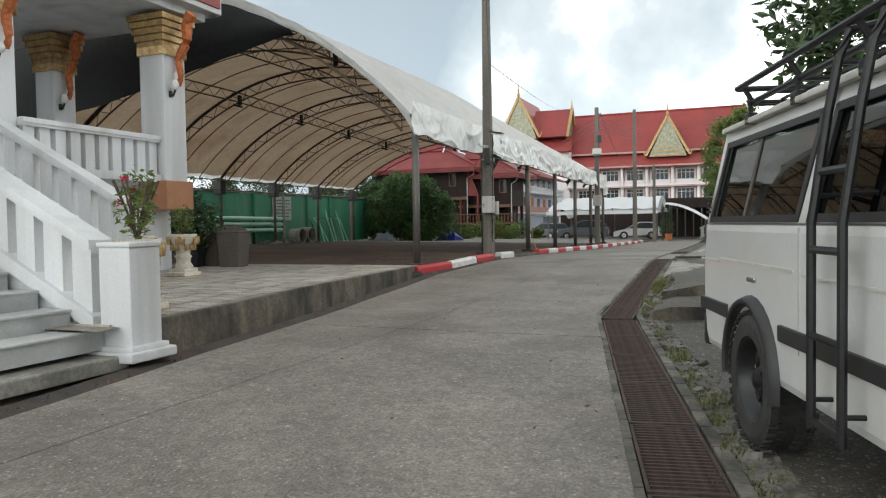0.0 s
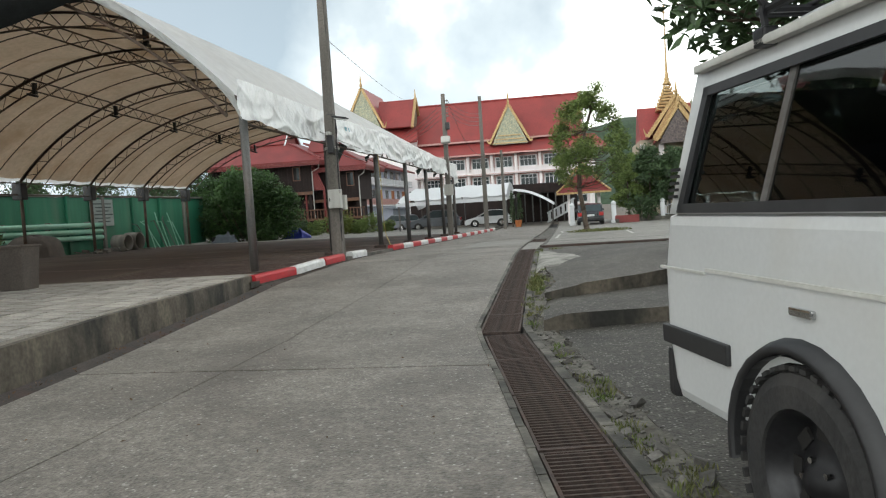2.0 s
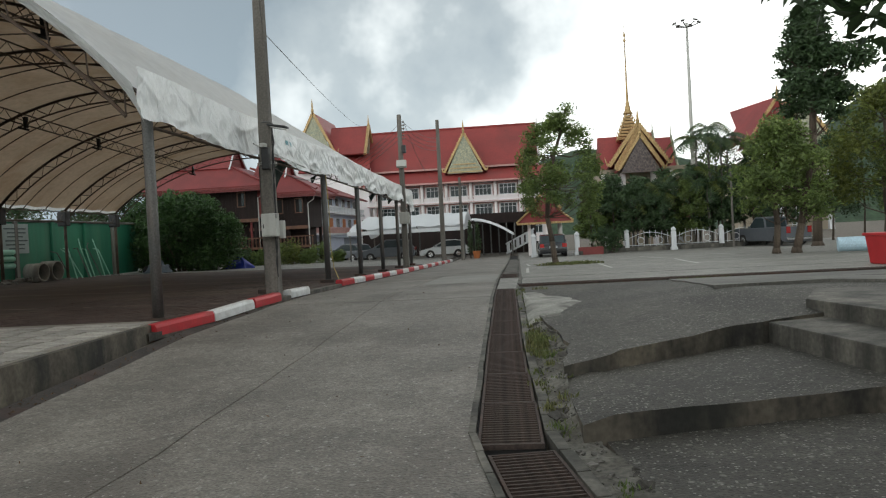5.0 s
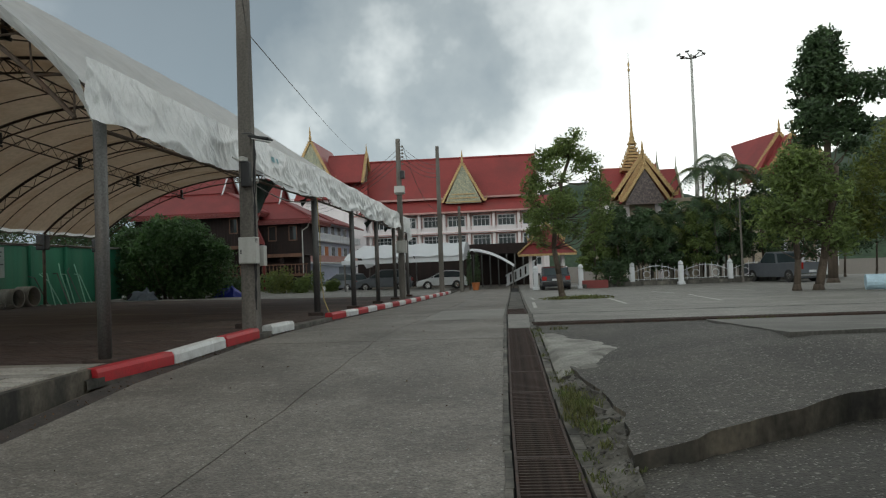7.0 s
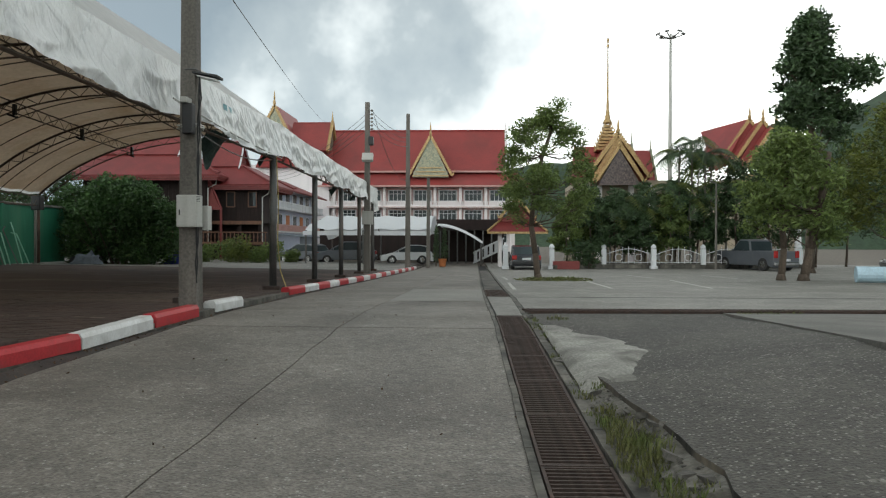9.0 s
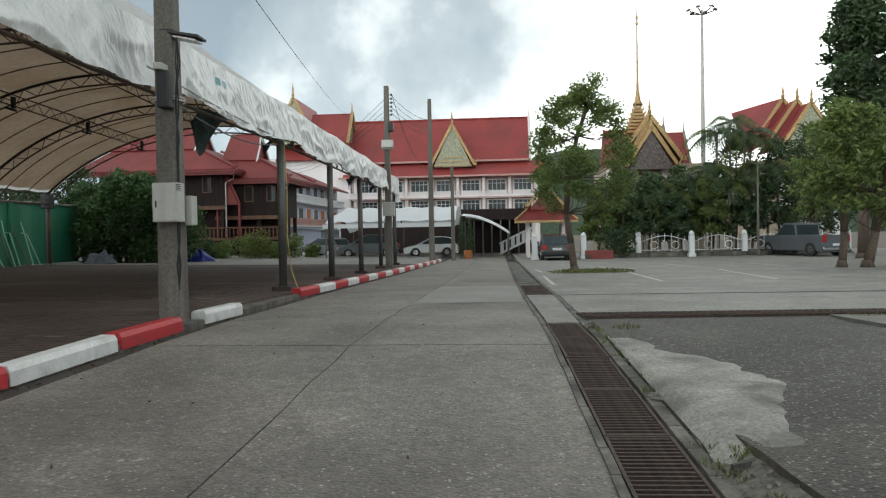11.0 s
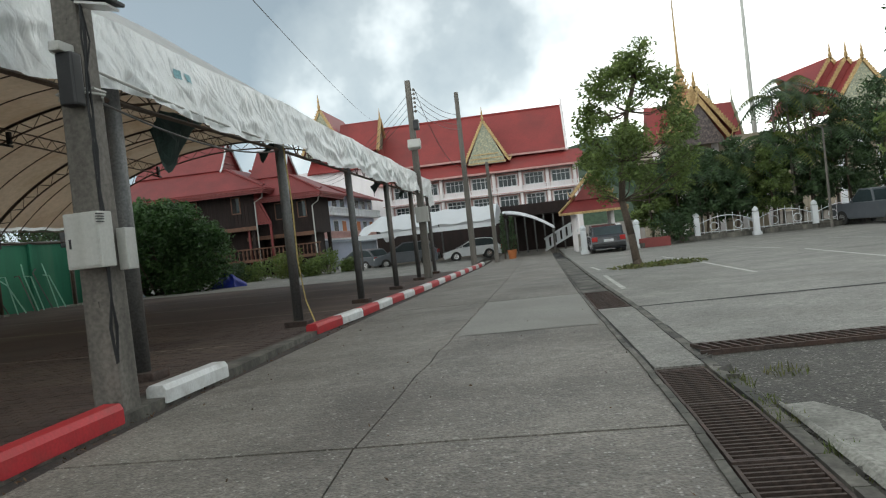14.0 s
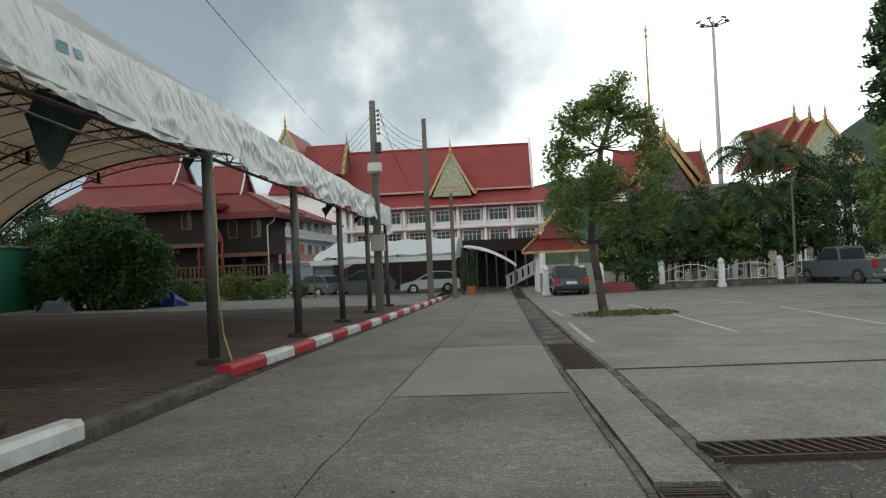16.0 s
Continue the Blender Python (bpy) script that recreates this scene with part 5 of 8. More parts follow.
add_box(bm, (-26.55, 38.0, 2.45), (0.05, 2.0, 1.5), bevel=0.01)
part("board", bm, M["sheetmetal"], sg)
for i in range(6):
    bm = bmesh.new()
    add_box(bm, (-26.515, 38.0 + 0.1 * (i % 2), 2.95 - 0.2 * i), (0.012, 1.6 - 0.25 * (i % 3), 0.06))
    part("print_bar", bm, M["print"], sg)
hp = thing("scrap_heap", "dark rounded heap of covered scrap by the wall", "heap", (-25.6, 31.4, 0.3))
bm = bmesh.new()


def heap_pt(u, v):
    a = 2 * math.pi * u
    r = 1 - v
    k = 1 + 0.2 * noise.noise((math.cos(a) * 2, math.sin(a) * 2, v * 2))
    return (0.8 * r ** 0.5 * k * math.cos(a), 2.1 * r ** 0.5 * k * math.sin(a), 1.15 * math.sin(v * 1.57) * k ** 0.5 - 0.05)


add_sheet(bm, 28, 8, heap_pt)
part("cover", bm, M["brownbin"], hp, "", True)
for y, rr in ((37.6, 0.46), (38.7, 0.5)):
    cr = thing("concrete_ring", "grey concrete well ring lying by the wall", "concrete ring", (-25.2, y, 0.25 + rr), 0, "concrete rings")
    bm = bmesh.new()
    n = 22
    for x in (0,):
        ro, ri = rr, rr - 0.07
        R = [[bm.verts.new((xx, r * math.cos(2 * math.pi * i / n), r * math.sin(2 * math.pi * i / n) + rr * 0.0)) for i in range(n)] for xx, r in ((-0.4, ro), (0.4, ro), (0.4, ri), (-0.4, ri))]
        for a in range(4):
            for i in range(n):
                bm.faces.new((R[a][i], R[a][(i + 1) % n], R[(a + 1) % 4][(i + 1) % n], R[(a + 1) % 4][i]))
    part("ring", bm, M["conc"], cr, "", True)
rk = thing("pipe_rack", "bent steel rods leaning on the green wall", "steel rods")
rnd = random.Random(4)
for i in range(9):
    bm = bmesh.new()
    y = 41.0 + 0.45 * i
    add_path(bm, [(-25.7 + 0.3 * rnd.random(), y, 0.2), (-26.2, y + rnd.uniform(-0.3, 0.3), 1.4 + 0.6 * rnd.random()), (-26.5, y + rnd.uniform(-0.5, 0.5), 1.7 + 0.8 * rnd.random())], 0.03, 6)
    part("rod", bm, M["palegreen" if i % 3 else "steel"], rk)
pile = thing("rubbish_pile", "small heap of mixed rubbish on the paving", "rubbish", (-24.9, 35.6, 0.3))
for i in range(26):
    bm = bmesh.new()
    add_box(bm, (rnd.uniform(-0.6, 0.6), rnd.uniform(-1.6, 1.6), rnd.uniform(0.02, 0.14)), (rnd.uniform(0.1, 0.4), rnd.uniform(0.1, 0.4), rnd.uniform(0.03, 0.15)), rz=rnd.uniform(0, 180), rx=rnd.uniform(-25, 25))
    part("debris", bm, M["stone"], pile)


# ---- poles ----
def utility_pole(x, y, z0, height, w0, w1, lean=0.0):
    po = thing("utility_pole", "weathered square concrete utility pole at the road edge", "utility pole", (x, y, z0), group="concrete utility poles")
    bm = bmesh.new()
    vs = add_box(bm, (0, 0, height / 2), (w0, w0, height), taper=w1 / w0, bevel=0.025)
    for v in vs:
        v.co.x += lean * v.co.z
    for k in range(int(height / 1.2)):
        add_box(bm, (lean * (1 + 1.2 * k), -w0 * (0.5 - 0.32 * k * 1.2 / height) * 0.985, 1.0 + 1.2 * k), (0.05, 0.02, 0.05))
    part("shaft", bm, M["pole"], po)
    return po


p1 = utility_pole(-6.355, 18.5, 0.28, 8.6, 0.275, 0.17)
bm = bmesh.new()
add_box(bm, (0.075, -0.23, 1.54), (0.31, 0.2, 0.46), bevel=0.012)
cb = part("meter_box", bm, M["box"], p1, "grey steel meter cabinet")
bm = bmesh.new()
for i in range(4):
    add_box(bm, (0.231, -0.3, 1.68 + 0.022 * i), (0.012, 0.1, 0.008))
add_box(bm, (-0.03, -0.335, 1.52), (0.02, 0.012, 0.08))
part("vent_slot", bm, M["black"], cb)
bm = bmesh.new()
add_box(bm, (0.075, -0.335, 1.54), (0.27, 0.008, 0.42), bevel=0.003)
part("cabinet_door", bm, M["box"], cb)
bm = bmesh.new()
add_box(bm, (0.22, 0.06, 1.45), (0.09, 0.16, 0.36), bevel=0.012)
part("side_box", bm, M["box"], p1, "small pale box")
bm = bmesh.new()
add_box(bm, (0.05, -0.2, 2.88), (0.15, 0.14, 0.44), bevel=0.02)
part("camera_box", bm, M["black"], p1, "dark weatherproof box")
bm = bmesh.new()
add_box(bm, (0.02, -0.23, 3.14), (0.1, 0.2, 0.08), bevel=0.012)
part("camera_unit", bm, M["box"], p1)
bm = bmesh.new()
add_box(bm, (0.30, -0.12, 3.52), (0.38, 0.26, 0.035), ry=10, bevel=0.01)
fl = part("floodlight", bm, M["black"], p1, "dark flat solar lamp head")
bm = bmesh.new()
add_box(bm, (0.31, -0.12, 3.475), (0.28, 0.2, 0.02), ry=12)
part("lens", bm, M["lamp_glass"], fl)
bm = bmesh.new()
add_path(bm, [(-0.05, -0.1, 3.62), (0.12, -0.12, 3.62), (0.2, -0.12, 3.56)], 0.018)
part("lamp_arm", bm, M["steel"], p1)
rnd = random.Random(11)
for k in range(4):
    bm = bmesh.new()
    x0 = 0.17 + 0.015 * k
    pts = [(x0 + 0.05 * noise.noise((i * 0.6, k, 0)) - 0.004 * i, -0.12 - 0.03 * k + 0.05 * noise.noise((i * 0.5, k, 4)), 3.5 - 0.3 * i) for i in range(11)]
    add_path(bm, pts, 0.008, 5)
    part("cable", bm, M["black"], p1)
bm = bmesh.new()
for i in range(14):
    a = i * 1.1
    add_tube(bm, (0.19 * math.cos(a), 0.19 * math.sin(a), 2.75 + 0.006 * i), (0.19 * math.cos(a + 1.1), 0.19 * math.sin(a + 1.1), 2.756 + 0.006 * i), 0.012, n=5)
part("cable_coil", bm, M["box"], p1)

p2 = utility_pole(-7.25, 41.0, -0.1, 7.9, 0.30, 0.2)
bm = bmesh.new()
add_box(bm, (0.05, -0.25, 5.35), (0.5, 0.25, 0.36), rx=-20, bevel=0.03)
part("floodlight", bm, M["box"], p2, "grey floodlight head")
bm = bmesh.new()
add_box(bm, (0.2, -0.2, 6.1), (0.22, 0.3, 0.4), bevel=0.05)
part("speaker", bm, M["black"], p2, "black horn speaker")
bm = bmesh.new()
add_box(bm, (0.05, -0.2, 2.6), (0.5, 0.25, 0.6), bevel=0.02)
part("meter_box", bm, M["box"], p2, "pale meter box")
for k in range(6):
    bm = bmesh.new()
    add_lathe(bm, [(0.03, 0), (0.06, 0.05), (0.03, 0.1)], (0.22, -0.1, 6.6 + 0.17 * k), 8)
    add_tube(bm, (0, 0, 6.65 + 0.17 * k), (0.22, -0.1, 6.65 + 0.17 * k), 0.015, n=5)
    part("insulator", bm, M["pole"], p2)
p3 = utility_pole(-6.3, 50.2, -0.2, 9.1, 0.30, 0.2)
p4 = utility_pole(-5.3, 53.0, -0.2, 5.6, 0.24, 0.17)


def wire(a, b, sag, r=0.012):
    a, b = Vector(a), Vector(b)
    bm = bmesh.new()
    n = 16
    add_path(bm, [a.lerp(b, i / n) + Vector((0, 0, -sag * 4 * (i / n) * (1 - i / n))) for i in range(n + 1)], r, 4)
    return tagged(part("overhead_wire", bm, M["steel"]), "thin grey overhead wire between poles", "wire", "overhead wires")


for k in range(4):
    wire((-7.0, 41.0, 6.6 + 0.25 * k), (-6.3, 50.2, 7.0 + 0.25 * k), 0.25)
    wire((-7.2, 41.0, 6.6 + 0.25 * k), (-25.3, 86.0, 8.3 + 0.35 * k), 0.9)
wire((-6.3, 18.5, 5.75), (-25.4, 117.2, 19.6), 0.5, 0.011)
wire((-6.3, 18.5, 5.8), (3.4, -12.0, 12.0), 0.3, 0.009)
wire((-7.0, 41.0, 7.4), (-6.4, 50.2, 5.0), 0.8)
wire((-6.36, 18.5, 3.1), (-7.0, 25.0, 3.35), 0.2, 0.012)


# ---- van ----
van = thing("van", "white lifted passenger van with black roof rack and side ladder", "van", (-0.12, 4.58, 0), 16.1)
W, FR = 1.69, -4.45


def arch_pts(u, r, zb, n=14):
    return [(u + r * math.cos(math.pi * i / n), zb + r * math.sin(math.pi * i / n) * 1.0) for i in range(n + 1)]


side = [(0.14, 0.50), (0.20, 0.75), (0.20, 1.02), (0.13, 1.28), (FR + 0.75, 1.28), (FR + 0.12, 1.0), (FR, 0.75), (FR + 0.05, 0.42)]
low = [(u, z) for u, z in arch_pts(-3.35, 0.41, 0.42)][::-1]
low2 = [(u, z) for u, z in arch_pts(-0.90, 0.41, 0.42)][::-1]
poly = side + low + low2 + [(0.08, 0.42)]
bm = bmesh.new()
add_prism(bm, poly, 0.0, W, "x", 0.05)
part("lower_body", bm, M["vanwhite"], van)
lean = 0.10


def vx(z):
    return lean * max(0, z - 1.28) / 0.6 + 0.012


def upper(bm, u0, u1, z0, z1, t=0.05, du0=0.0, du1=0.0, sides=(False, True)):
    """A panel of the leaning upper side; du shifts the top ends."""
    for mir in sides:
        def X(z, d):
            x = vx(z) + d
            return W - x if mir else x
        ps = [(u0, z0), (u1, z0), (u1 + du1, z1), (u0 + du0, z1)]
        A = [bm.verts.new((X(z, 0), u, z)) for u, z in ps]
        B = [bm.verts.new((X(z, t), u, z)) for u, z in ps]
        bm.faces.new(A)
        bm.faces.new(B[::-1])
        for i in range(4):
            bm.faces.new((A[i], B[i], B[(i + 1) % 4], A[(i + 1) % 4]))


bm = bmesh.new()
upper(bm, 0.13, 0.02, 1.28, 1.9, du0=-0.13, du1=-0.17)
upper(bm, -1.56, -1.66, 1.28, 1.88, du0=-0.14, du1=-0.14)
upper(bm, -3.1, -3.2, 1.28, 1.88)
upper(bm, 0.13, -3.8, 1.28, 1.31)
upper(bm, -0.0, -3.7, 1.82, 1.91)
part("pillar_frame", bm, M["vanwhite"], van)
bm = bmesh.new()
RP = [(0.0, 1.90), (-0.15, 1.97), (-0.8, 2.01), (-3.2, 2.01), (-3.75, 1.97), (-3.85, 1.90)]
secs = []
for x, dz in ((0.10, 0), (0.16, 0.6), (0.32, 0.92), (W / 2, 1.0), (W - 0.32, 0.92), (W - 0.16, 0.6), (W - 0.10, 0)):
    secs.append([bm.verts.new((x, u + (0.02 if dz == 0 else 0), 1.90 + (z - 1.90) * dz)) for u, z in RP])
for a, b in zip(secs, secs[1:]):
    for i in range(len(RP) - 1):
        bm.faces.new((a[i], a[i + 1], b[i + 1], b[i]))
part("roof", bm, M["vanwhite"], van, "", True)
bm = bmesh.new()
add_box(bm, (0.085, -1.92, 1.905), (0.05, 3.7, 0.035), bevel=0.01)
part("rain_gutter", bm, M["box"], van)
for u0, u1, d0, d1 in ((0.03, -1.545, -0.17, -0.14), (-1.68, -3.08, -0.14, 0.0)):
    for mir in (False, True):
        sg_ = -1 if mir else 1
        bm = bmesh.new()
        upper(bm, u0, u1, 1.31, 1.80, 0.006, du0=d0 * 0.8, du1=d1 * 0.85, sides=(mir,))
        bmesh.ops.translate(bm, vec=(0.02 * sg_, 0, 0), verts=bm.verts[:])
        wn_ = part("side_window", bm, M["tint"], van, "dark tinted sliding side window")
        wn_.visible_shadow = False
        bm = bmesh.new()
        for (a, b, z0, z1, e0, e1) in ((u0 + 0.012, u1 - 0.012, 1.285, 1.325, 0, 0), (u0 - 0.12, u1 - 0.1, 1.785, 1.825, 0, 0), (u0 + 0.015, u0 - 0.035, 1.29, 1.82, d0 * 0.82, d0 * 0.82), (u1 + 0.035, u1 - 0.015, 1.29, 1.82, d1 * 0.85, d1 * 0.85)):
            upper(bm, a, b, z0, z1, 0.02, du0=e0, du1=e1, sides=(mir,))
        bmesh.ops.translate(bm, vec=(-0.008 * sg_, 0, 0), verts=bm.verts[:])
        part("window_seal", bm, M["black"], van, "black rubber window seal")
bm = bmesh.new()
upper(bm, -0.62, -0.66, 1.325, 1.79, 0.02, du0=-0.1, du1=-0.1, sides=(False,))
bmesh.ops.translate(bm, vec=(0.012, 0, 0), verts=bm.verts[:])
part("sliding_frame", bm, M["steel"], van)
bm = bmesh.new()
for i in range(5):
    add_box(bm, (0.008, 0.075 - 0.010 * i, 1.36 + 0.03 * i), (0.02, 0.06, 0.014))
part("vent_louvre", bm, M["black"], van, "black ventilation louvres")
bm = bmesh.new()
add_box(bm, (W / 2, -1.9, 0.75), (W - 0.3, 3.9, 0.5))
for u in (-0.4, -1.4, -2.4):
    add_box(bm, (W / 2, u, 1.15), (W - 0.4, 0.18, 0.75), bevel=0.05)
    add_box(bm, (W / 2, u - 0.25, 1.0), (W - 0.4, 0.5, 0.2), bevel=0.05)
part("seat_row", bm, M["fabric"], van)
bm = bmesh.new()
add_box(bm, (W / 2, 0.08, 1.58), (W - 0.34, 0.02, 0.5), rx=31)
part("rear_window", bm, M["tint"], van)
bm = bmesh.new()
add_box(bm, (W / 2, -3.95, 1.5), (W - 0.3, 0.03, 0.75), rx=-40)
part("windscreen", bm, M["tint"], van)
for a, b in ((0.20, -0.42), (-1.36, -2.9), (-3.8, FR + 0.02)):
    bm = bmesh.new()
    add_box(bm, (-0.006, (a + b) / 2, 0.715), (0.03, a - b, 0.085), bevel=0.008)
    part("rub_strip", bm, M["black"], van, "black plastic rub strip")
bm = bmesh.new()
add_box(bm, (W / 2, 0.19, 0.52), (W - 0.02, 0.1, 0.24), bevel=0.03)
part("rear_bumper", bm, M["black"], van)
bm = bmesh.new()
add_box(bm, (-0.002, -0.88, 1.045), (0.012, 1.28, 0.016))
add_box(bm, (-0.002, -2.35, 1.03), (0.012, 1.4, 0.012))
add_box(bm, (-0.001, -1.60, 0.95), (0.01, 0.012, 0.62))
add_box(bm, (-0.001, 0.0, 1.03), (0.01, 0.45, 0.012))
part("panel_seam", bm, M["box"], van, "panel seam and sliding door rail")
bm = bmesh.new()
add_box(bm, (-0.01, -0.92, 0.955), (0.02, 0.13, 0.03), bevel=0.008)
part("fuel_catch", bm, M["chrome"], van, "small chrome catch")
for u in (-0.90, -3.35):
    bm = bmesh.new()
    n = 16
    ring = []
    for i in range(n + 1):
        th = math.pi * (-0.06 + 1.12 * i / n)
        row = []
        for x, r in ((0.03, 0.40), (-0.05, 0.405), (-0.055, 0.43), (0.0, 0.455)):
            row.append(bm.verts.new((x, u + r * math.cos(th), 0.41 + r * math.sin(th))))
        ring.append(row)
    for a, b in zip(ring, ring[1:]):
        for k in range(3):
            bm.faces.new((a[k], b[k], b[k + 1], a[k + 1]))
    part("arch_flare", bm, M["black"], van, "black plastic wheel arch flare", True)
    bm = bmesh.new()
    add_sheet(bm, 20, 2, lambda p, q: (-0.045 + 0.365 * q, u + 0.396 * math.cos(math.pi * (1.1 * p - 0.05)), 0.41 + 0.396 * math.sin(math.pi * (1.1 * p - 0.05))))
    add_sheet(bm, 20, 2, lambda p, q: (0.32, u + 0.396 * (1 - q) * math.cos(math.pi * (1.1 * p - 0.05)), 0.41 + 0.396 * (1 - q) * math.sin(math.pi * (1.1 * p - 0.05))))
    part("arch_liner", bm, M["black"], van)
    for x in (0.10, W - 0.10):
        s = 1 if x < 1 else -1
        bm = bmesh.new()
        prof = [(0.25, -0.12), (0.33, -0.125), (0.37, -0.11), (0.385, -0.07), (0.387, 0.0), (0.385, 0.07), (0.37, 0.11), (0.33, 0.125), (0.25, 0.12), (0.22, 0.0)]
        n = 40
        rings = [[bm.verts.new((x + w * 1.0, u + r * math.cos(2 * math.pi * i / n), 0.375 + r * math.sin(2 * math.pi * i / n))) for i in range(n)] for r, w in prof]
        for k in range(len(rings)):
            a, b = rings[k], rings[(k + 1) % len(rings)]
            for i in range(n):
                bm.faces.new((a[i], a[(i + 1) % n], b[(i + 1) % n], b[i]))
        wheel = part("wheel", bm, M["rubber"], van, "chunky black off-road tyre")
        bm = bmesh.new()
        for i in range(n):
            for w, o in ((-0.055, 0), (0.055, 0.5), (-0.1, 0.5), (0.1, 0)):
                th = 2 * math.pi * (i + o) / n
                add_box(bm, (x + w, u + 0.388 * math.cos(th), 0.375 + 0.388 * math.sin(th)), (0.045, 0.035, 0.016), rx=math.degrees(th) + 90)
        tagged(part("tread", bm, M["rubber"], wheel), kind="stuff")
        bm = bmesh.new()
        rp = [(0.25, -0.11), (0.235, -0.10), (0.21, -0.04), (0.19, -0.01), (0.13, -0.03), (0.08, -0.05), (0.045, -0.09), (0.0001, -0.095)]
        rings = [[bm.verts.new((x + s * w, u + r * math.cos(2 * math.pi * i / 32), 0.375 + r * math.sin(2 * math.pi * i / 32))) for i in range(32)] for r, w in rp]
        for a, b in zip(rings, rings[1:]):
            for i in range(32):
                bm.faces.new((a[i], a[(i + 1) % 32], b[(i + 1) % 32], b[i]))
        part("rim", bm, M["steelblack"], wheel, "black steel wheel rim", True)
        # near-black blocks on the rim imitate the shade in its openings
        bm = bmesh.new()
        for i in range(8):
            th = 2 * math.pi * i / 8
            add_box(bm, (x - s * 0.028, u + 0.16 * math.cos(th), 0.375 + 0.16 * math.sin(th)), (0.012, 0.05, 0.075), rx=math.degrees(th))
        part("rim_hole", bm, M["dark"], wheel)
        bm = bmesh.new()
        for i in range(5):
            th = 2 * math.pi * i / 5
            add_tube(bm, (x - s * 0.04, u + 0.075 * math.cos(th), 0.375 + 0.075 * math.sin(th)), (x - s * 0.075, u + 0.075 * math.cos(th), 0.375 + 0.075 * math.sin(th)), 0.012, n=6)
        part("wheel_nut", bm, M["chrome"], wheel)
# side ladder
for i, u in enumerate((-1.98, -2.28)):
    bm = bmesh.new()
    add_path(bm, [(-0.09, u, 0.40), (-0.09, u, 1.28), (-0.03, u - 0.02, 1.75), (0.01, u - 0.03, 1.98), (0.05, u - 0.03, 2.09), (0.16, u - 0.03, 2.11)], 0.021, 8)
    part("ladder_rail", bm, M["steelblack"], van, "black tubular ladder rail")
for z in (0.43, 0.80, 1.17, 1.50):
    bm = bmesh.new()
    x = -0.09 if z < 1.3 else -0.06
    add_tube(bm, (x, -1.98, z), (x, -2.28, z), 0.017, n=8)
    part("ladder_rung", bm, M["steelblack"], van)
bm = bmesh.new()
for u in (-1.98, -2.28):
    add_tube(bm, (-0.09, u, 0.52), (0.02, u, 0.52), 0.012, n=6)
    add_tube(bm, (-0.06, u, 1.40), (0.04, u, 1.40), 0.012, n=6)
part("ladder_bracket", bm, M["steelblack"], van)
# roof rack
lo, hi = 2.02, 2.12
for z, e in ((lo, 0.0), (hi, 0.06)):
    c = [(0.10 - e, -0.55 + e, z), (W - 0.10 + e, -0.55 + e, z), (W - 0.10 + e, -3.6 - e, z), (0.10 - e, -3.6 - e, z)]
    for i in range(4):
        bm = bmesh.new()
        add_tube(bm, c[i], c[(i + 1) % 4], 0.018, n=8)
        part("rack_rail", bm, M["steelblack"], van, "black tubular roof rack rail")
for k in range(9):
    u = -0.6 - 0.37 * k
    bm = bmesh.new()
    add_tube(bm, (0.10, u, lo), (W - 0.10, u, lo), 0.014, n=6)
    part("rack_slat", bm, M["steelblack"], van)
for u in (-0.6, -1.35, -2.1, -2.85, -3.55):
    for x, s in ((0.10, 1), (W - 0.10, -1)):
        bm = bmesh.new()
        add_path(bm, [(x - 0.0 * s, u, 1.90), (x - 0.02 * s, u, 2.03), (x, u, lo), (x - 0.06 * s, u, hi)], 0.015, 6)
        add_box(bm, (x - 0.01 * s, u, 1.92), (0.06, 0.08, 0.07), bevel=0.01)
        part("rack_leg", bm, M["steelblack"], van)
for k in range(10):
    bm = bmesh.new()
    add_box(bm, (0.28 + 0.125 * k, -2.05, lo + 0.018), (0.02, 2.95, 0.012))
    part("rack_floor_bar", bm, M["steelblack"], van)


# ---- main three-storey building ----
mb = thing("main_building", "long three-storey white building with steep red tiled roofs", "building")
MX0, MX1, MY = -25.0, 3.2, 118.0
bm = bmesh.new()
add_box(bm, ((MX0 + MX1) / 2, MY + 5, 5.1), (MX1 - MX0, 9.6, 10.6))
part("wall", bm, M["whitefar"], mb)
BAY = 3.85


def far_window(parent, x, y, z, w, h, shutters=None):
    bm = bmesh.new()
    for s in (-1, 1):
        add_box(bm, (x + s * (w / 2 + 0.07), y - 0.04, z), (0.14, 0.22, h + 0.28))
        add_box(bm, (x, y - 0.04, z + s * (h / 2 + 0.07)), (w, 0.22, 0.14))
    wd = part("window", bm, M["white"], parent)
    bm = bmesh.new()
    add_box(bm, (x, y - 0.012, z), (w, 0.02, h))
    part("pane", bm, M["dark"] if shutters is None else shutters, wd, "dark window pane")
    bm = bmesh.new()
    for k in range(1, 4):
        add_box(bm, (x - w / 2 + w * k / 4, y - 0.05, z), (0.07, 0.06, h))
    add_box(bm, (x, y - 0.05, z + h * 0.18), (w, 0.06, 0.07))
    part("mullion", bm, M["white"], wd)
    return wd


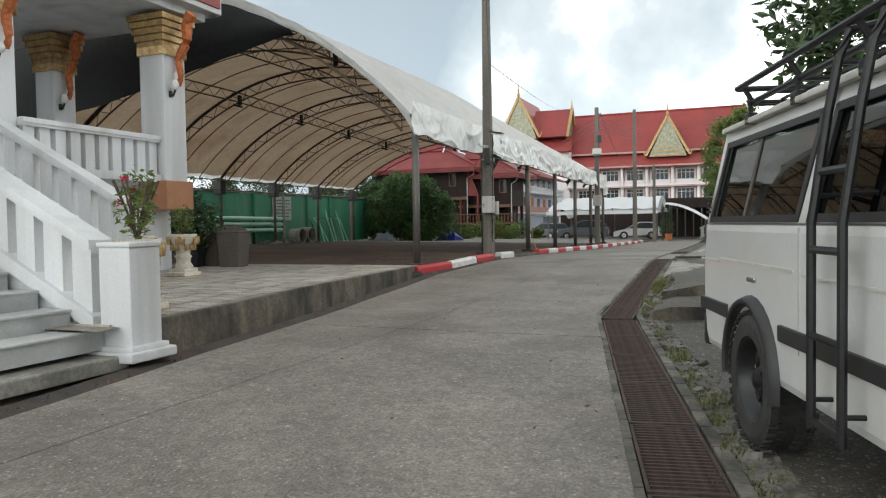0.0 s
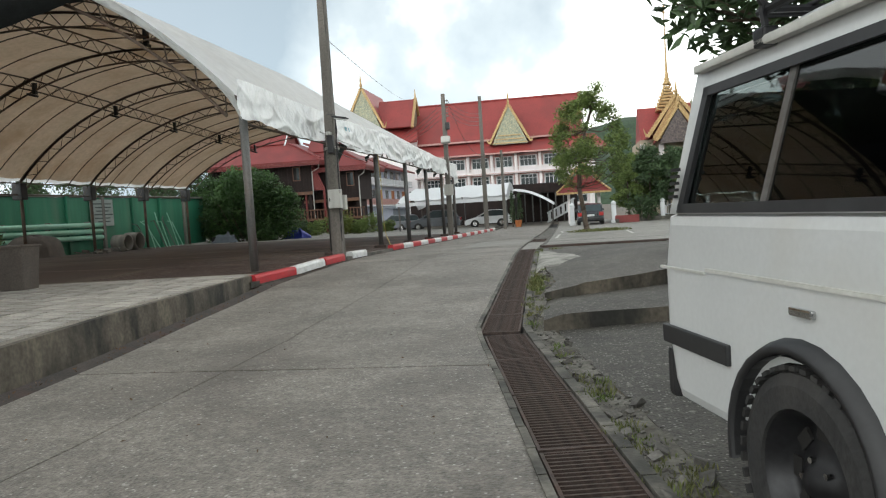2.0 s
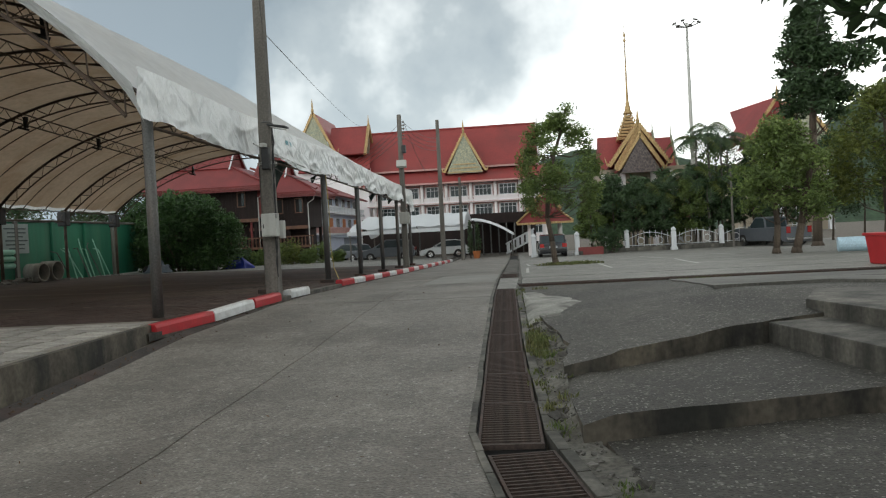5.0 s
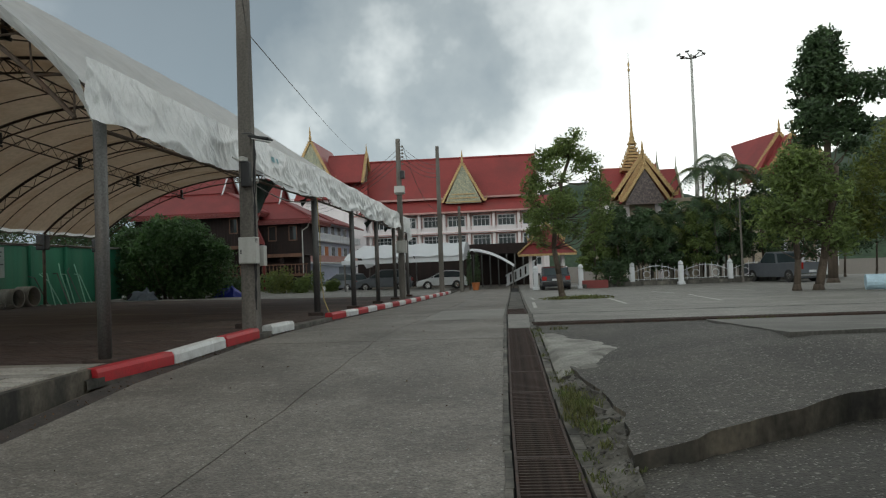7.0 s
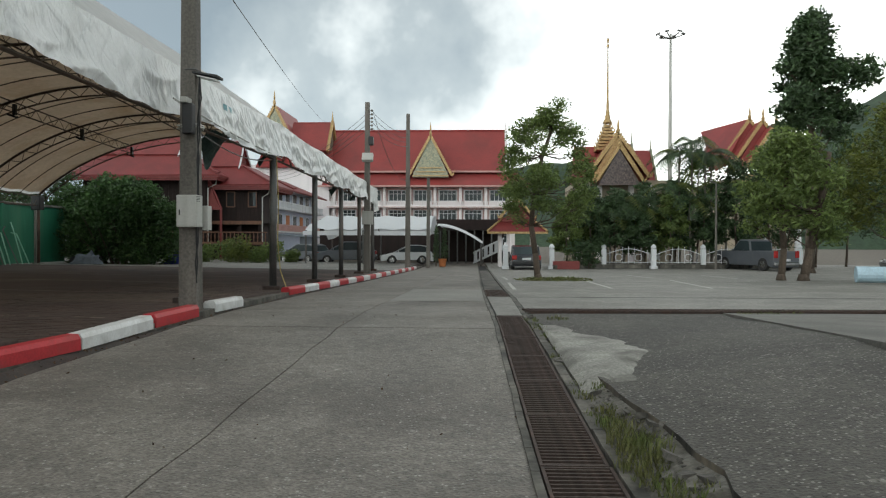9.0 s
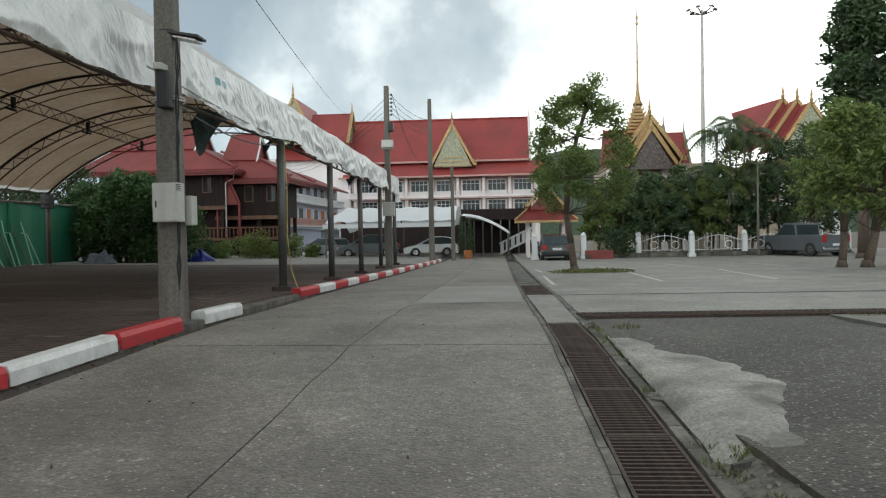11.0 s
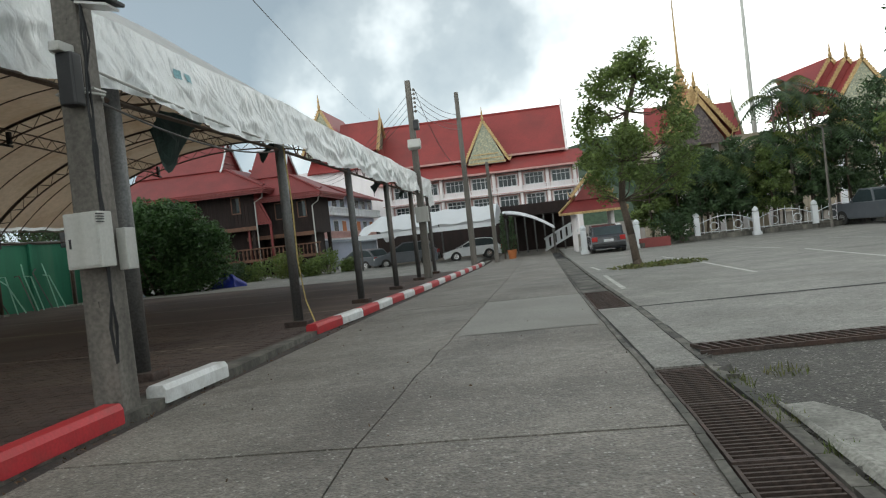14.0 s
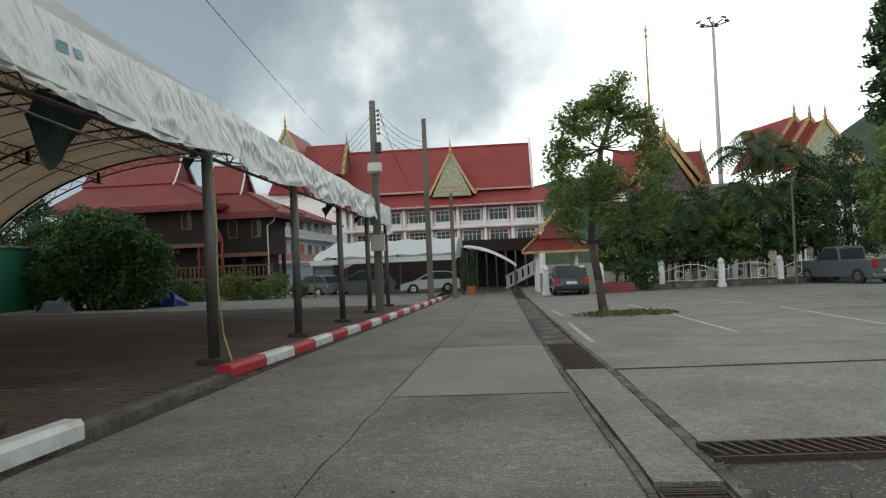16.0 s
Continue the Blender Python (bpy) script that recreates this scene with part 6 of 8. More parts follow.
M["farpane"] = mat("far_window_pane", (0.05, 0.07, 0.075), (0.02, 0.028, 0.03), scale=0.25, rough=0.25, fine=0.1, spec=0.3)
for fz, hh in ((8.55, 1.5), (5.55, 1.5), (2.3, 1.6)):
    for k in range(7):
        x = 0.7 - BAY * k
        far_window(mb, x, MY + 0.2, fz, 2.45, hh, M["farpane"])
        bm = bmesh.new()
        add_box(bm, (x, MY + 0.12, fz + 0.98), (2.9, 0.25, 0.2))
        part("lintel", bm, M["pinktrim"], mb)
for k in range(8):
    x = 0.7 + BAY / 2 - BAY * k
    bm = bmesh.new()
    add_box(bm, (x, MY - 0.5, 5.0), (0.42, 0.5, 10.4), bevel=0.04)
    part("pilaster", bm, M["whitefar"], mb)
    for s in (-1, 1):
        bm = bmesh.new()
        add_box(bm, (x + s * 0.34, MY + 0.05, 7.0), (0.14, 0.2, 6.0))
        part("pilaster_trim", bm, M["pinktrim"], mb)
for fz in (7.05, 4.05):
    bm = bmesh.new()
    add_box(bm, ((MX0 + MX1) / 2, MY - 0.55, fz - 0.28), (MX1 - MX0 + 0.6, 1.5, 0.3), bevel=0.04)
    sl = part("balcony_slab", bm, M["whitefar"], mb)
    bm = bmesh.new()
    add_box(bm, ((MX0 + MX1) / 2, MY - 1.1, fz + 0.52), (MX1 - MX0 + 0.5, 0.2, 0.12))
    add_box(bm, ((MX0 + MX1) / 2, MY - 1.1, fz - 0.02), (MX1 - MX0 + 0.5, 0.2, 0.16))
    part("rail", bm, M["whitefar"], sl)
    bm = bmesh.new()
    n = 84
    for i in range(n):
        add_box(bm, (MX0 + (MX1 - MX0) * (i + 0.5) / n, MY - 1.1, fz + 0.25), (0.17, 0.12, 0.42))
    tagged(part("balusters", bm, M["whitefar"], sl), kind="stuff")
    bm = bmesh.new()
    add_box(bm, ((MX0 + MX1) / 2, MY - 1.32, fz - 0.3), (MX1 - MX0 + 0.6, 0.06, 0.1))
    part("pink_band", bm, M["pinktrim"], sl)


def roof_plane(parent, p, q, r, s, t=0.22, material="rooftile", name="roof_slope"):
    bm = bmesh.new()
    add_slab(bm, p, q, r, s, t)
    return part(name, bm, M[material], parent)


def ridge_bar(parent, a, b, r=0.16, material="pinktrim", name="ridge"):
    bm = bmesh.new()
    add_tube(bm, a, b, r, n=6)
    return part(name, bm, M[material], parent)


roof_plane(mb, (MX0 - 1, MY - 1.9, 9.9), (MX1 + 2.2, MY - 1.9, 9.9), (MX1 + 0.4, MY + 1.6, 12.2), (MX0 - 1, MY + 1.6, 12.2))
roof_plane(mb, (MX1 + 2.2, MY - 1.9, 9.9), (MX1 + 2.2, MY + 12, 9.9), (MX1 + 0.4, MY + 10, 12.2), (MX1 + 0.4, MY + 1.6, 12.2))
roof_plane(mb, (MX0 - 1, MY + 0.8, 12.3), (1.9, MY + 0.8, 12.3), (1.9, MY + 6, 19.3), (MX0 - 1, MY + 6, 19.3))
roof_plane(mb, (1.9, MY + 11.2, 12.3), (MX0 - 1, MY + 11.2, 12.3), (MX0 - 1, MY + 6, 19.3), (1.9, MY + 6, 19.3))
bm = bmesh.new()
add_box(bm, ((MX0 + MX1) / 2, MY - 1.95, 9.86), (MX1 - MX0 + 3.2, 0.14, 0.26))
add_box(bm, ((MX0 + 1.5) / 2, MY + 0.75, 12.28), (1.9 - MX0, 0.16, 0.28))
part("eave_board", bm, M["pinktrim"], mb)
bm = bmesh.new()
add_prism(bm, [(MY + 0.9, 12.3), (MY + 11.1, 12.3), (MY + 6, 19.1)], 1.5, 1.75, "x")
part("gable_wall", bm, M["whitefar"], mb)
bm = bmesh.new()
add_tube(bm, (1.95, MY + 0.6, 12.1), (1.95, MY + 6, 19.4), 0.2, n=6)
add_tube(bm, (1.95, MY + 6, 19.4), (1.95, MY + 6, 21.0), 0.16, 0.02, 6)
part("bargeboard", bm, M["whitefar"], mb)
ridge_bar(mb, (MX0 - 1, MY + 6, 19.35), (1.9, MY + 6, 19.35), 0.14, "rooftile")


def thai_gable(parent, x, y, zb, hw, h, material="palegold", depth=5.0, flip=0.0):
    """A front gable with gilded bargeboards, finial and its own little roof running back."""
    bm = bmesh.new()
    add_prism(bm, [(x - hw * 0.86, zb), (x + hw * 0.86, zb), (x + hw * 0.8, zb + h * 0.10), (x, zb + h * 0.93), (x - hw * 0.8, zb + h * 0.10)], y - 0.1, y + 0.25, "y")
    gw = part("gable_panel", bm, M[material], parent, "carved gilded gable panel")
    top = Vector((x, y - 0.22, zb + 0.25 + h * 0.9))
    for s in (-1, 1):
        foot = Vector((x + s * hw, y - 0.22, zb + 0.25))
        run = top - foot
        nrm = Vector((s * run.z, 0, abs(run.x))).normalized()
        t = 0.035 * hw + 0.03
        poly = [foot + run * 0 - nrm * t, top - nrm * t, top + nrm * t]
        for i in range(18):
            f = 1 - (i + 0.25) / 18
            poly += [foot + run * f + nrm * t, foot + run * (f - 0.02) + nrm * (t + 0.055 * hw)]
        poly += [foot + nrm * t, foot + Vector((s * 0.17 * hw, 0, 0.3 * hw)), foot + Vector((s * 0.1 * hw, 0, 0))]
        bm = bmesh.new()
        add_prism(bm, [(q.x, q.z) for q in poly], y - 0.3, y - 0.12, "y")
        part("bargeboard", bm, M["gold"], gw, "gilded serrated bargeboard")
    bm = bmesh.new()
    add_lathe(bm, [(0.05 * hw, 0), (0.07 * hw, 0.06 * h), (0.035 * hw, 0.12 * h), (0.045 * hw, 0.16 * h), (0.004, 0.32 * h)], top, 7)
    part("finial", bm, M["gold"], gw, "gilded pointed finial")
    for s in (-1, 1):
        bm = bmesh.new()
        p = [(x + s * hw * 1.02, y - 0.12, zb + 0.1), (x, y - 0.12, zb + 0.1 + h * 0.93), (x, y + depth, zb + 0.1 + h * 0.93), (x + s * hw * 1.02, y + depth, zb + 0.1)]
        add_slab(bm, *(p if s > 0 else p[::-1]), 0.12)
        part("gable_roof", bm, M["rooftile"], parent)
    return gw


thai_gable(mb, -9.6, MY - 0.6, 11.3, 3.2, 6.6, depth=6.0)
for k in range(3):
    bm = bmesh.new()
    add_box(bm, (-9.6, MY - 0.78, 11.5 + 0.6 * k), (5.6 - 1.0 * k, 0.12, 0.14))
    part("gable_tie", bm, M["gold"], mb)

# west wing with two steep gables
ww = thing("west_wing", "tall white wing with steep red roofs and gilded gables", "building")
bm = bmesh.new()
add_box(bm, (-31.5, 124, 6.5), (13, 14, 13.4))
part("wall", bm, M["whitefar"], ww)
thai_gable(ww, -33.3, 116.8, 15.2, 3.4, 7.4, "palegold", 13)
roof_plane(ww, (-36.0, 116.0, 12.8), (-24.4, 116.0, 12.8), (-25.0, 119.5, 15.6), (-36.0, 119.5, 15.6))
roof_plane(ww, (-31.5, 117.2, 15.4), (-25.2, 117.2, 15.4), (-25.6, 121.0, 20.3), (-31.5, 121.0, 20.3))
roof_plane(ww, (-25.2, 124.8, 15.4), (-31.5, 124.8, 15.4), (-31.5, 121.0, 20.3), (-25.6, 121.0, 20.3))
bm = bmesh.new()
add_prism(bm, [(117.4, 15.4), (124.6, 15.4), (121, 19.9)], -25.7, -25.5, "x")
gw = part("gable_panel", bm, M["palegold"], ww)
bm = bmesh.new()
for s in (-1, 1):
    add_tube(bm, (-25.3, 121 + s * 3.9, 15.2), (-25.3, 121, 20.4), 0.26, n=6)
add_tube(bm, (-25.3, 121, 20.4), (-25.3, 121, 22.0), 0.18, 0.02, 6)
part("bargeboard", bm, M["gold"], gw)

# ---- white and blue row building on the west side ----
rb = thing("row_building", "white row building with pale blue bands and orange shutters", "building")
bm = bmesh.new()
add_box(bm, (-30.5, 97, 4.0), (9, 31, 8.4))
part("wall", bm, M["blueband"], rb)
for fz in (2.6, 5.3):
    bm = bmesh.new()
    add_box(bm, (-25.5, 97, fz), (1.2, 31.2, 0.16))
    bl = part("balcony", bm, M["white"], rb)
    bm = bmesh.new()
    add_box(bm, (-24.95, 97, fz + 0.8), (0.14, 31, 0.12))
    add_box(bm, (-24.95, 97, fz + 0.12), (0.14, 31, 0.1))
    for i in range(60):
        add_box(bm, (-24.95, 81.8 + 0.51 * i, fz + 0.45), (0.1, 0.22, 0.6))
    part("rail", bm, M["white" if fz > 4 else "pinktrim"], bl)
    for i in range(9):
        y = 83.2 + 3.4 * i
        bm = bmesh.new()
        add_box(bm, (-25.97, y, fz + 1.45), (0.08, 1.8, 1.5))
        wd = part("window", bm, M["white"], rb)
        bm = bmesh.new()
        add_box(bm, (-25.92, y, fz + 1.45), (0.06, 1.6, 1.3))
        part("shutter", bm, M["shutter" if (fz < 4 and i % 2 == 0) else "farpane"], wd)
roof_plane(rb, (-24.4, 81, 7.6), (-24.4, 113, 7.6), (-30.5, 113, 10.2), (-30.5, 81, 10.2), material="roofred")
bm = bmesh.new()
add_slab(bm, (-24.5, 80.5, 2.4), (-24.5, 92, 2.4), (-20.0, 92, 1.9), (-20.0, 80.5, 1.9), 0.06)
add_sheet(bm, 8, 4, lambda u, v: (-20.3, 80.5 + 8 * u, 2.0 - 1.7 * v - 0.3 * math.sin(u * 3) * v))
part("awning", bm, M["mesh_grey"], rb, "grey sheet awning")


# ---- dark timber houses ----
def timber_house(x, y, w, d, zf, ze, zt, ridge, gx, over, label):
    """Stilted house with a low skirt roof, a steeper upper roof and a gable at its east end."""
    h = thing("timber_house", label, "house", (x, y, -0.2), group="timber houses")
    zw = ze + 0.55
    for sx in (-1, -0.33, 0.33, 1):
        for sy in (-1, 1):
            bm = bmesh.new()
            add_box(bm, (sx * w * 0.47, sy * d * 0.47, zf / 2), (0.26, 0.26, zf))
            part("stilt", bm, M["wood"], h)
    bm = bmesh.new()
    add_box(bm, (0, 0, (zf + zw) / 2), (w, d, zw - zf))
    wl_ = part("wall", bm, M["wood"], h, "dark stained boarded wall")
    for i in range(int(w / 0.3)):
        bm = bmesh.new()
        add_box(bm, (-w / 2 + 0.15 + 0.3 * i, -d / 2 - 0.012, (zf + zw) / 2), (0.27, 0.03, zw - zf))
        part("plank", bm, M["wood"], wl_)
    # near-black box between the stilts imitates the open undercroft's shade
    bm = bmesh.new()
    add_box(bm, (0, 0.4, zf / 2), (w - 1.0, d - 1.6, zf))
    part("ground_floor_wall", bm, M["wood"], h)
    bm = bmesh.new()
    add_box(bm, (0, -d / 2 - 0.05, zf), (w + 0.1, 0.16, 0.3))
    part("floor_beam", bm, M["brownwood"], h)
    for k, sx in enumerate((-0.34, 0.02, 0.36)):
        bm = bmesh.new()
        zc = (zf + zw) / 2 + 0.1
        for s in (-1, 1):
            add_box(bm, (sx * w + s * 0.34, -d / 2 - 0.06, zc), (0.08, 0.08, 1.3))
            add_box(bm, (sx * w, -d / 2 - 0.06, zc + s * 0.62), (0.7, 0.08, 0.08))
        wd = part("window", bm, M["brownwood"], h)
        for s in (-1, 1):
            bm = bmesh.new()
            add_box(bm, (sx * w + s * 0.16, -d / 2 - 0.04, zc), (0.28, 0.02, 1.16))
            part("pane", bm, M["farpane"] if s > 0 and k == 2 else M["dark"], wd)
    ys, yt = d / 2 + over, d * 0.30
    xr, xl = w / 2 + over, -w / 2 - over
    gl = -w / 2 + 0.6
    for s in (-1, 1):
        # skirt and steep upper slope
        p = [(xl, s * ys, ze), (xr, s * ys, ze), (gx + 0.9, s * yt, zt), (gl, s * yt, zt)]
        roof_plane(h, *(p if s < 0 else p[::-1]), t=0.12, material="roofred", name="skirt_slope")
        p = [(gl - 0.3, s * (yt + 0.25), zt - 0.05), (gx + 0.35, s * (yt + 0.25), zt - 0.05), (gx + 0.1, 0, ridge), (gl, 0, ridge)]
        roof_plane(h, *(p if s < 0 else p[::-1]), t=0.12, material="roofred", name="upper_slope")
        for k in range(3):
            bm = bmesh.new()
            add_box(bm, ((xl + xr) / 2, s * (ys + 0.03 - 0.08 * k), ze - 0.12 - 0.13 * k), (xr - xl - 0.12 * k, 0.07, 0.12))
            part("eave_board", bm, M["roofred" if k != 1 else "maroon"], h)
    q = [(xr, -ys, ze), (xr, ys, ze), (gx + 0.9, yt, zt), (gx + 0.9, -yt, zt)]
    roof_plane(h, *q, t=0.12, material="roofred", name="skirt_slope")
    q = [(xl, ys, ze), (xl, -ys, ze), (gl, -yt, zt), (gl, yt, zt)]
    roof_plane(h, *q, t=0.12, material="roofred", name="skirt_slope")
    for k in range(3):
        bm = bmesh.new()
        add_box(bm, (xr + 0.03 - 0.08 * k, 0, ze - 0.12 - 0.13 * k), (0.07, 2 * ys, 0.12))
        part("eave_board", bm, M["roofred" if k != 1 else "maroon"], h)
    bm = bmesh.new()
    add_prism(bm, [(-yt - 0.1, zt - 0.2), (yt + 0.1, zt - 0.2), (0, ridge - 0.1)], gx - 0.1, gx + 0.05, "x")
    gp = part("gable_panel", bm, M["maroon"], h, "maroon boarded gable panel")
    for k in range(3):
        bm = bmesh.new()
        f = 0.25 + 0.25 * k
        add_box(bm, (gx + 0.08, 0, zt + (ridge - zt) * f), (0.05, 2 * yt * (1 - f) * 0.95, 0.09))
        part("gable_rib", bm, M["roofred"], gp)
    for s in (-1, 1):
        bm = bmesh.new()
        pts = [(gx + 0.42, s * (yt + 0.62), zt - 0.22), (gx + 0.38, s * (yt + 0.25), zt + 0.02), (gx + 0.3, s * yt * 0.5, zt + (ridge - zt) * 0.5), (gx + 0.2, 0, ridge + 0.22)]
        add_path(bm, pts, 0.075, 6)
        part("bargeboard", bm, M["white"], gp, "white painted bargeboard")
        bm = bmesh.new()
        add_path(bm, [(gx + 0.6, s * (yt + 0.1), zt + 0.02), (xr + 0.05, s * (ys + 0.05), ze + 0.12), (xr + 0.25, s * (ys + 0.2), ze + 0.22)], 0.07, 6)
        part("hip_ridge", bm, M["roofred"], h)
    bm = bmesh.new()
    add_path(bm, [(gl, 0, ridge + 0.04), (gx + 0.1, 0, ridge + 0.04)], 0.09, 6)
    part("ridge", bm, M["white"], h, "pale ridge capping")
    bm = bmesh.new()
    add_path(bm, [(xr - 0.1, -ys + 0.1, ze - 0.2), (xr - 0.5, -ys + 0.9, ze - 0.7), (w / 2 + 0.1, -d / 2 - 0.1, ze - 1.0), (w / 2 + 0.1, -d / 2 - 0.1, 0.2)], 0.05, 6)
    part("downpipe", bm, M["box"], h, "grey downpipe")
    # railed deck in front
    bm = bmesh.new()
    add_box(bm, (0.4, -d / 2 - 0.8, 1.45), (w + 1.0, 1.6, 0.14))
    dk = part("deck", bm, M["brownwood"], h)
    for sx in (-0.5, -0.2, 0.1, 0.4):
        bm = bmesh.new()
        add_box(bm, (0.4 + sx * w, -d / 2 - 1.3, 0.7), (0.16, 0.16, 1.4))
        part("deck_post", bm, M["wood"], dk)
    for i in range(int((w + 1) / 0.32)):
        bm = bmesh.new()
        add_lathe(bm, [(0.03, 0), (0.06, 0.1), (0.03, 0.2), (0.065, 0.45), (0.03, 0.7), (0.04, 0.8)], (0.4 - (w + 1) / 2 + 0.2 + 0.32 * i, -d / 2 - 1.5, 1.55), 6)
        part("baluster", bm, M["brownwood"], dk)
    for z in (1.55, 2.38):
        bm = bmesh.new()
        add_box(bm, (0.4, -d / 2 - 1.5, z), (w + 1.0, 0.12, 0.09))
        part("rail", bm, M["brownwood"], dk)
    return h


timber_house(-29.5, 69.0, 10.4, 6.0, 4.0, 6.95, 8.9, 11.6, 2.1, 1.4, "large dark stained timber house with a two-tier red roof")
timber_house(-22.9, 69.6, 5.4, 4.6, 3.2, 6.3, 8.0, 10.3, 0.25, 1.15, "small dark timber house with red roof and white bargeboards")
sh = thing("spirit_gable", "small red and white decorated gable porch", "porch", (-24.2, 66.2, -0.2))
bm = bmesh.new()
for s in (-1, 1):
    add_tube(bm, (s * 1.0, 0, 4.3), (0, 0, 6.6), 0.1, n=5)
    add_box(bm, (s * 0.9, 0.2, 2.1), (0.16, 0.16, 4.3))
add_box(bm, (0, 0, 4.3), (2.1, 0.14, 0.16))
part("porch_frame", bm, M["roofred"], sh)
bm = bmesh.new()
add_prism(bm, [(-0.8, 4.4), (0.8, 4.4), (0, 6.2)], 0.05, 0.2, "y")
part("gable_panel", bm, M["maroon"], sh)

# ---- far white marquee ----
t2 = thing("white_marquee", "low white canvas marquee sheltering parked cars", "tent")
for x0, x1 in ((-14.2, -10.1), (-10.0, -5.4)):
    bm = bmesh.new()
    add_sheet(bm, 16, 12, lambda u, v: (x0 + (x1 - x0) * v + (0.35 * (1 - v) * 0 if x0 < -12 else 0), 57.0 + 9 * u, 2.05 + 1.25 * math.sin(math.pi * min(1.0, u * 1.1 + 0.02)) ** 0.6 - (0.75 * max(0, 0.25 - v) * 2.4 if x0 < -12 else 0) - 0.05 * math.sin(v * 18)))
    part("canopy", bm, M["tentwhite"], t2, "", True)
    bm = bmesh.new()
    add_sheet(bm, 16, 2, lambda u, v: (x0 + (x1 - x0) * u, 56.98 + 0.02 * math.sin(u * 30), 2.15 - 0.28 * v))
    part("valance", bm, M["tentwhite"], t2)
for x in (-14.0, -10.05, -5.5):
    for y in (57.1, 66.0):
        bm = bmesh.new()
        add_tube(bm, (x, y, -0.2), (x, y, 2.2), 0.06, n=8)
        part("post", bm, M["steel"], t2)
bm = bmesh.new()
add_sheet(bm, 6, 10, lambda u, v: (-5.0 + 3.1 * v, 57.2 + 5 * u, 2.55 - 1.25 * v ** 1.8 + 0.2 * math.sin(math.pi * u)))
part("side_canopy", bm, M["tentwhite"], t2, "curved white side canopy", True)
for x in (-2.0,):
    bm = bmesh.new()
    add_tube(bm, (x, 57.3, -0.2), (x, 57.3, 1.35), 0.06, n=8)
    part("post", bm, M["steel"], t2)
# added near-black board that darkens the view under the marquee
bd = tagged(part("shed_back", (lambda b: (add_box(b, (-8.0, 70.5, 1.3), (16, 0.3, 4.2)), b)[1])(bmesh.new()), M["wood"]), "near-black board standing in for the shade under the marquee", "wall", "", "structure")
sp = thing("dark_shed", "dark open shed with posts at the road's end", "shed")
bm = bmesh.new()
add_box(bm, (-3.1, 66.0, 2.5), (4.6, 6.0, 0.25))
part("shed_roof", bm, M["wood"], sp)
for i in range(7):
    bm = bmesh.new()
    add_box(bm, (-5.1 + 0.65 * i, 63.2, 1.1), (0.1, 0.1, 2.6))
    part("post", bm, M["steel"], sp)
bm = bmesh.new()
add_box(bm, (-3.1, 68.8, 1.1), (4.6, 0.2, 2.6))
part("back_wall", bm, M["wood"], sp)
for x, y, h in ((-5.0, 56.2, 2.9), (-4.45, 56.4, 2.7)):
    cy = thing("dark_cypress", "narrow dark clipped cypress in a pot", "tree", (x, y, -0.2), group="cypresses")
    bm = bmesh.new()
    add_tube(bm, (0, 0, 0), (0, 0, h * 0.8), 0.05, 0.02, 6)
    part("trunk", bm, M["bark"], cy)
    bm = bmesh.new()
    rr = random.Random(int(x * 10))
    for k in range(5):
        leaf_cloud(bm, rr, (0, 0, 0.7 + k * (h - 0.8) / 5), (0.3 - 0.04 * k, 0.3 - 0.04 * k, 0.4), 140, 0.07)
    part("crown", bm, M["leaf_d"], cy)
bkt = thing("orange_pot", "orange plastic pot by the roadside", "pot", (-4.55, 55.8, -0.2))
bm = bmesh.new()
add_lathe(bm, [(0.2, 0), (0.28, 0.5), (0.3, 0.52), (0.24, 0.52)], n=14)
part("pot_body", bm, M["shutter"], bkt)


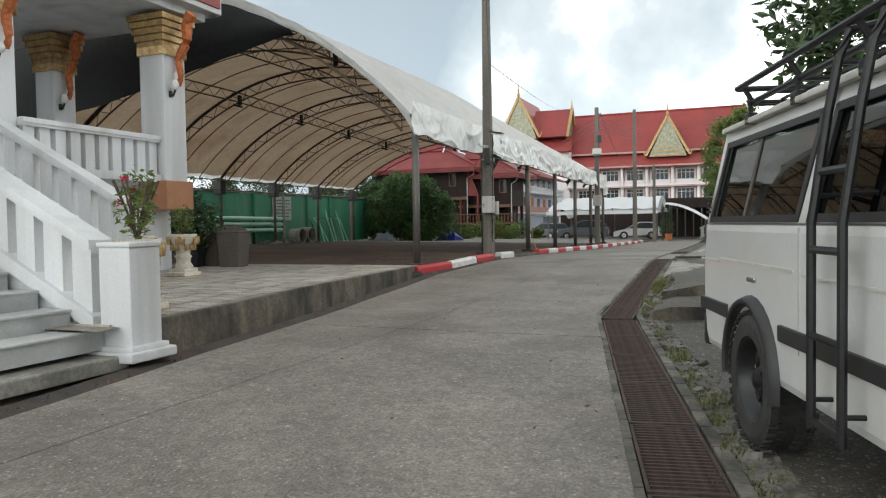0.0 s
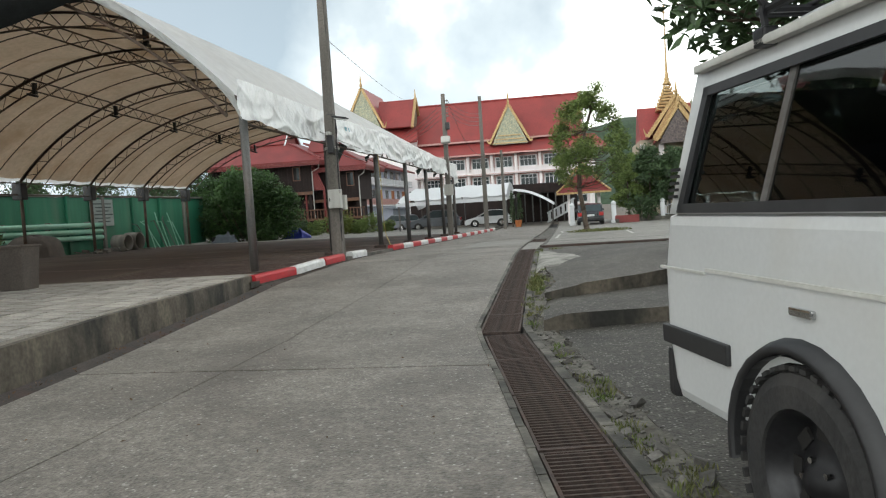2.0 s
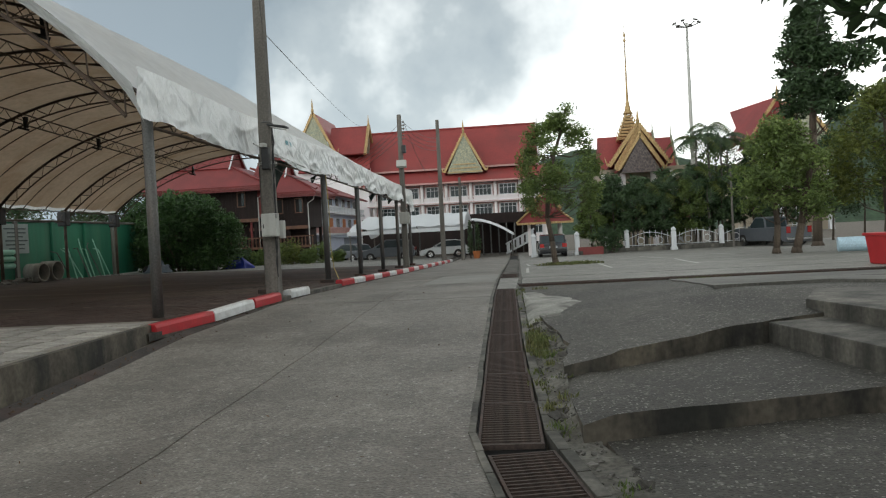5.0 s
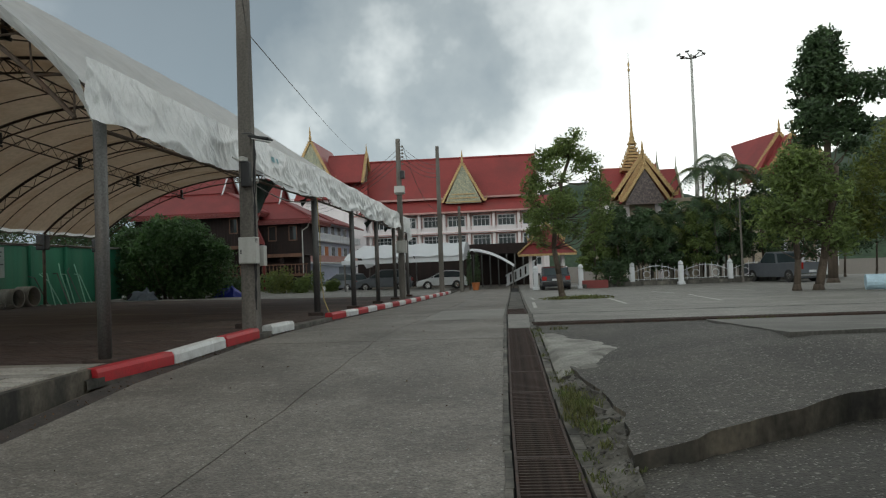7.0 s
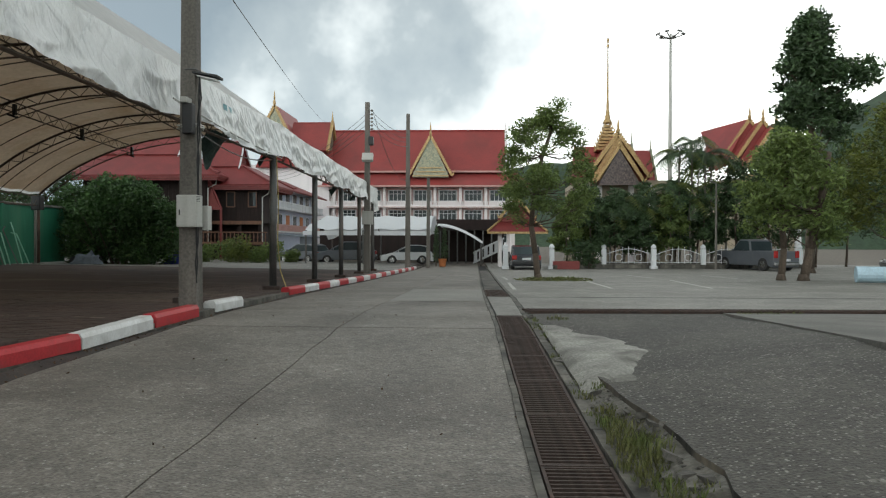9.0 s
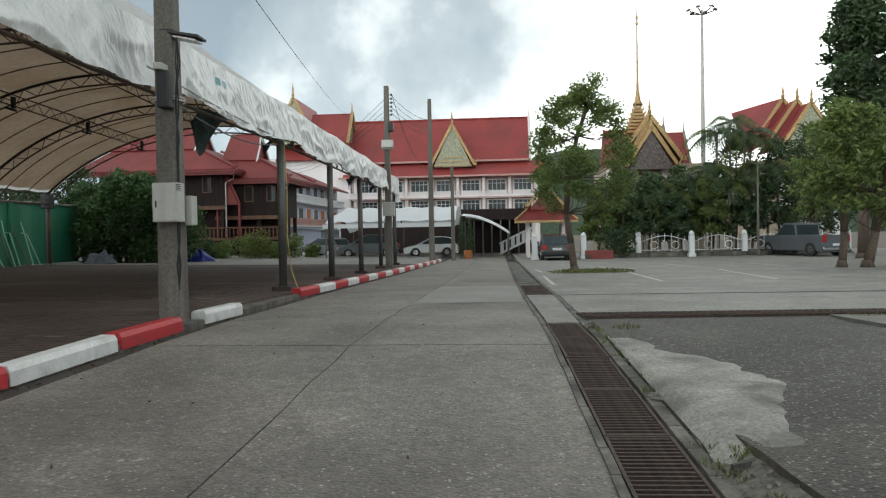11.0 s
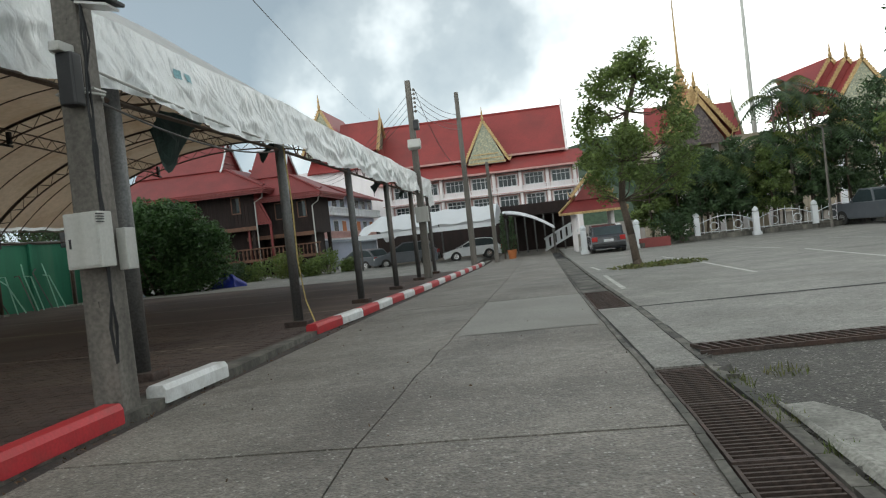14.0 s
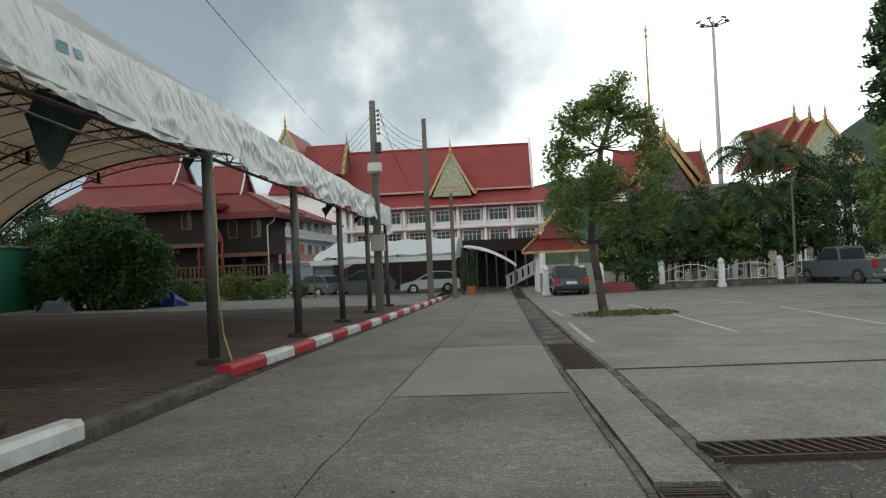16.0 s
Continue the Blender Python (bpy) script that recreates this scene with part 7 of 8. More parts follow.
# ---- cars ----
def car(name, label, loc, rz, L, W2, H, paint, kind="hatch"):
    c = thing(name, label, "pickup truck" if kind == "pickup" else "car", loc, rz, "parked cars")
    h = L / 2
    zb, zl = 0.22, H * 0.60
    if kind == "pickup":
        top = [(-h, zb + 0.25), (-h, zl - 0.05), (-h + 0.05, zl + 0.05), (h - 0.15, zl + 0.05), (h, zl - 0.15), (h, zb)]
        cab = [(-h + 2.0, zl), (-h + 2.1, H - 0.06), (-h + 2.3, H), (h - 2.05, H), (h - 1.3, zl)]
    else:
        top = [(-h, zb + 0.1), (-h + 0.02, zl - 0.05), (-h + 0.2, zl + 0.04), (h - 1.0, zl + 0.02), (h - 0.15, zl - 0.18), (h, zb + 0.25), (h - 0.05, zb)]
        cab = [(-h + 0.12, zl), (-h + 0.55, H - 0.08), (-h + 1.0, H), (h - 2.1, H), (h - 0.95, zl)]
    wh = (-h + 0.85, h - 0.85)
    r = 0.33 if kind != "pickup" else 0.38
    poly = top[:] + [(h - 0.1, zb)]
    for u in (wh[1], wh[0]):
        poly += [(u + (r + 0.05) * math.cos(a), max(zb, 0.3) + (r + 0.05) * math.sin(a)) for a in [math.pi * i / 8 for i in range(9)]]
    poly += [(-h + 0.05, zb)]
    out = []
    for p in poly:
        if not out or (abs(out[-1][0] - p[0]) + abs(out[-1][1] - p[1])) > 0.02:
            out.append(p)
    bm = bmesh.new()
    add_prism(bm, out, -W2 / 2, W2 / 2, "x", 0.06)
    part("car_body", bm, M[paint], c)
    bm = bmesh.new()
    add_prism(bm, cab, -W2 / 2 + 0.10, W2 / 2 - 0.10, "x", 0.05)
    part("cabin", bm, M[paint], c)
    k = len(cab)
    cx = sum(p[0] for p in cab) / k
    for s in (-1, 1):
        bm = bmesh.new()
        w0 = [(cx + (p[0] - cx) * 0.9, zl + 0.05 + (p[1] - zl) * 0.82) for p in cab]
        add_prism(bm, w0, s * (W2 / 2 - 0.098), s * (W2 / 2 - 0.085), "x")
        part("side_glass", bm, M["farpane"], c)
    for (p, q), nm in (((cab[0], cab[1]), "rear_glass"), ((cab[-1], cab[-2]), "front_glass")):
        bm = bmesh.new()
        d = Vector((0, q[0] - p[0], q[1] - p[1]))
        nn = Vector((0, -d.z, d.y)).normalized() * (0.012 if nm == "rear_glass" else -0.012)
        a = Vector((0, p[0], p[1])) + d * 0.1 + nn
        b = Vector((0, p[0], p[1])) + d * 0.9 + nn
        ww_ = W2 / 2 - 0.2
        add_quad(bm, a + Vector((-ww_, 0, 0)), a + Vector((ww_, 0, 0)), b + Vector((ww_, 0, 0)), b + Vector((-ww_, 0, 0)))
        part(nm, bm, M["farpane"], c)
    for u in wh:
        for s in (-1, 1):
            bm = bmesh.new()
            add_tube(bm, (s * (W2 / 2 - 0.2), u, r), (s * (W2 / 2 + 0.01), u, r), r, n=18)
            w_ = part("wheel", bm, M["rubber"], c)
            bm = bmesh.new()
            add_tube(bm, (s * (W2 / 2 - 0.05), u, r), (s * (W2 / 2 + 0.02), u, r), r * 0.62, r * 0.55, 14)
            part("rim", bm, M["chrome"], w_)
    for s in (-1, 1):
        bm = bmesh.new()
        add_box(bm, (s * (W2 / 2 - 0.17), -h - 0.005, zl - 0.14), (0.28, 0.06, 0.24 if kind != "pickup" else 0.4), bevel=0.02)
        part("taillight", bm, M["taillight"], c)
        bm = bmesh.new()
        add_box(bm, (s * (W2 / 2 - 0.25), h - 0.08, zl - 0.3), (0.36, 0.1, 0.16), bevel=0.03)
        part("headlight", bm, M["lamp_glass"], c)
        bm = bmesh.new()
        add_box(bm, (s * (W2 / 2 + 0.06), cab[-1][0] - 0.35, zl + 0.1), (0.18, 0.08, 0.14), bevel=0.03)
        part("mirror", bm, M[paint], c)
    bm = bmesh.new()
    add_box(bm, (0, -h - 0.01, zb + 0.2), (W2 - 0.1, 0.12, 0.2), bevel=0.04)
    part("rear_bumper", bm, M["black" if kind != "pickup" else "chrome"], c)
    bm = bmesh.new()
    add_box(bm, (0, -h - 0.04, zb + 0.42), (0.5, 0.02, 0.13))
    part("number_plate", bm, M["white"], c)
    return c


car("white_hatchback", "white hatchback parked side-on under the marquee", (-7.5, 61.2, -0.2), 100, 3.9, 1.7, 1.42, "white_car")
car("grey_suv", "grey sport utility car parked under the marquee", (-12.0, 61.5, -0.2), 95, 4.4, 1.8, 1.65, "grey_car")
car("dark_car", "dark grey car parked deep under the marquee", (-15.6, 63.0, -0.2), 60, 4.2, 1.75, 1.45, "grey_car")
car("black_sedan", "black sedan parked tail-on by the gate", (0.65, 52.8, -0.2), 0, 4.4, 1.75, 1.45, "black_car")
car("pickup_truck", "grey pickup truck parked tail-on by the fence", (14.7, 53.0, -0.2), 20, 5.0, 1.85, 1.85, "grey_car", "pickup")
car("small_dark_car", "dark blue car parked beyond the trees", (24.0, 52.0, -0.2), 80, 4.2, 1.7, 1.4, "black_car")

# ---- kiosk ----
ks = thing("gate_pavilion", "small pavilion with red roof and gilded gable", "pavilion", (0.35, 57.0, 0.15))
for sx in (-1, 1):
    for sy in (-1, 1):
        bm = bmesh.new()
        add_box(bm, (sx * 1.1, sy * 1.1, 0.93), (0.2, 0.2, 2.56))
        part("post", bm, M["whitefar"], ks)
for s in (-1, 1):
    p = [(-1.9, s * 1.9, 1.95), (1.9, s * 1.9, 1.95), (0.9, s * 0.7, 2.85), (-0.9, s * 0.7, 2.85)]
    roof_plane(ks, *(p if s < 0 else p[::-1]), t=0.1, material="roofred")
    q = [(s * 1.9, -1.9, 1.95), (s * 1.9, 1.9, 1.95), (s * 0.9, 0.7, 2.85), (s * 0.9, -0.7, 2.85)]
    roof_plane(ks, *(q if s > 0 else q[::-1]), t=0.1, material="roofred")
thai_gable(ks, 0, -1.0, 2.65, 1.15, 1.35, "maroon", 2.0)
bm = bmesh.new()
add_box(bm, (0, -1.92, 1.9), (3.9, 0.1, 0.14))
for s in (-1, 1):
    add_tube(bm, (s * 1.95, -1.95, 2.0), (s * 0.9, -0.75, 2.92), 0.07, n=5)
part("eave_board", bm, M["gold"], ks)

# ---- fence with gate posts ----
for x, y in ((-0.55, 51.6), (2.25, 52.0), (5.7, 54.0), (8.65, 53.4), (11.9, 54.2), (15.2, 55.0), (18.6, 56.0)):
    fp = thing("fence_post", "white painted fence post with rounded cap", "fence post", (x, y, -0.2), group="white fence posts")
    bm = bmesh.new()
    add_box(bm, (0, 0, 0.62), (0.3, 0.3, 1.25), bevel=0.03)
    part("post_shaft", bm, M["white"], fp)
    bm = bmesh.new()
    add_box(bm, (0, 0, 0.1), (0.42, 0.42, 0.2), bevel=0.03)
    add_lathe(bm, [(0.1, 1.25), (0.17, 1.3), (0.16, 1.4), (0.08, 1.5), (0.01, 1.54)], n=10)
    part("post_cap", bm, M["white"], fp)
for (x0, y0), (x1, y1) in (((5.7, 54.0), (8.65, 53.4)), ((8.65, 53.4), (11.9, 54.2)), ((11.9, 54.2), (15.2, 55.0)), ((15.2, 55.0), (18.6, 56.0))):
    fe = thing("iron_fence", "white wrought iron fence panel with scrolls", "fence", group="iron fence panels")
    for i in range(7):
        t = (i + 1) / 8
        x, y = x0 + (x1 - x0) * t, y0 + (y1 - y0) * t
        hh = 0.85 + 0.35 * math.sin(math.pi * t)
        bm = bmesh.new()
        add_tube(bm, (x, y, 0.12), (x, y, hh), 0.014, n=5)
        part("upright", bm, M["white"], fe)
    bm = bmesh.new()
    pts = [(x0 + (x1 - x0) * i / 14, y0 + (y1 - y0) * i / 14, 0.62 + 0.42 * math.sin(math.pi * i / 14)) for i in range(15)]
    add_path(bm, pts, 0.022, 6)
    add_tube(bm, (x0, y0, 0.2), (x1, y1, 0.2), 0.02, n=6)
    part("top_rail", bm, M["white"], fe)
    for q in (0.3, 0.7):
        bm = bmesh.new()
        cx, cy = x0 + (x1 - x0) * q, y0 + (y1 - y0) * q
        add_path(bm, [(cx + 0.22 * math.cos(a * 0.55), cy - 0.04, 0.5 + 0.22 * math.sin(a * 0.55)) for a in range(12)], 0.022, 5)
        part("scroll", bm, M["white"], fe)
bm = bmesh.new()
for (x0, y0), (x1, y1) in (((2.25, 52.0), (5.7, 54.0)), ((5.7, 54.0), (11.9, 54.2)), ((11.9, 54.2), (18.6, 56.0))):
    for k in range(2):
        d = Vector((x1 - x0, y1 - y0, 0))
        m = Vector(((x0 + x1) / 2, (y0 + y1) / 2 + 0.25 - 0.35 * k, -0.06 + 0.14 * (1 - k)))
        add_box(bm, m, (d.length, 0.5, 0.24), rz=math.degrees(math.atan2(d.y, d.x)))
structure("fence_plinth", bm, M["concwall"], "dark stained low stepped wall under the fence", "low wall")
lb = thing("low_red_wall", "low red painted wall beside the gate", "wall", (3.1, 51.9, -0.2))
bm = bmesh.new()
add_box(bm, (0, 0, 0.25), (1.6, 0.2, 0.5), bevel=0.02)
part("wall_body", bm, M["maroon"], lb)
ra = thing("white_stair_rail", "white balustrade of a small stair by the pavilion", "railing")
balustrade(ra, (-2.6, 62.0, -0.2), (-0.3, 62.0, 0.9), 6, 0.9)

# ---- spired shrine hall behind the trees ----
sv = thing("spired_shrine", "temple shrine with gilded spire and tiered red roofs", "temple", (7.6, 63.0, -0.2))
bm = bmesh.new()
add_box(bm, (1.5, 5.0, 3.2), (7.5, 8.0, 6.4))
part("wall", bm, M["beige"], sv)
for x in (-2.1, -0.6, 1.8, 3.3, 5.0):
    bm = bmesh.new()
    add_box(bm, (x, 0.9, 3.0), (0.4, 0.4, 6.0), bevel=0.03)
    part("pilaster", bm, M["whitefar"], sv)
for x in (-1.35, 2.55, 4.15):
    bm = bmesh.new()
    add_box(bm, (x, 0.97, 3.3), (0.8, 0.08, 2.4))
    wd = part("window", bm, M["gold"], sv, "gilded window frame")
    bm = bmesh.new()
    add_box(bm, (x, 0.92, 3.2), (0.56, 0.06, 2.0))
    part("pane", bm, M["maroon"], wd)
M["darkmosaic"] = mat("dark_gable_mosaic", (0.17, 0.13, 0.11), (0.045, 0.03, 0.035), scale=5, rough=0.4, bump=0.7, bscale=12, fine=0.5)
thai_gable(sv, 0.6, 0.0, 6.3, 2.3, 3.6, "gold", 5.0)
thai_gable(sv, 0.6, -0.7, 5.9, 1.75, 2.9, "darkmosaic", 2.0)
for s, x, z in ((1, 2.3, 8.9), (1, 3.8, 8.4)):
    bm = bmesh.new()
    add_prism(bm, [(1.0, z - 2.6), (6.0, z - 2.6), (3.5, z + 0.6)], x - 1.5, x, "x")
    rf = part("side_roof", bm, M["rooftile"], sv)
    bm = bmesh.new()
    add_tube(bm, (x + 0.05, 0.9, z - 2.7), (x + 0.05, 3.5, z + 0.7), 0.1, n=5)
    add_tube(bm, (x + 0.05, 3.5, z + 0.6), (x + 0.05, 3.4, z + 1.7), 0.07, 0.01, 5)
    part("bargeboard", bm, M["palegold"], rf)
bm = bmesh.new()
add_prism(bm, [(1.0, 6.2), (6.0, 6.2), (3.5, 9.3)], -2.2, 0.3, "x")
part("side_roof", bm, M["rooftile"], sv)
bm = bmesh.new()
for k in range(8):
    w = 2.0 - 0.22 * k
    add_box(bm, (0.3, 2.6, 8.9 + 0.27 * k), (w, w, 0.2), bevel=0.04)
    for a in range(4):
        add_box(bm, (0.3 + (w / 2) * (1 if a % 2 else -1), 2.6 + (w / 2) * (1 if a // 2 else -1), 9.08 + 0.27 * k), (0.14, 0.16, 0.3), taper=0.2)
part("tiered_base", bm, M["gold"], sv, "gilded tiered spire base")
bm = bmesh.new()
add_lathe(bm, [(0.42, 11.0), (0.3, 11.2), (0.2, 11.4), (0.24, 11.5), (0.15, 11.7), (0.17, 11.85), (0.10, 12.1), (0.11, 12.3), (0.08, 12.9), (0.035, 16.9), (0.12, 17.05), (0.03, 17.25), (0.10, 17.5), (0.025, 17.75), (0.005, 18.5)], (0.3, 2.6, 0), 12)
part("spire", bm, M["gold"], sv, "slender gilded spire", True)
balustrade(sv, (1.6, -1.5, 1.6), (3.4, -1.5, 0.3), 5, 0.8)

# ordination hall further back
uh = thing("ordination_hall", "ordination hall with triple red roofs and gilded gables", "temple")
for k, (x, y, z, hw) in enumerate(((34.0, 107.5, 18.4, 3.6), (34.8, 105.0, 17.8, 3.6), (35.5, 102.5, 17.0, 3.6))):
    thai_gable(uh, x, y, z - 6.0, hw, 6.0, "palegold" if k == 2 else "rooftile", 14 - 3 * k)
roof_plane(uh, (29.4, 107.0, 11.2), (30.6, 106.8, 12.0), (34.0, 107.4, 18.2), (31.0, 119.0, 18.2))
bm = bmesh.new()
add_box(bm, (34.5, 112, 4.9), (9.0, 15, 10.0))
part("wall", bm, M["beige"], uh)
for x in (32.4, 34.6, 36.8, 38.6):
    bm = bmesh.new()
    add_box(bm, (x, 103.0, 4.8), (0.6, 0.6, 9.8))
    part("column", bm, M["white"], uh)
bm = bmesh.new()
add_box(bm, (35.6, 102.9, 9.9), (8.0, 0.7, 0.9))
part("cornice", bm, M["gold"], uh)

# ---- tall light mast ----
lm = thing("light_mast", "tall grey light mast with ring of floodlights", "light mast", (14.6, 72.8, -0.2))
bm = bmesh.new()
add_tube(bm, (0, 0, 0), (0, 0, 20.0), 0.26, 0.10, 12)
part("mast", bm, M["box"], lm, "", True)
for k in range(6):
    a = k * math.pi / 3
    bm = bmesh.new()
    add_tube(bm, (0, 0, 19.6), (1.0 * math.cos(a), 1.0 * math.sin(a), 19.9), 0.05, n=5)
    add_box(bm, (1.1 * math.cos(a), 1.1 * math.sin(a), 20.02), (0.34, 0.3, 0.14), rz=math.degrees(a), ry=25, bevel=0.03)
    part("floodlight", bm, M["steel"], lm)


# ---- trees ----
def tree(name, label, loc, trunk, blobs, n, leaf, material, seed, group="trees", r0=0.13):
    """trunk: points of the stem; blobs: (x, y, z, rx, ry, rz) leaf clumps, each on a limb of its own."""
    t = thing(name, label, "tree", loc, 0, group)
    rnd = random.Random(seed)
    bm = bmesh.new()
    k = len(trunk)
    for i in range(k - 1):
        add_tube(bm, trunk[i], trunk[i + 1], r0 * (1 - 0.6 * i / k), r0 * (1 - 0.6 * (i + 1) / k), 9)
    add_tube(bm, (trunk[0][0], trunk[0][1], -0.05), (trunk[0][0], trunk[0][1], 0.25), r0 * 1.5, r0, 9)
    part("trunk", bm, M["bark"], t, "", True)
    for b in blobs:
        c = Vector(b[:3])
        s = min((Vector(p) for p in trunk[1:]), key=lambda p: (p - c).length + max(0, p.z - c.z) * 3)
        m = s.lerp(c, 0.5) + Vector((rnd.uniform(-0.1, 0.1), rnd.uniform(-0.1, 0.1), -0.12 * (c - s).length))
        bm = bmesh.new()
        add_path(bm, [s, m, c], r0 * 0.2, 5, r0 * 0.05)
        for _ in range(3):
            e = c + Vector((rnd.uniform(-1, 1) * b[3], rnd.uniform(-1, 1) * b[4], rnd.uniform(-0.4, 0.9) * b[5])) * 0.8
            add_tube(bm, m.lerp(c, 0.6), e, r0 * 0.1, r0 * 0.03, 4)
        part("limb", bm, M["bark"], t)
    bm = bmesh.new()
    vol = sum(b[3] * b[4] * b[5] for b in blobs)
    for b in blobs:
        leaf_cloud(bm, rnd, b[:3], b[3:], max(20, int(n * b[3] * b[4] * b[5] / vol)), leaf, 0.45)
    part("crown", bm, M[material], t)
    return t


def crown(seed, z0, z1, rad, k, sx=1.0, top=0.55, lump=(0.3, 0.5), spread=0.7):
    """k leaf clumps that fill an uneven crown."""
    rnd = random.Random(seed)
    out = []
    for i in range(k):
        f = (i + 0.5) / k
        z = z0 + (z1 - z0) * f
        w = rad * (math.sin(math.pi * min(1, 0.18 + 0.82 * f) ** 0.9) ** 0.7) * (1 if f < top else 1 - 0.5 * (f - top) / (1 - top))
        a = i * 2.4 + rnd.uniform(-0.4, 0.4)
        q = rad * rnd.uniform(*lump)
        out.append((sx * w * spread * math.cos(a), w * spread * math.sin(a), z + rnd.uniform(-0.2, 0.2), q, q, q * rnd.uniform(0.55, 0.85)))
    return out


def canopy(seed):
    """Unseen overhanging mango clumps, added to shade the apron and the parked van."""
    rnd = random.Random(seed)
    out = []
    for i in range(9):
        for k in range(4):
            x = -2.6 + 2.3 * k + rnd.uniform(-0.6, 0.6)
            y = 2.4 - 1.75 * i + rnd.uniform(-0.6, 0.6)
            out.append((x, y, 4.6 + 0.5 * k + rnd.uniform(-0.5, 0.9), 1.35, 1.3, 0.8))
    return out


tree("young_tree", "slender young street tree with airy bright green crown", (0.05, 34.7, 0.0), [(0, 0, 0), (-0.1, 0, 1.0), (-0.25, 0, 2.0), (-0.15, 0, 3.2), (0.15, 0, 4.6), (0.5, 0, 5.6)],
     [(q[0] + 0.3, *q[1:]) for q in crown(3, 2.3, 6.2, 1.65, 64, top=0.8, lump=(0.2, 0.34), spread=0.9)] + [(-1.0, 0, 4.5, 0.5, 0.5, 0.4), (0.75, 0, 6.4, 0.45, 0.45, 0.35), (-0.9, 0.2, 3.4, 0.5, 0.5, 0.4)], 17000, 0.068, "leaf_a", 5, r0=0.125)
tree("lot_tree", "leafy young tree in the parking lot", (9.3, 36.0, 0.0), [(0, 0, 0), (0.1, 0, 1.2), (0, 0, 2.6), (0.2, 0, 4.0), (0.1, 0, 5.0)], crown(7, 2.0, 5.6, 1.7, 22), 5200, 0.11, "leaf_a", 6, r0=0.14)
tree("lot_tree", "leafy young tree in the parking lot", (10.0, 35.7, 0.0), [(0, 0, 0), (0.25, 0, 1.2), (0.5, 0, 2.6), (0.8, 0, 4.0), (0.9, 0, 4.8)], crown(8, 1.9, 5.2, 1.7, 20), 5200, 0.11, "leaf_a", 9, r0=0.17)
tree("lot_tree", "leafy yellow-green tree in the parking lot", (14.2, 37.0, 0.0), [(0, 0, 0), (0.1, 0, 1.4), (0, 0, 2.8), (0.2, 0, 4.4), (0.1, 0, 5.4)], crown(17, 2.2, 6.8, 2.5, 26), 7600, 0.12, "leaf_y", 16, r0=0.18)
tree("tall_tree", "tall dark tree standing above the others", (15.2, 47.0, -0.15), [(0, 0, 0), (0.1, 0, 3), (0, 0, 6), (0.1, 0, 9), (0, 0, 12)], crown(21, 7.2, 13.2, 2.1, 22) + [(2.6, 0, 10.5, 1.2, 1.0, 1.0), (1.9, 0, 8.4, 1.0, 1.0, 0.7), (0, 0, 8.6, 1.5, 1.4, 1.2), (0.2, 0, 10.8, 1.6, 1.5, 1.3), (0, 0, 12.4, 1.3, 1.2, 1.0)], 15000, 0.16, "leaf_d", 22, r0=0.26)
tree("mango_tree", "big dark mango tree overhanging the steps", (6.0, 10.3, 0.45), [(0, 0, 0), (-0.2, 0, 1.2), (-1.0, 0, 2.2), (-1.8, -0.1, 2.9), (-2.6, -0.2, 3.5)],
     [(-5.0, -0.6, 2.95, 0.6, 0.7, 0.45), (-4.5, -0.2, 2.65, 0.6, 0.7, 0.4), (-4.9, 0.2, 3.6, 0.8, 0.8, 0.6), (-4.0, -0.4, 3.1, 0.9, 0.9, 0.6), (-3.6, 0.2, 2.35, 0.7, 0.7, 0.5), (-4.4, -0.7, 3.4, 0.8, 0.7, 0.5), (-3.2, -0.3, 4.2, 1.1, 1.1, 0.8), (-2.6, 0.3, 3.3, 1.0, 1.0, 0.8), (-4.2, 0.4, 4.7, 1.0, 1.0, 0.7), (-1.6, 0.2, 4.4, 1.4, 1.3, 1.0), (-2.6, -0.2, 5.2, 1.4, 1.3, 0.9), (-0.4, 0.2, 4.6, 1.5, 1.4, 1.1)] + canopy(64),
     62000, 0.105, "leaf_d", 31, r0=0.24)
rnd = random.Random(77)
spots = [(4.2, 56.5, 4.0), (5.6, 58.0, 4.5), (7.4, 57.0, 4.3), (9.2, 58.5, 4.6), (11.0, 57.5, 4.8), (13.2, 60.0, 6.4), (15.4, 58.5, 6.0), (18.0, 60.0, 7.0), (20.5, 58.0, 6.4), (23.5, 60.0, 7.5), (3.4, 54.6, 3.2), (26.5, 57.0, 8.0), (29.5, 52.0, 7.5), (21.5, 49.0, 6.2), (25.0, 45.0, 7.5), (18.5, 42.5, 6.0), (30.0, 44.0, 8.5), (36.0, 60.0, 9), (6.6, 55.6, 4.2), (8.2, 55.4, 3.6), (10.2, 55.6, 4.0), (14.6, 56.4, 4.6), (17.2, 57.6, 5.2), (12.4, 55.9, 3.4), (5.0, 55.2, 4.4)]
for i, (x, y, h) in enumerate(spots):
    tree("garden_tree", "dense dark green garden tree behind the fence", (x, y, -0.2), [(0, 0, 0), (0.1, 0, h * 0.3), (0, 0, h * 0.65), (0.1, 0, h * 1.0)], crown(100 + i, h * 0.30, h * 1.18, h * 0.34, 18), 3800, 0.13, "leaf_d" if i % 5 else "leaf_a", 200 + i, "garden trees", 0.075)


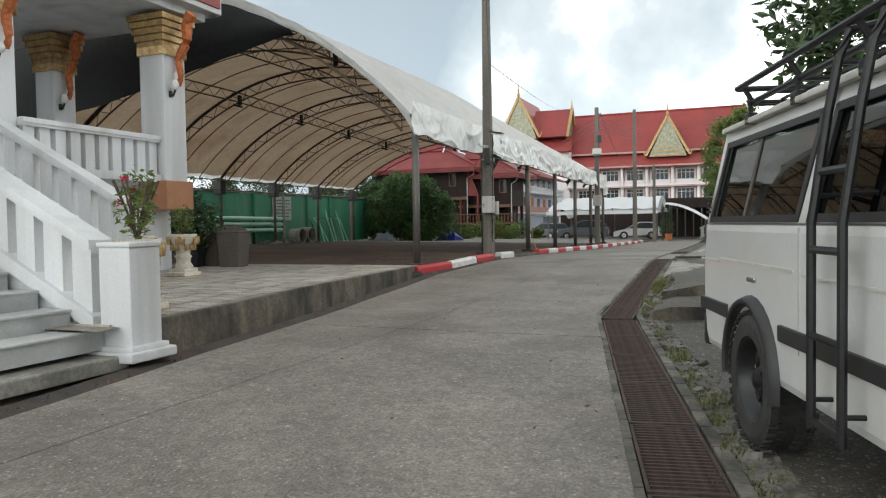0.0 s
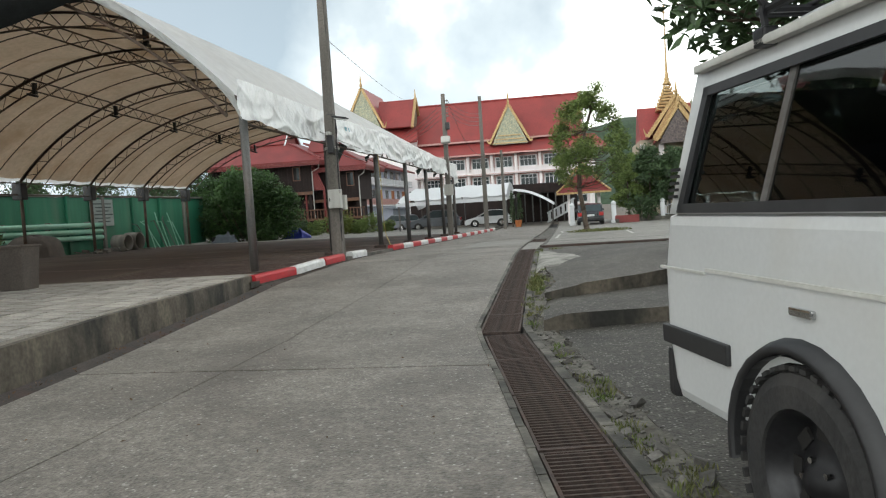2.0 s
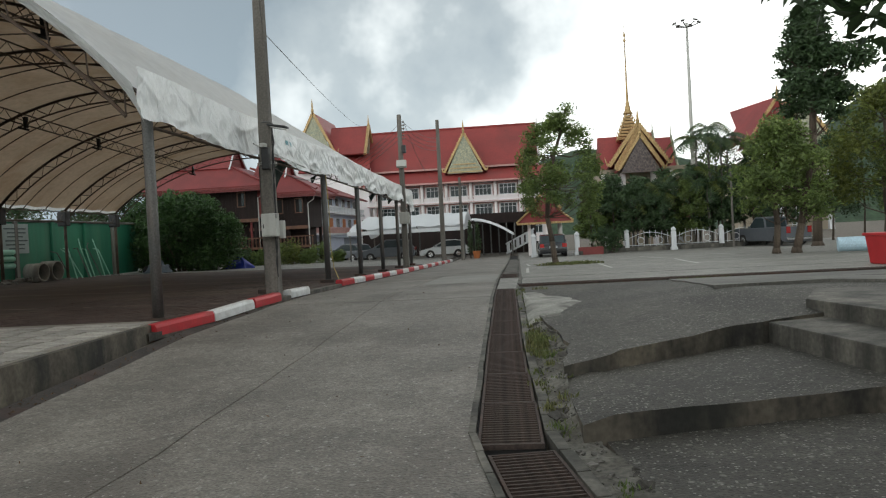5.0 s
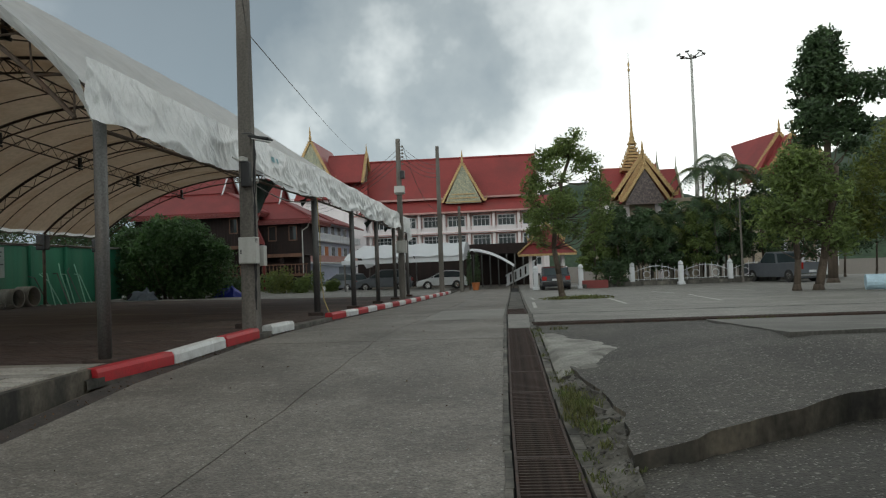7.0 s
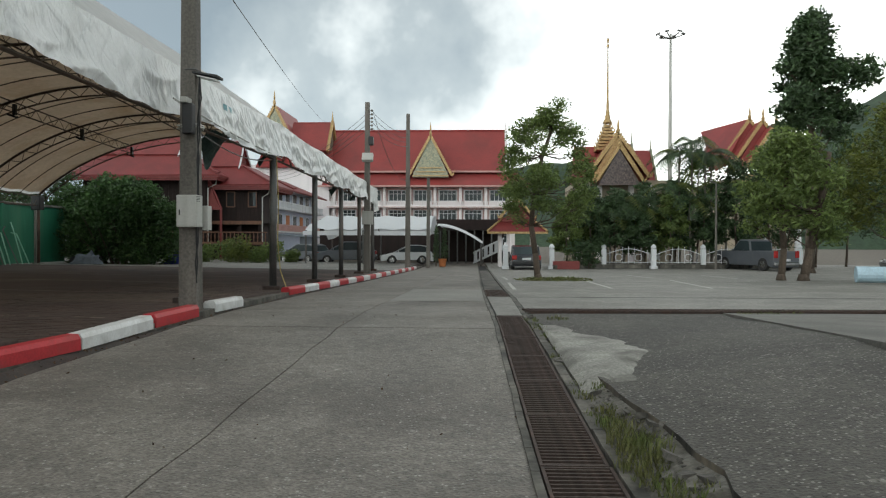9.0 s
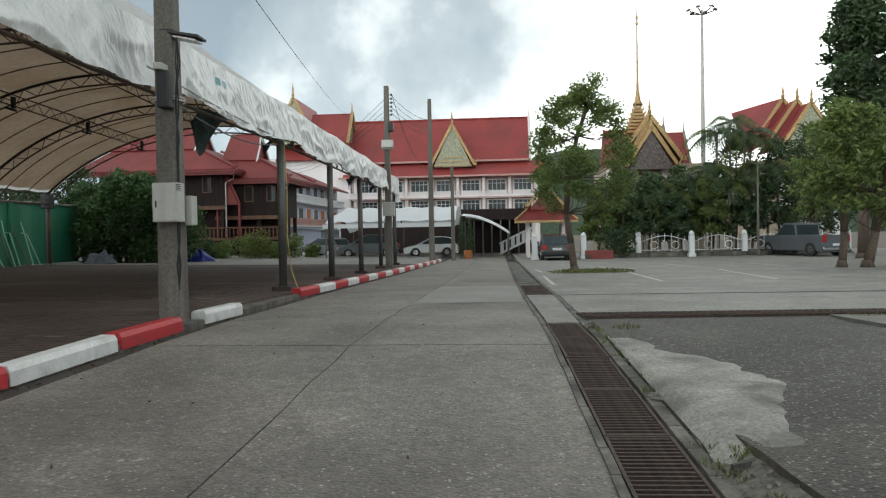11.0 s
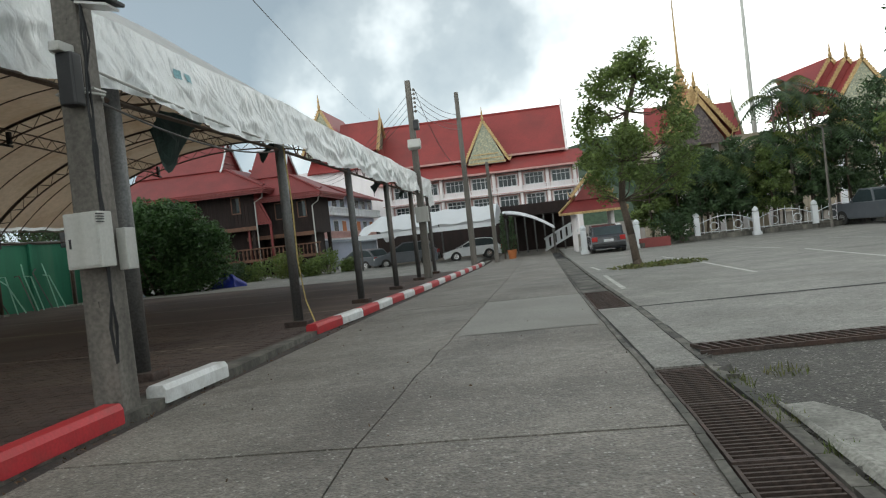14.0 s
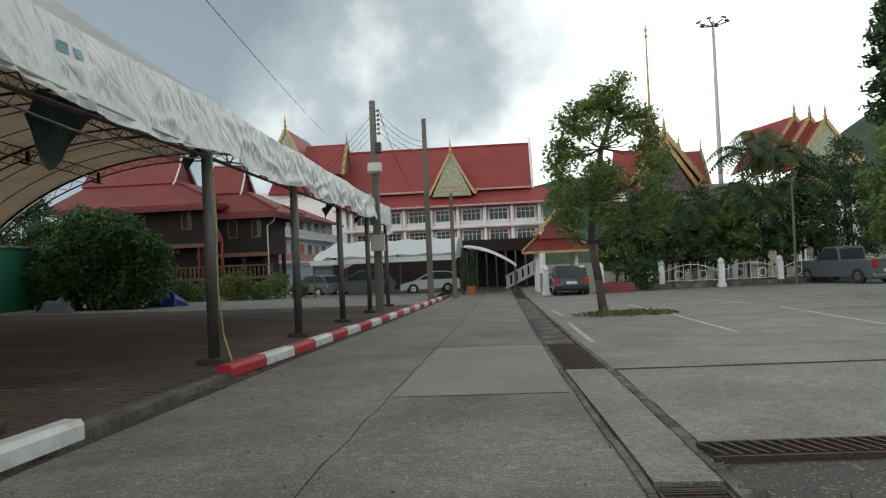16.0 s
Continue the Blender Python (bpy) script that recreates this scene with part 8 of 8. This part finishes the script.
for i, (x, y, h) in enumerate(((-31.0, 56.0, 7.0), (-34.0, 53.0, 8.5), (-37.0, 58.0, 10.0), (-30.0, 50.0, 5.6), (-32.5, 45.0, 6.0), (-40.0, 50.0, 11.0), (-31.0, 38.0, 4.6), (-31.5, 30.0, 5.0), (-32.0, 22.0, 5.5))):
    tree("yard_tree", "dense dark tree behind the green wall", (x, y, 0.0), [(0, 0, 0), (0.1, 0, h * 0.3), (0, 0, h * 0.6), (0.1, 0, h * 0.85)], crown(600 + i, h * 0.2, h * 0.95, h * 0.42, 16), 2600, 0.17, "leaf_d", 700 + i, "yard trees", 0.12)


def palm(loc, h, seed, n=15, fl=2.2):
    t = thing("palm_tree", "slender palm with feathery fronds behind the fence", "palm", loc, 0, "palms")
    rnd = random.Random(seed)
    bm = bmesh.new()
    add_path(bm, [(0.05 * math.sin(i), 0, h * i / 6) for i in range(7)], 0.09, 8, 0.06)
    part("trunk", bm, M["palmbark"], t)
    for k in range(n):
        a = 2 * math.pi * k / n + rnd.uniform(-0.2, 0.2)
        up = rnd.uniform(0.1, 0.9)
        bm = bmesh.new()
        pts = []
        for i in range(9):
            s = i / 8
            rr = fl * s
            pts.append(Vector((rr * math.cos(a), rr * math.sin(a), h + fl * (up * s - (0.75 + 0.4 * up) * s * s))))
        for i in range(8):
            p, q = pts[i], pts[i + 1]
            d = (q - p).normalized()
            side = d.cross(Vector((0, 0, 1))).normalized()
            for s in (-1, 1):
                for m in (0.25, 0.75):
                    c = p.lerp(q, m)
                    L = 0.55 * math.sin(math.pi * (i + m + 0.8) / 9.6)
                    tip = c + side * (s * L) + d * 0.12 - Vector((0, 0, 0.18 * L / 0.4))
                    v = [bm.verts.new(c - d * 0.06), bm.verts.new(c + d * 0.06), bm.verts.new(tip)]
                    bm.faces.new(v)
        add_path(bm, pts, 0.014, 4)
        part("frond", bm, M["leaf_d" if k % 4 else "leaf_y"], t)


for i, (x, y, h) in enumerate(((8.6, 56.2, 3.6), (10.6, 56.4, 5.2), (12.2, 57.6, 8.4), (12.9, 57.0, 7.5), (11.6, 56.0, 4.4), (14.2, 57.0, 5.4), (9.6, 57.2, 4.6), (6.4, 56.0, 3.6), (7.4, 56.4, 4.4), (11.2, 57.0, 7.6), (13.6, 58.0, 7.4), (5.2, 56.6, 4.2))):
    palm((x, y, -0.2), h, 300 + i)


def bush(name, label, loc, blobs, n, leaf, material, seed):
    b = thing(name, label, "bush", loc, 0, "shrubs")
    bm = bmesh.new()
    rr = random.Random(seed)
    for q in blobs:
        add_tube(bm, (q[0] * 0.4, q[1] * 0.4, 0), q[:3], 0.05, 0.015, 5)
    part("stem", bm, M["bark"], b)
    bm = bmesh.new()
    vol = sum(q[3] * q[4] * q[5] for q in blobs)
    for q in blobs:
        leaf_cloud(bm, rr, q[:3], q[3:], int(n * q[3] * q[4] * q[5] / vol), leaf, 0.6)
    part("leaves", bm, M[material], b)
    return b


def tufts(seed):
    """Small shoots that break up the bush's outline."""
    rnd = random.Random(seed)
    out = []
    for _ in range(34):
        a, e = rnd.uniform(0, 6.283), rnd.uniform(0.0, 1.5)
        q = rnd.uniform(0.35, 0.7)
        out.append((-0.6 + 4.1 * math.cos(a) * math.cos(e), 2.2 * math.sin(a) * math.cos(e), 1.9 + 3.3 * math.sin(e), q, q, q * 0.8))
    return out


bush("big_bush", "large dense dark green bush beside the tent", (-23.4, 50.5, -0.1), [(0, 0, 2.8, 2.9, 2.2, 2.5), (-2.6, 0, 2.2, 2.0, 1.8, 2.1), (-3.4, 0.5, 3.4, 1.5, 1.4, 1.5), (2.0, 0, 2.0, 1.9, 1.8, 1.9), (0.4, -0.5, 3.9, 1.7, 1.6, 1.2), (-2.2, 0.4, 3.9, 1.5, 1.4, 1.1), (1.4, -0.8, 1.0, 1.7, 1.4, 1.1), (-1.6, -0.8, 1.0, 2.0, 1.4, 1.1), (2.6, -0.3, 3.1, 1.1, 1.1, 0.9), (-0.8, -0.9, 4.5, 1.0, 1.0, 0.7)] + tufts(19), 44000, 0.12, "leaf_b", 41)
for i, (x, y, h, m) in enumerate(((-20.2, 58.5, 1.7, "leaf_a"), (-19.0, 57.6, 2.0, "leaf_y"), (-18.4, 56.4, 1.6, "leaf_y"), (-20.8, 56.2, 1.4, "leaf_a"), (-21.9, 56.0, 1.5, "leaf_d"), (-17.2, 56.6, 1.3, "leaf_a"), (-17.8, 58.4, 1.2, "leaf_a"), (-16.6, 58.0, 1.7, "leaf_a"), (-21.5, 57.6, 1.1, "leaf_d"), (-15.5, 59.0, 1.0, "leaf_a"), (4.6, 53.0, 1.5, "leaf_d"), (3.9, 52.9, 1.8, "leaf_d"), (-22.8, 58.2, 1.3, "leaf_y"))):
    bush("garden_shrub", "mixed leafy garden shrub", (x, y, -0.2), [(0, 0, h * 0.5, h * 0.55, h * 0.5, h * 0.5), (0.3, 0.1, h * 0.8, h * 0.35, h * 0.35, h * 0.3)], 700, 0.11, m, 400 + i)
tp = thing("blue_tarp_heap", "crumpled dark blue tarpaulin heap under the bush", "tarpaulin", (-20.6, 51.6, -0.15))
bm = bmesh.new()
add_sheet(bm, 40, 14, lambda u, v: ((1.15 + 0.35 * noise.noise((math.cos(6.283 * u) * 2, math.sin(6.283 * u) * 2, v * 2))) * (1 - v) ** 0.6 * math.cos(2 * math.pi * u) + 0.2 * v, (0.7 + 0.2 * noise.noise((math.cos(6.283 * u) * 2, 4, v * 2))) * (1 - v) ** 0.6 * math.sin(2 * math.pi * u), (0.85 + 0.35 * noise.noise((math.cos(6.283 * u) * 1.5, math.sin(6.283 * u) * 1.5, 7))) * v ** 0.8))
part("cover", bm, M["blue"], tp)
mc = thing("motorcycle", "parked motorcycle under a crumpled grey cover", "motorcycle", (-24.2, 47.6, 0.0))
bm = bmesh.new()
add_sheet(bm, 40, 14, lambda u, v: ((1.0 + 0.2 * noise.noise((math.cos(6.283 * u) * 3, math.sin(6.283 * u) * 3, v * 2))) * (1 - v) ** 0.7 * math.cos(2 * math.pi * u) + 0.3 * v, (0.33 + 0.1 * noise.noise((math.cos(6.283 * u) * 3, 9, v))) * (1 - v) ** 0.6 * math.sin(2 * math.pi * u), 0.12 + (0.62 + 0.4 * noise.noise((math.cos(6.283 * u) * 1.3, v * 2, 3))) * math.sin(v * 1.57)))
part("cover", bm, M["mesh_grey"], mc)
for u in (-0.65, 0.65):
    bm = bmesh.new()
    add_tube(bm, (u, -0.06, 0.28), (u, 0.06, 0.28), 0.28, n=16)
    part("wheel", bm, M["rubber"], mc)

# grass island round the young tree
isl = tagged(part("grass_island", (lambda b: (leaf_cloud(b, random.Random(3), (0.6, 34.6, 0.04), (1.5, 0.9, 0.1), 900, 0.07), b)[1])(bmesh.new()), M["grass"]), "patch of short grass round the young tree", "grass", "", "stuff")

# thin lamp post by the fence
lp = thing("thin_lamp_post", "thin dark lamp post in front of the fence", "lamp post", (12.5, 53.6, -0.2))
bm = bmesh.new()
add_tube(bm, (0, 0, 0), (0, 0, 5.3), 0.08, 0.05, 8)
add_tube(bm, (0, 0, 5.3), (-0.5, 0, 5.5), 0.04, n=6)
part("post_shaft", bm, M["pole"], lp)

# red crate and blue-white roll at the lot edge
rb2 = thing("red_crate", "large red plastic crate at the terrace edge", "crate", (7.6, 22.0, 0.25), 8)
bm = bmesh.new()
add_box(bm, (0, 0, 0.35), (1.3, 1.0, 0.7), taper=1.12, bevel=0.03)
part("crate_body", bm, M["redplastic"], rb2)
bm = bmesh.new()
add_box(bm, (0, 0, 0.7), (1.52, 1.2, 0.07), bevel=0.02)
part("rim", bm, M["redplastic"], rb2)
br = thing("blue_white_drum", "pale blue plastic drum lying on the lot", "drum", (11.0, 32.6, 0.25), 75)
bm = bmesh.new()
add_tube(bm, (0, -0.6, 0.12), (0, 0.6, 0.12), 0.27, n=16)
part("drum_body", bm, mat("pale_blue_plastic", (0.45, 0.6, 0.68), (0.38, 0.52, 0.6), rough=0.5), br)

# ---- hills ----
for nm, cx, cy, rx, ry, h in (("hill_north", -70, 420, 150, 80, 62), ("hill_east", 210, 330, 150, 90, 78), ("hill_far", 60, 520, 220, 90, 52)):
    bm = bmesh.new()
    add_sheet(bm, 40, 24, lambda u, v: (cx + rx * 2 * (u - 0.5), cy + ry * 2 * (v - 0.5), -3 + h * max(0.0, math.sin(math.pi * u)) ** 1.3 * max(0.0, math.sin(math.pi * v)) * (1 + 0.25 * noise.noise((u * 4, v * 3, cx * 0.01))) + 2.5 * noise.noise((u * 26, v * 16, 0))))
    structure(nm, bm, M["hill"], "distant wooded green hill", "hill", True)

# slack pale cable under the tent edge and a yellow rope at a post
bm = bmesh.new()
add_path(bm, [(-6.66 - 0.01 * i, 18.6 + 0.53 * i, 3.52 - 0.013 * i - 0.05 * math.sin(math.pi * i / 12)) for i in range(13)], 0.016, 5)
tagged(part("slack_cable", bm, M["box"]), "pale slack cable strung under the tent edge", "cable")
bm = bmesh.new()
add_path(bm, [(-6.9, 24.92, 3.45), (-6.84, 24.88, 2.4), (-6.86, 24.9, 1.4), (-6.78, 24.85, 0.7), (-6.55, 24.6, floor_z(-6.55, 24.6) + 0.02)], 0.013, 5)
tagged(part("yellow_rope", bm, mat("yellow_rope", (0.45, 0.36, 0.14), (0.36, 0.28, 0.1), rough=0.8)), "yellow nylon rope hanging down a tent post", "rope")


# ---- pieces of the floors ----
tiles = thing("platform_paving", "pale mosaic stone tiles on the raised platform", "paving", kind="structure")
bm = bmesh.new()
add_sheet(bm, 10, 14, lambda u, v: (plat_x(4.2 + 10.5 * v) - 0.08 - 7.2 * u, 4.2 + 10.5 * v, 0.349))
part("tile_bed", bm, M["mosaicj"], tiles)
rnd = random.Random(5)
tile_me = []
for k in range(5):
    b = bmesh.new()
    add_box(b, (0, 0, 0), (0.40 + 0.05 * (k % 3), 0.26 + 0.02 * (k % 2), 0.016))
    tile_me.append(mesh_of("tile", b, M["mosaic"]))
rest = bmesh.new()
count = 0
y = 4.6
while y < 14.5:
    x = plat_x(y) - 0.32 - rnd.uniform(0, 0.15)
    while x > plat_x(y) - 7.0:
        k = rnd.randrange(5)
        m = pose(x, y + rnd.uniform(-0.01, 0.01), 0.354 + rnd.uniform(-0.002, 0.003), 0, 0, rnd.uniform(-3, 3))
        if count < 300 and x > plat_x(y) - 4.2:
            piece("tile", tile_me[k], tiles, m)
            count += 1
        else:
            vs_ = add_box(rest, (0, 0, 0), (0.42, 0.27, 0.016))
            bmesh.ops.transform(rest, matrix=m, verts=vs_)
        x -= 0.49
    y += 0.3
M["mosaicrest"] = mat("pale_stone_tile_field", (0.43, 0.405, 0.36), (0.30, 0.28, 0.25), scale=2.2, rough=0.6, bump=0.2, bscale=35, island=0.22, stain=(0.24, 0.2, 0.16), stain_scale=1.3)
tagged(part("tiles", rest, M["mosaicrest"], tiles), kind="stuff")

pav = thing("paver_field", "brown concrete pavers laid along the tent edge", "paving", kind="structure")
b = bmesh.new()
add_box(b, (0, 0, 0), (0.205, 0.10, 0.03), bevel=0.004)
pme = mesh_of("paver", b, M["paver"])
verts, faces = [], []
n_single = 0
for j in range(118):
    y = 14.9 + 0.106 * j
    for i in range(20):
        x = -6.62 - 0.211 * i - (0.105 if j % 2 else 0)
        z = floor_z(x, y) - 0.008 + rnd.uniform(-0.002, 0.003)
        if n_single < 300 and 15.5 < y < 20.5 and i < 7:
            piece("paver", pme, pav, pose(x, y, z, 0, 0, rnd.uniform(-0.8, 0.8)))
            n_single += 1
        else:
            o = len(verts)
            hx, hy = 0.1, 0.047
            for dz, k in ((-0.02, 1.0), (0.011, 1.0), (0.015, 0.96)):
                verts += [(x - hx * k, y - hy * k, z + dz), (x + hx * k, y - hy * k, z + dz), (x + hx * k, y + hy * k, z + dz), (x - hx * k, y + hy * k, z + dz)]
            for r in (0, 4):
                for q in range(4):
                    faces.append((o + r + q, o + r + (q + 1) % 4, o + r + 4 + (q + 1) % 4, o + r + 4 + q))
            faces.append((o + 8, o + 9, o + 10, o + 11))
me = bpy.data.meshes.new("pavers")
me.from_pydata(verts, [], faces)
me.materials.append(M["paverbed"])
ob = new("pavers", me)
ob.parent = pav
tagged(ob, kind="stuff")

# leaves and litter in the gutter
bm = bmesh.new()
for _ in range(500):
    y = rnd.uniform(2, 26)
    leaf_cloud(bm, rnd, (road_l(y) - rnd.uniform(0.0, 0.3), y, g(y) - 0.02), (0.02, 0.02, 0.005), 1, 0.022)
for _ in range(160):
    y = rnd.uniform(3, 24)
    leaf_cloud(bm, rnd, (rnd.uniform(road_l(y), drain_l(y)), y, g(y) + 0.006), (0.02, 0.02, 0.003), 1, 0.016)
M["dryleaf"] = mat("dry_leaf", (0.13, 0.075, 0.035), (0.08, 0.05, 0.03), scale=3, rough=0.8, island=0.4)
tagged(part("leaf_litter", bm, M["dryleaf"]), "dry fallen leaves along gutter and road", "leaf litter", "", "stuff")
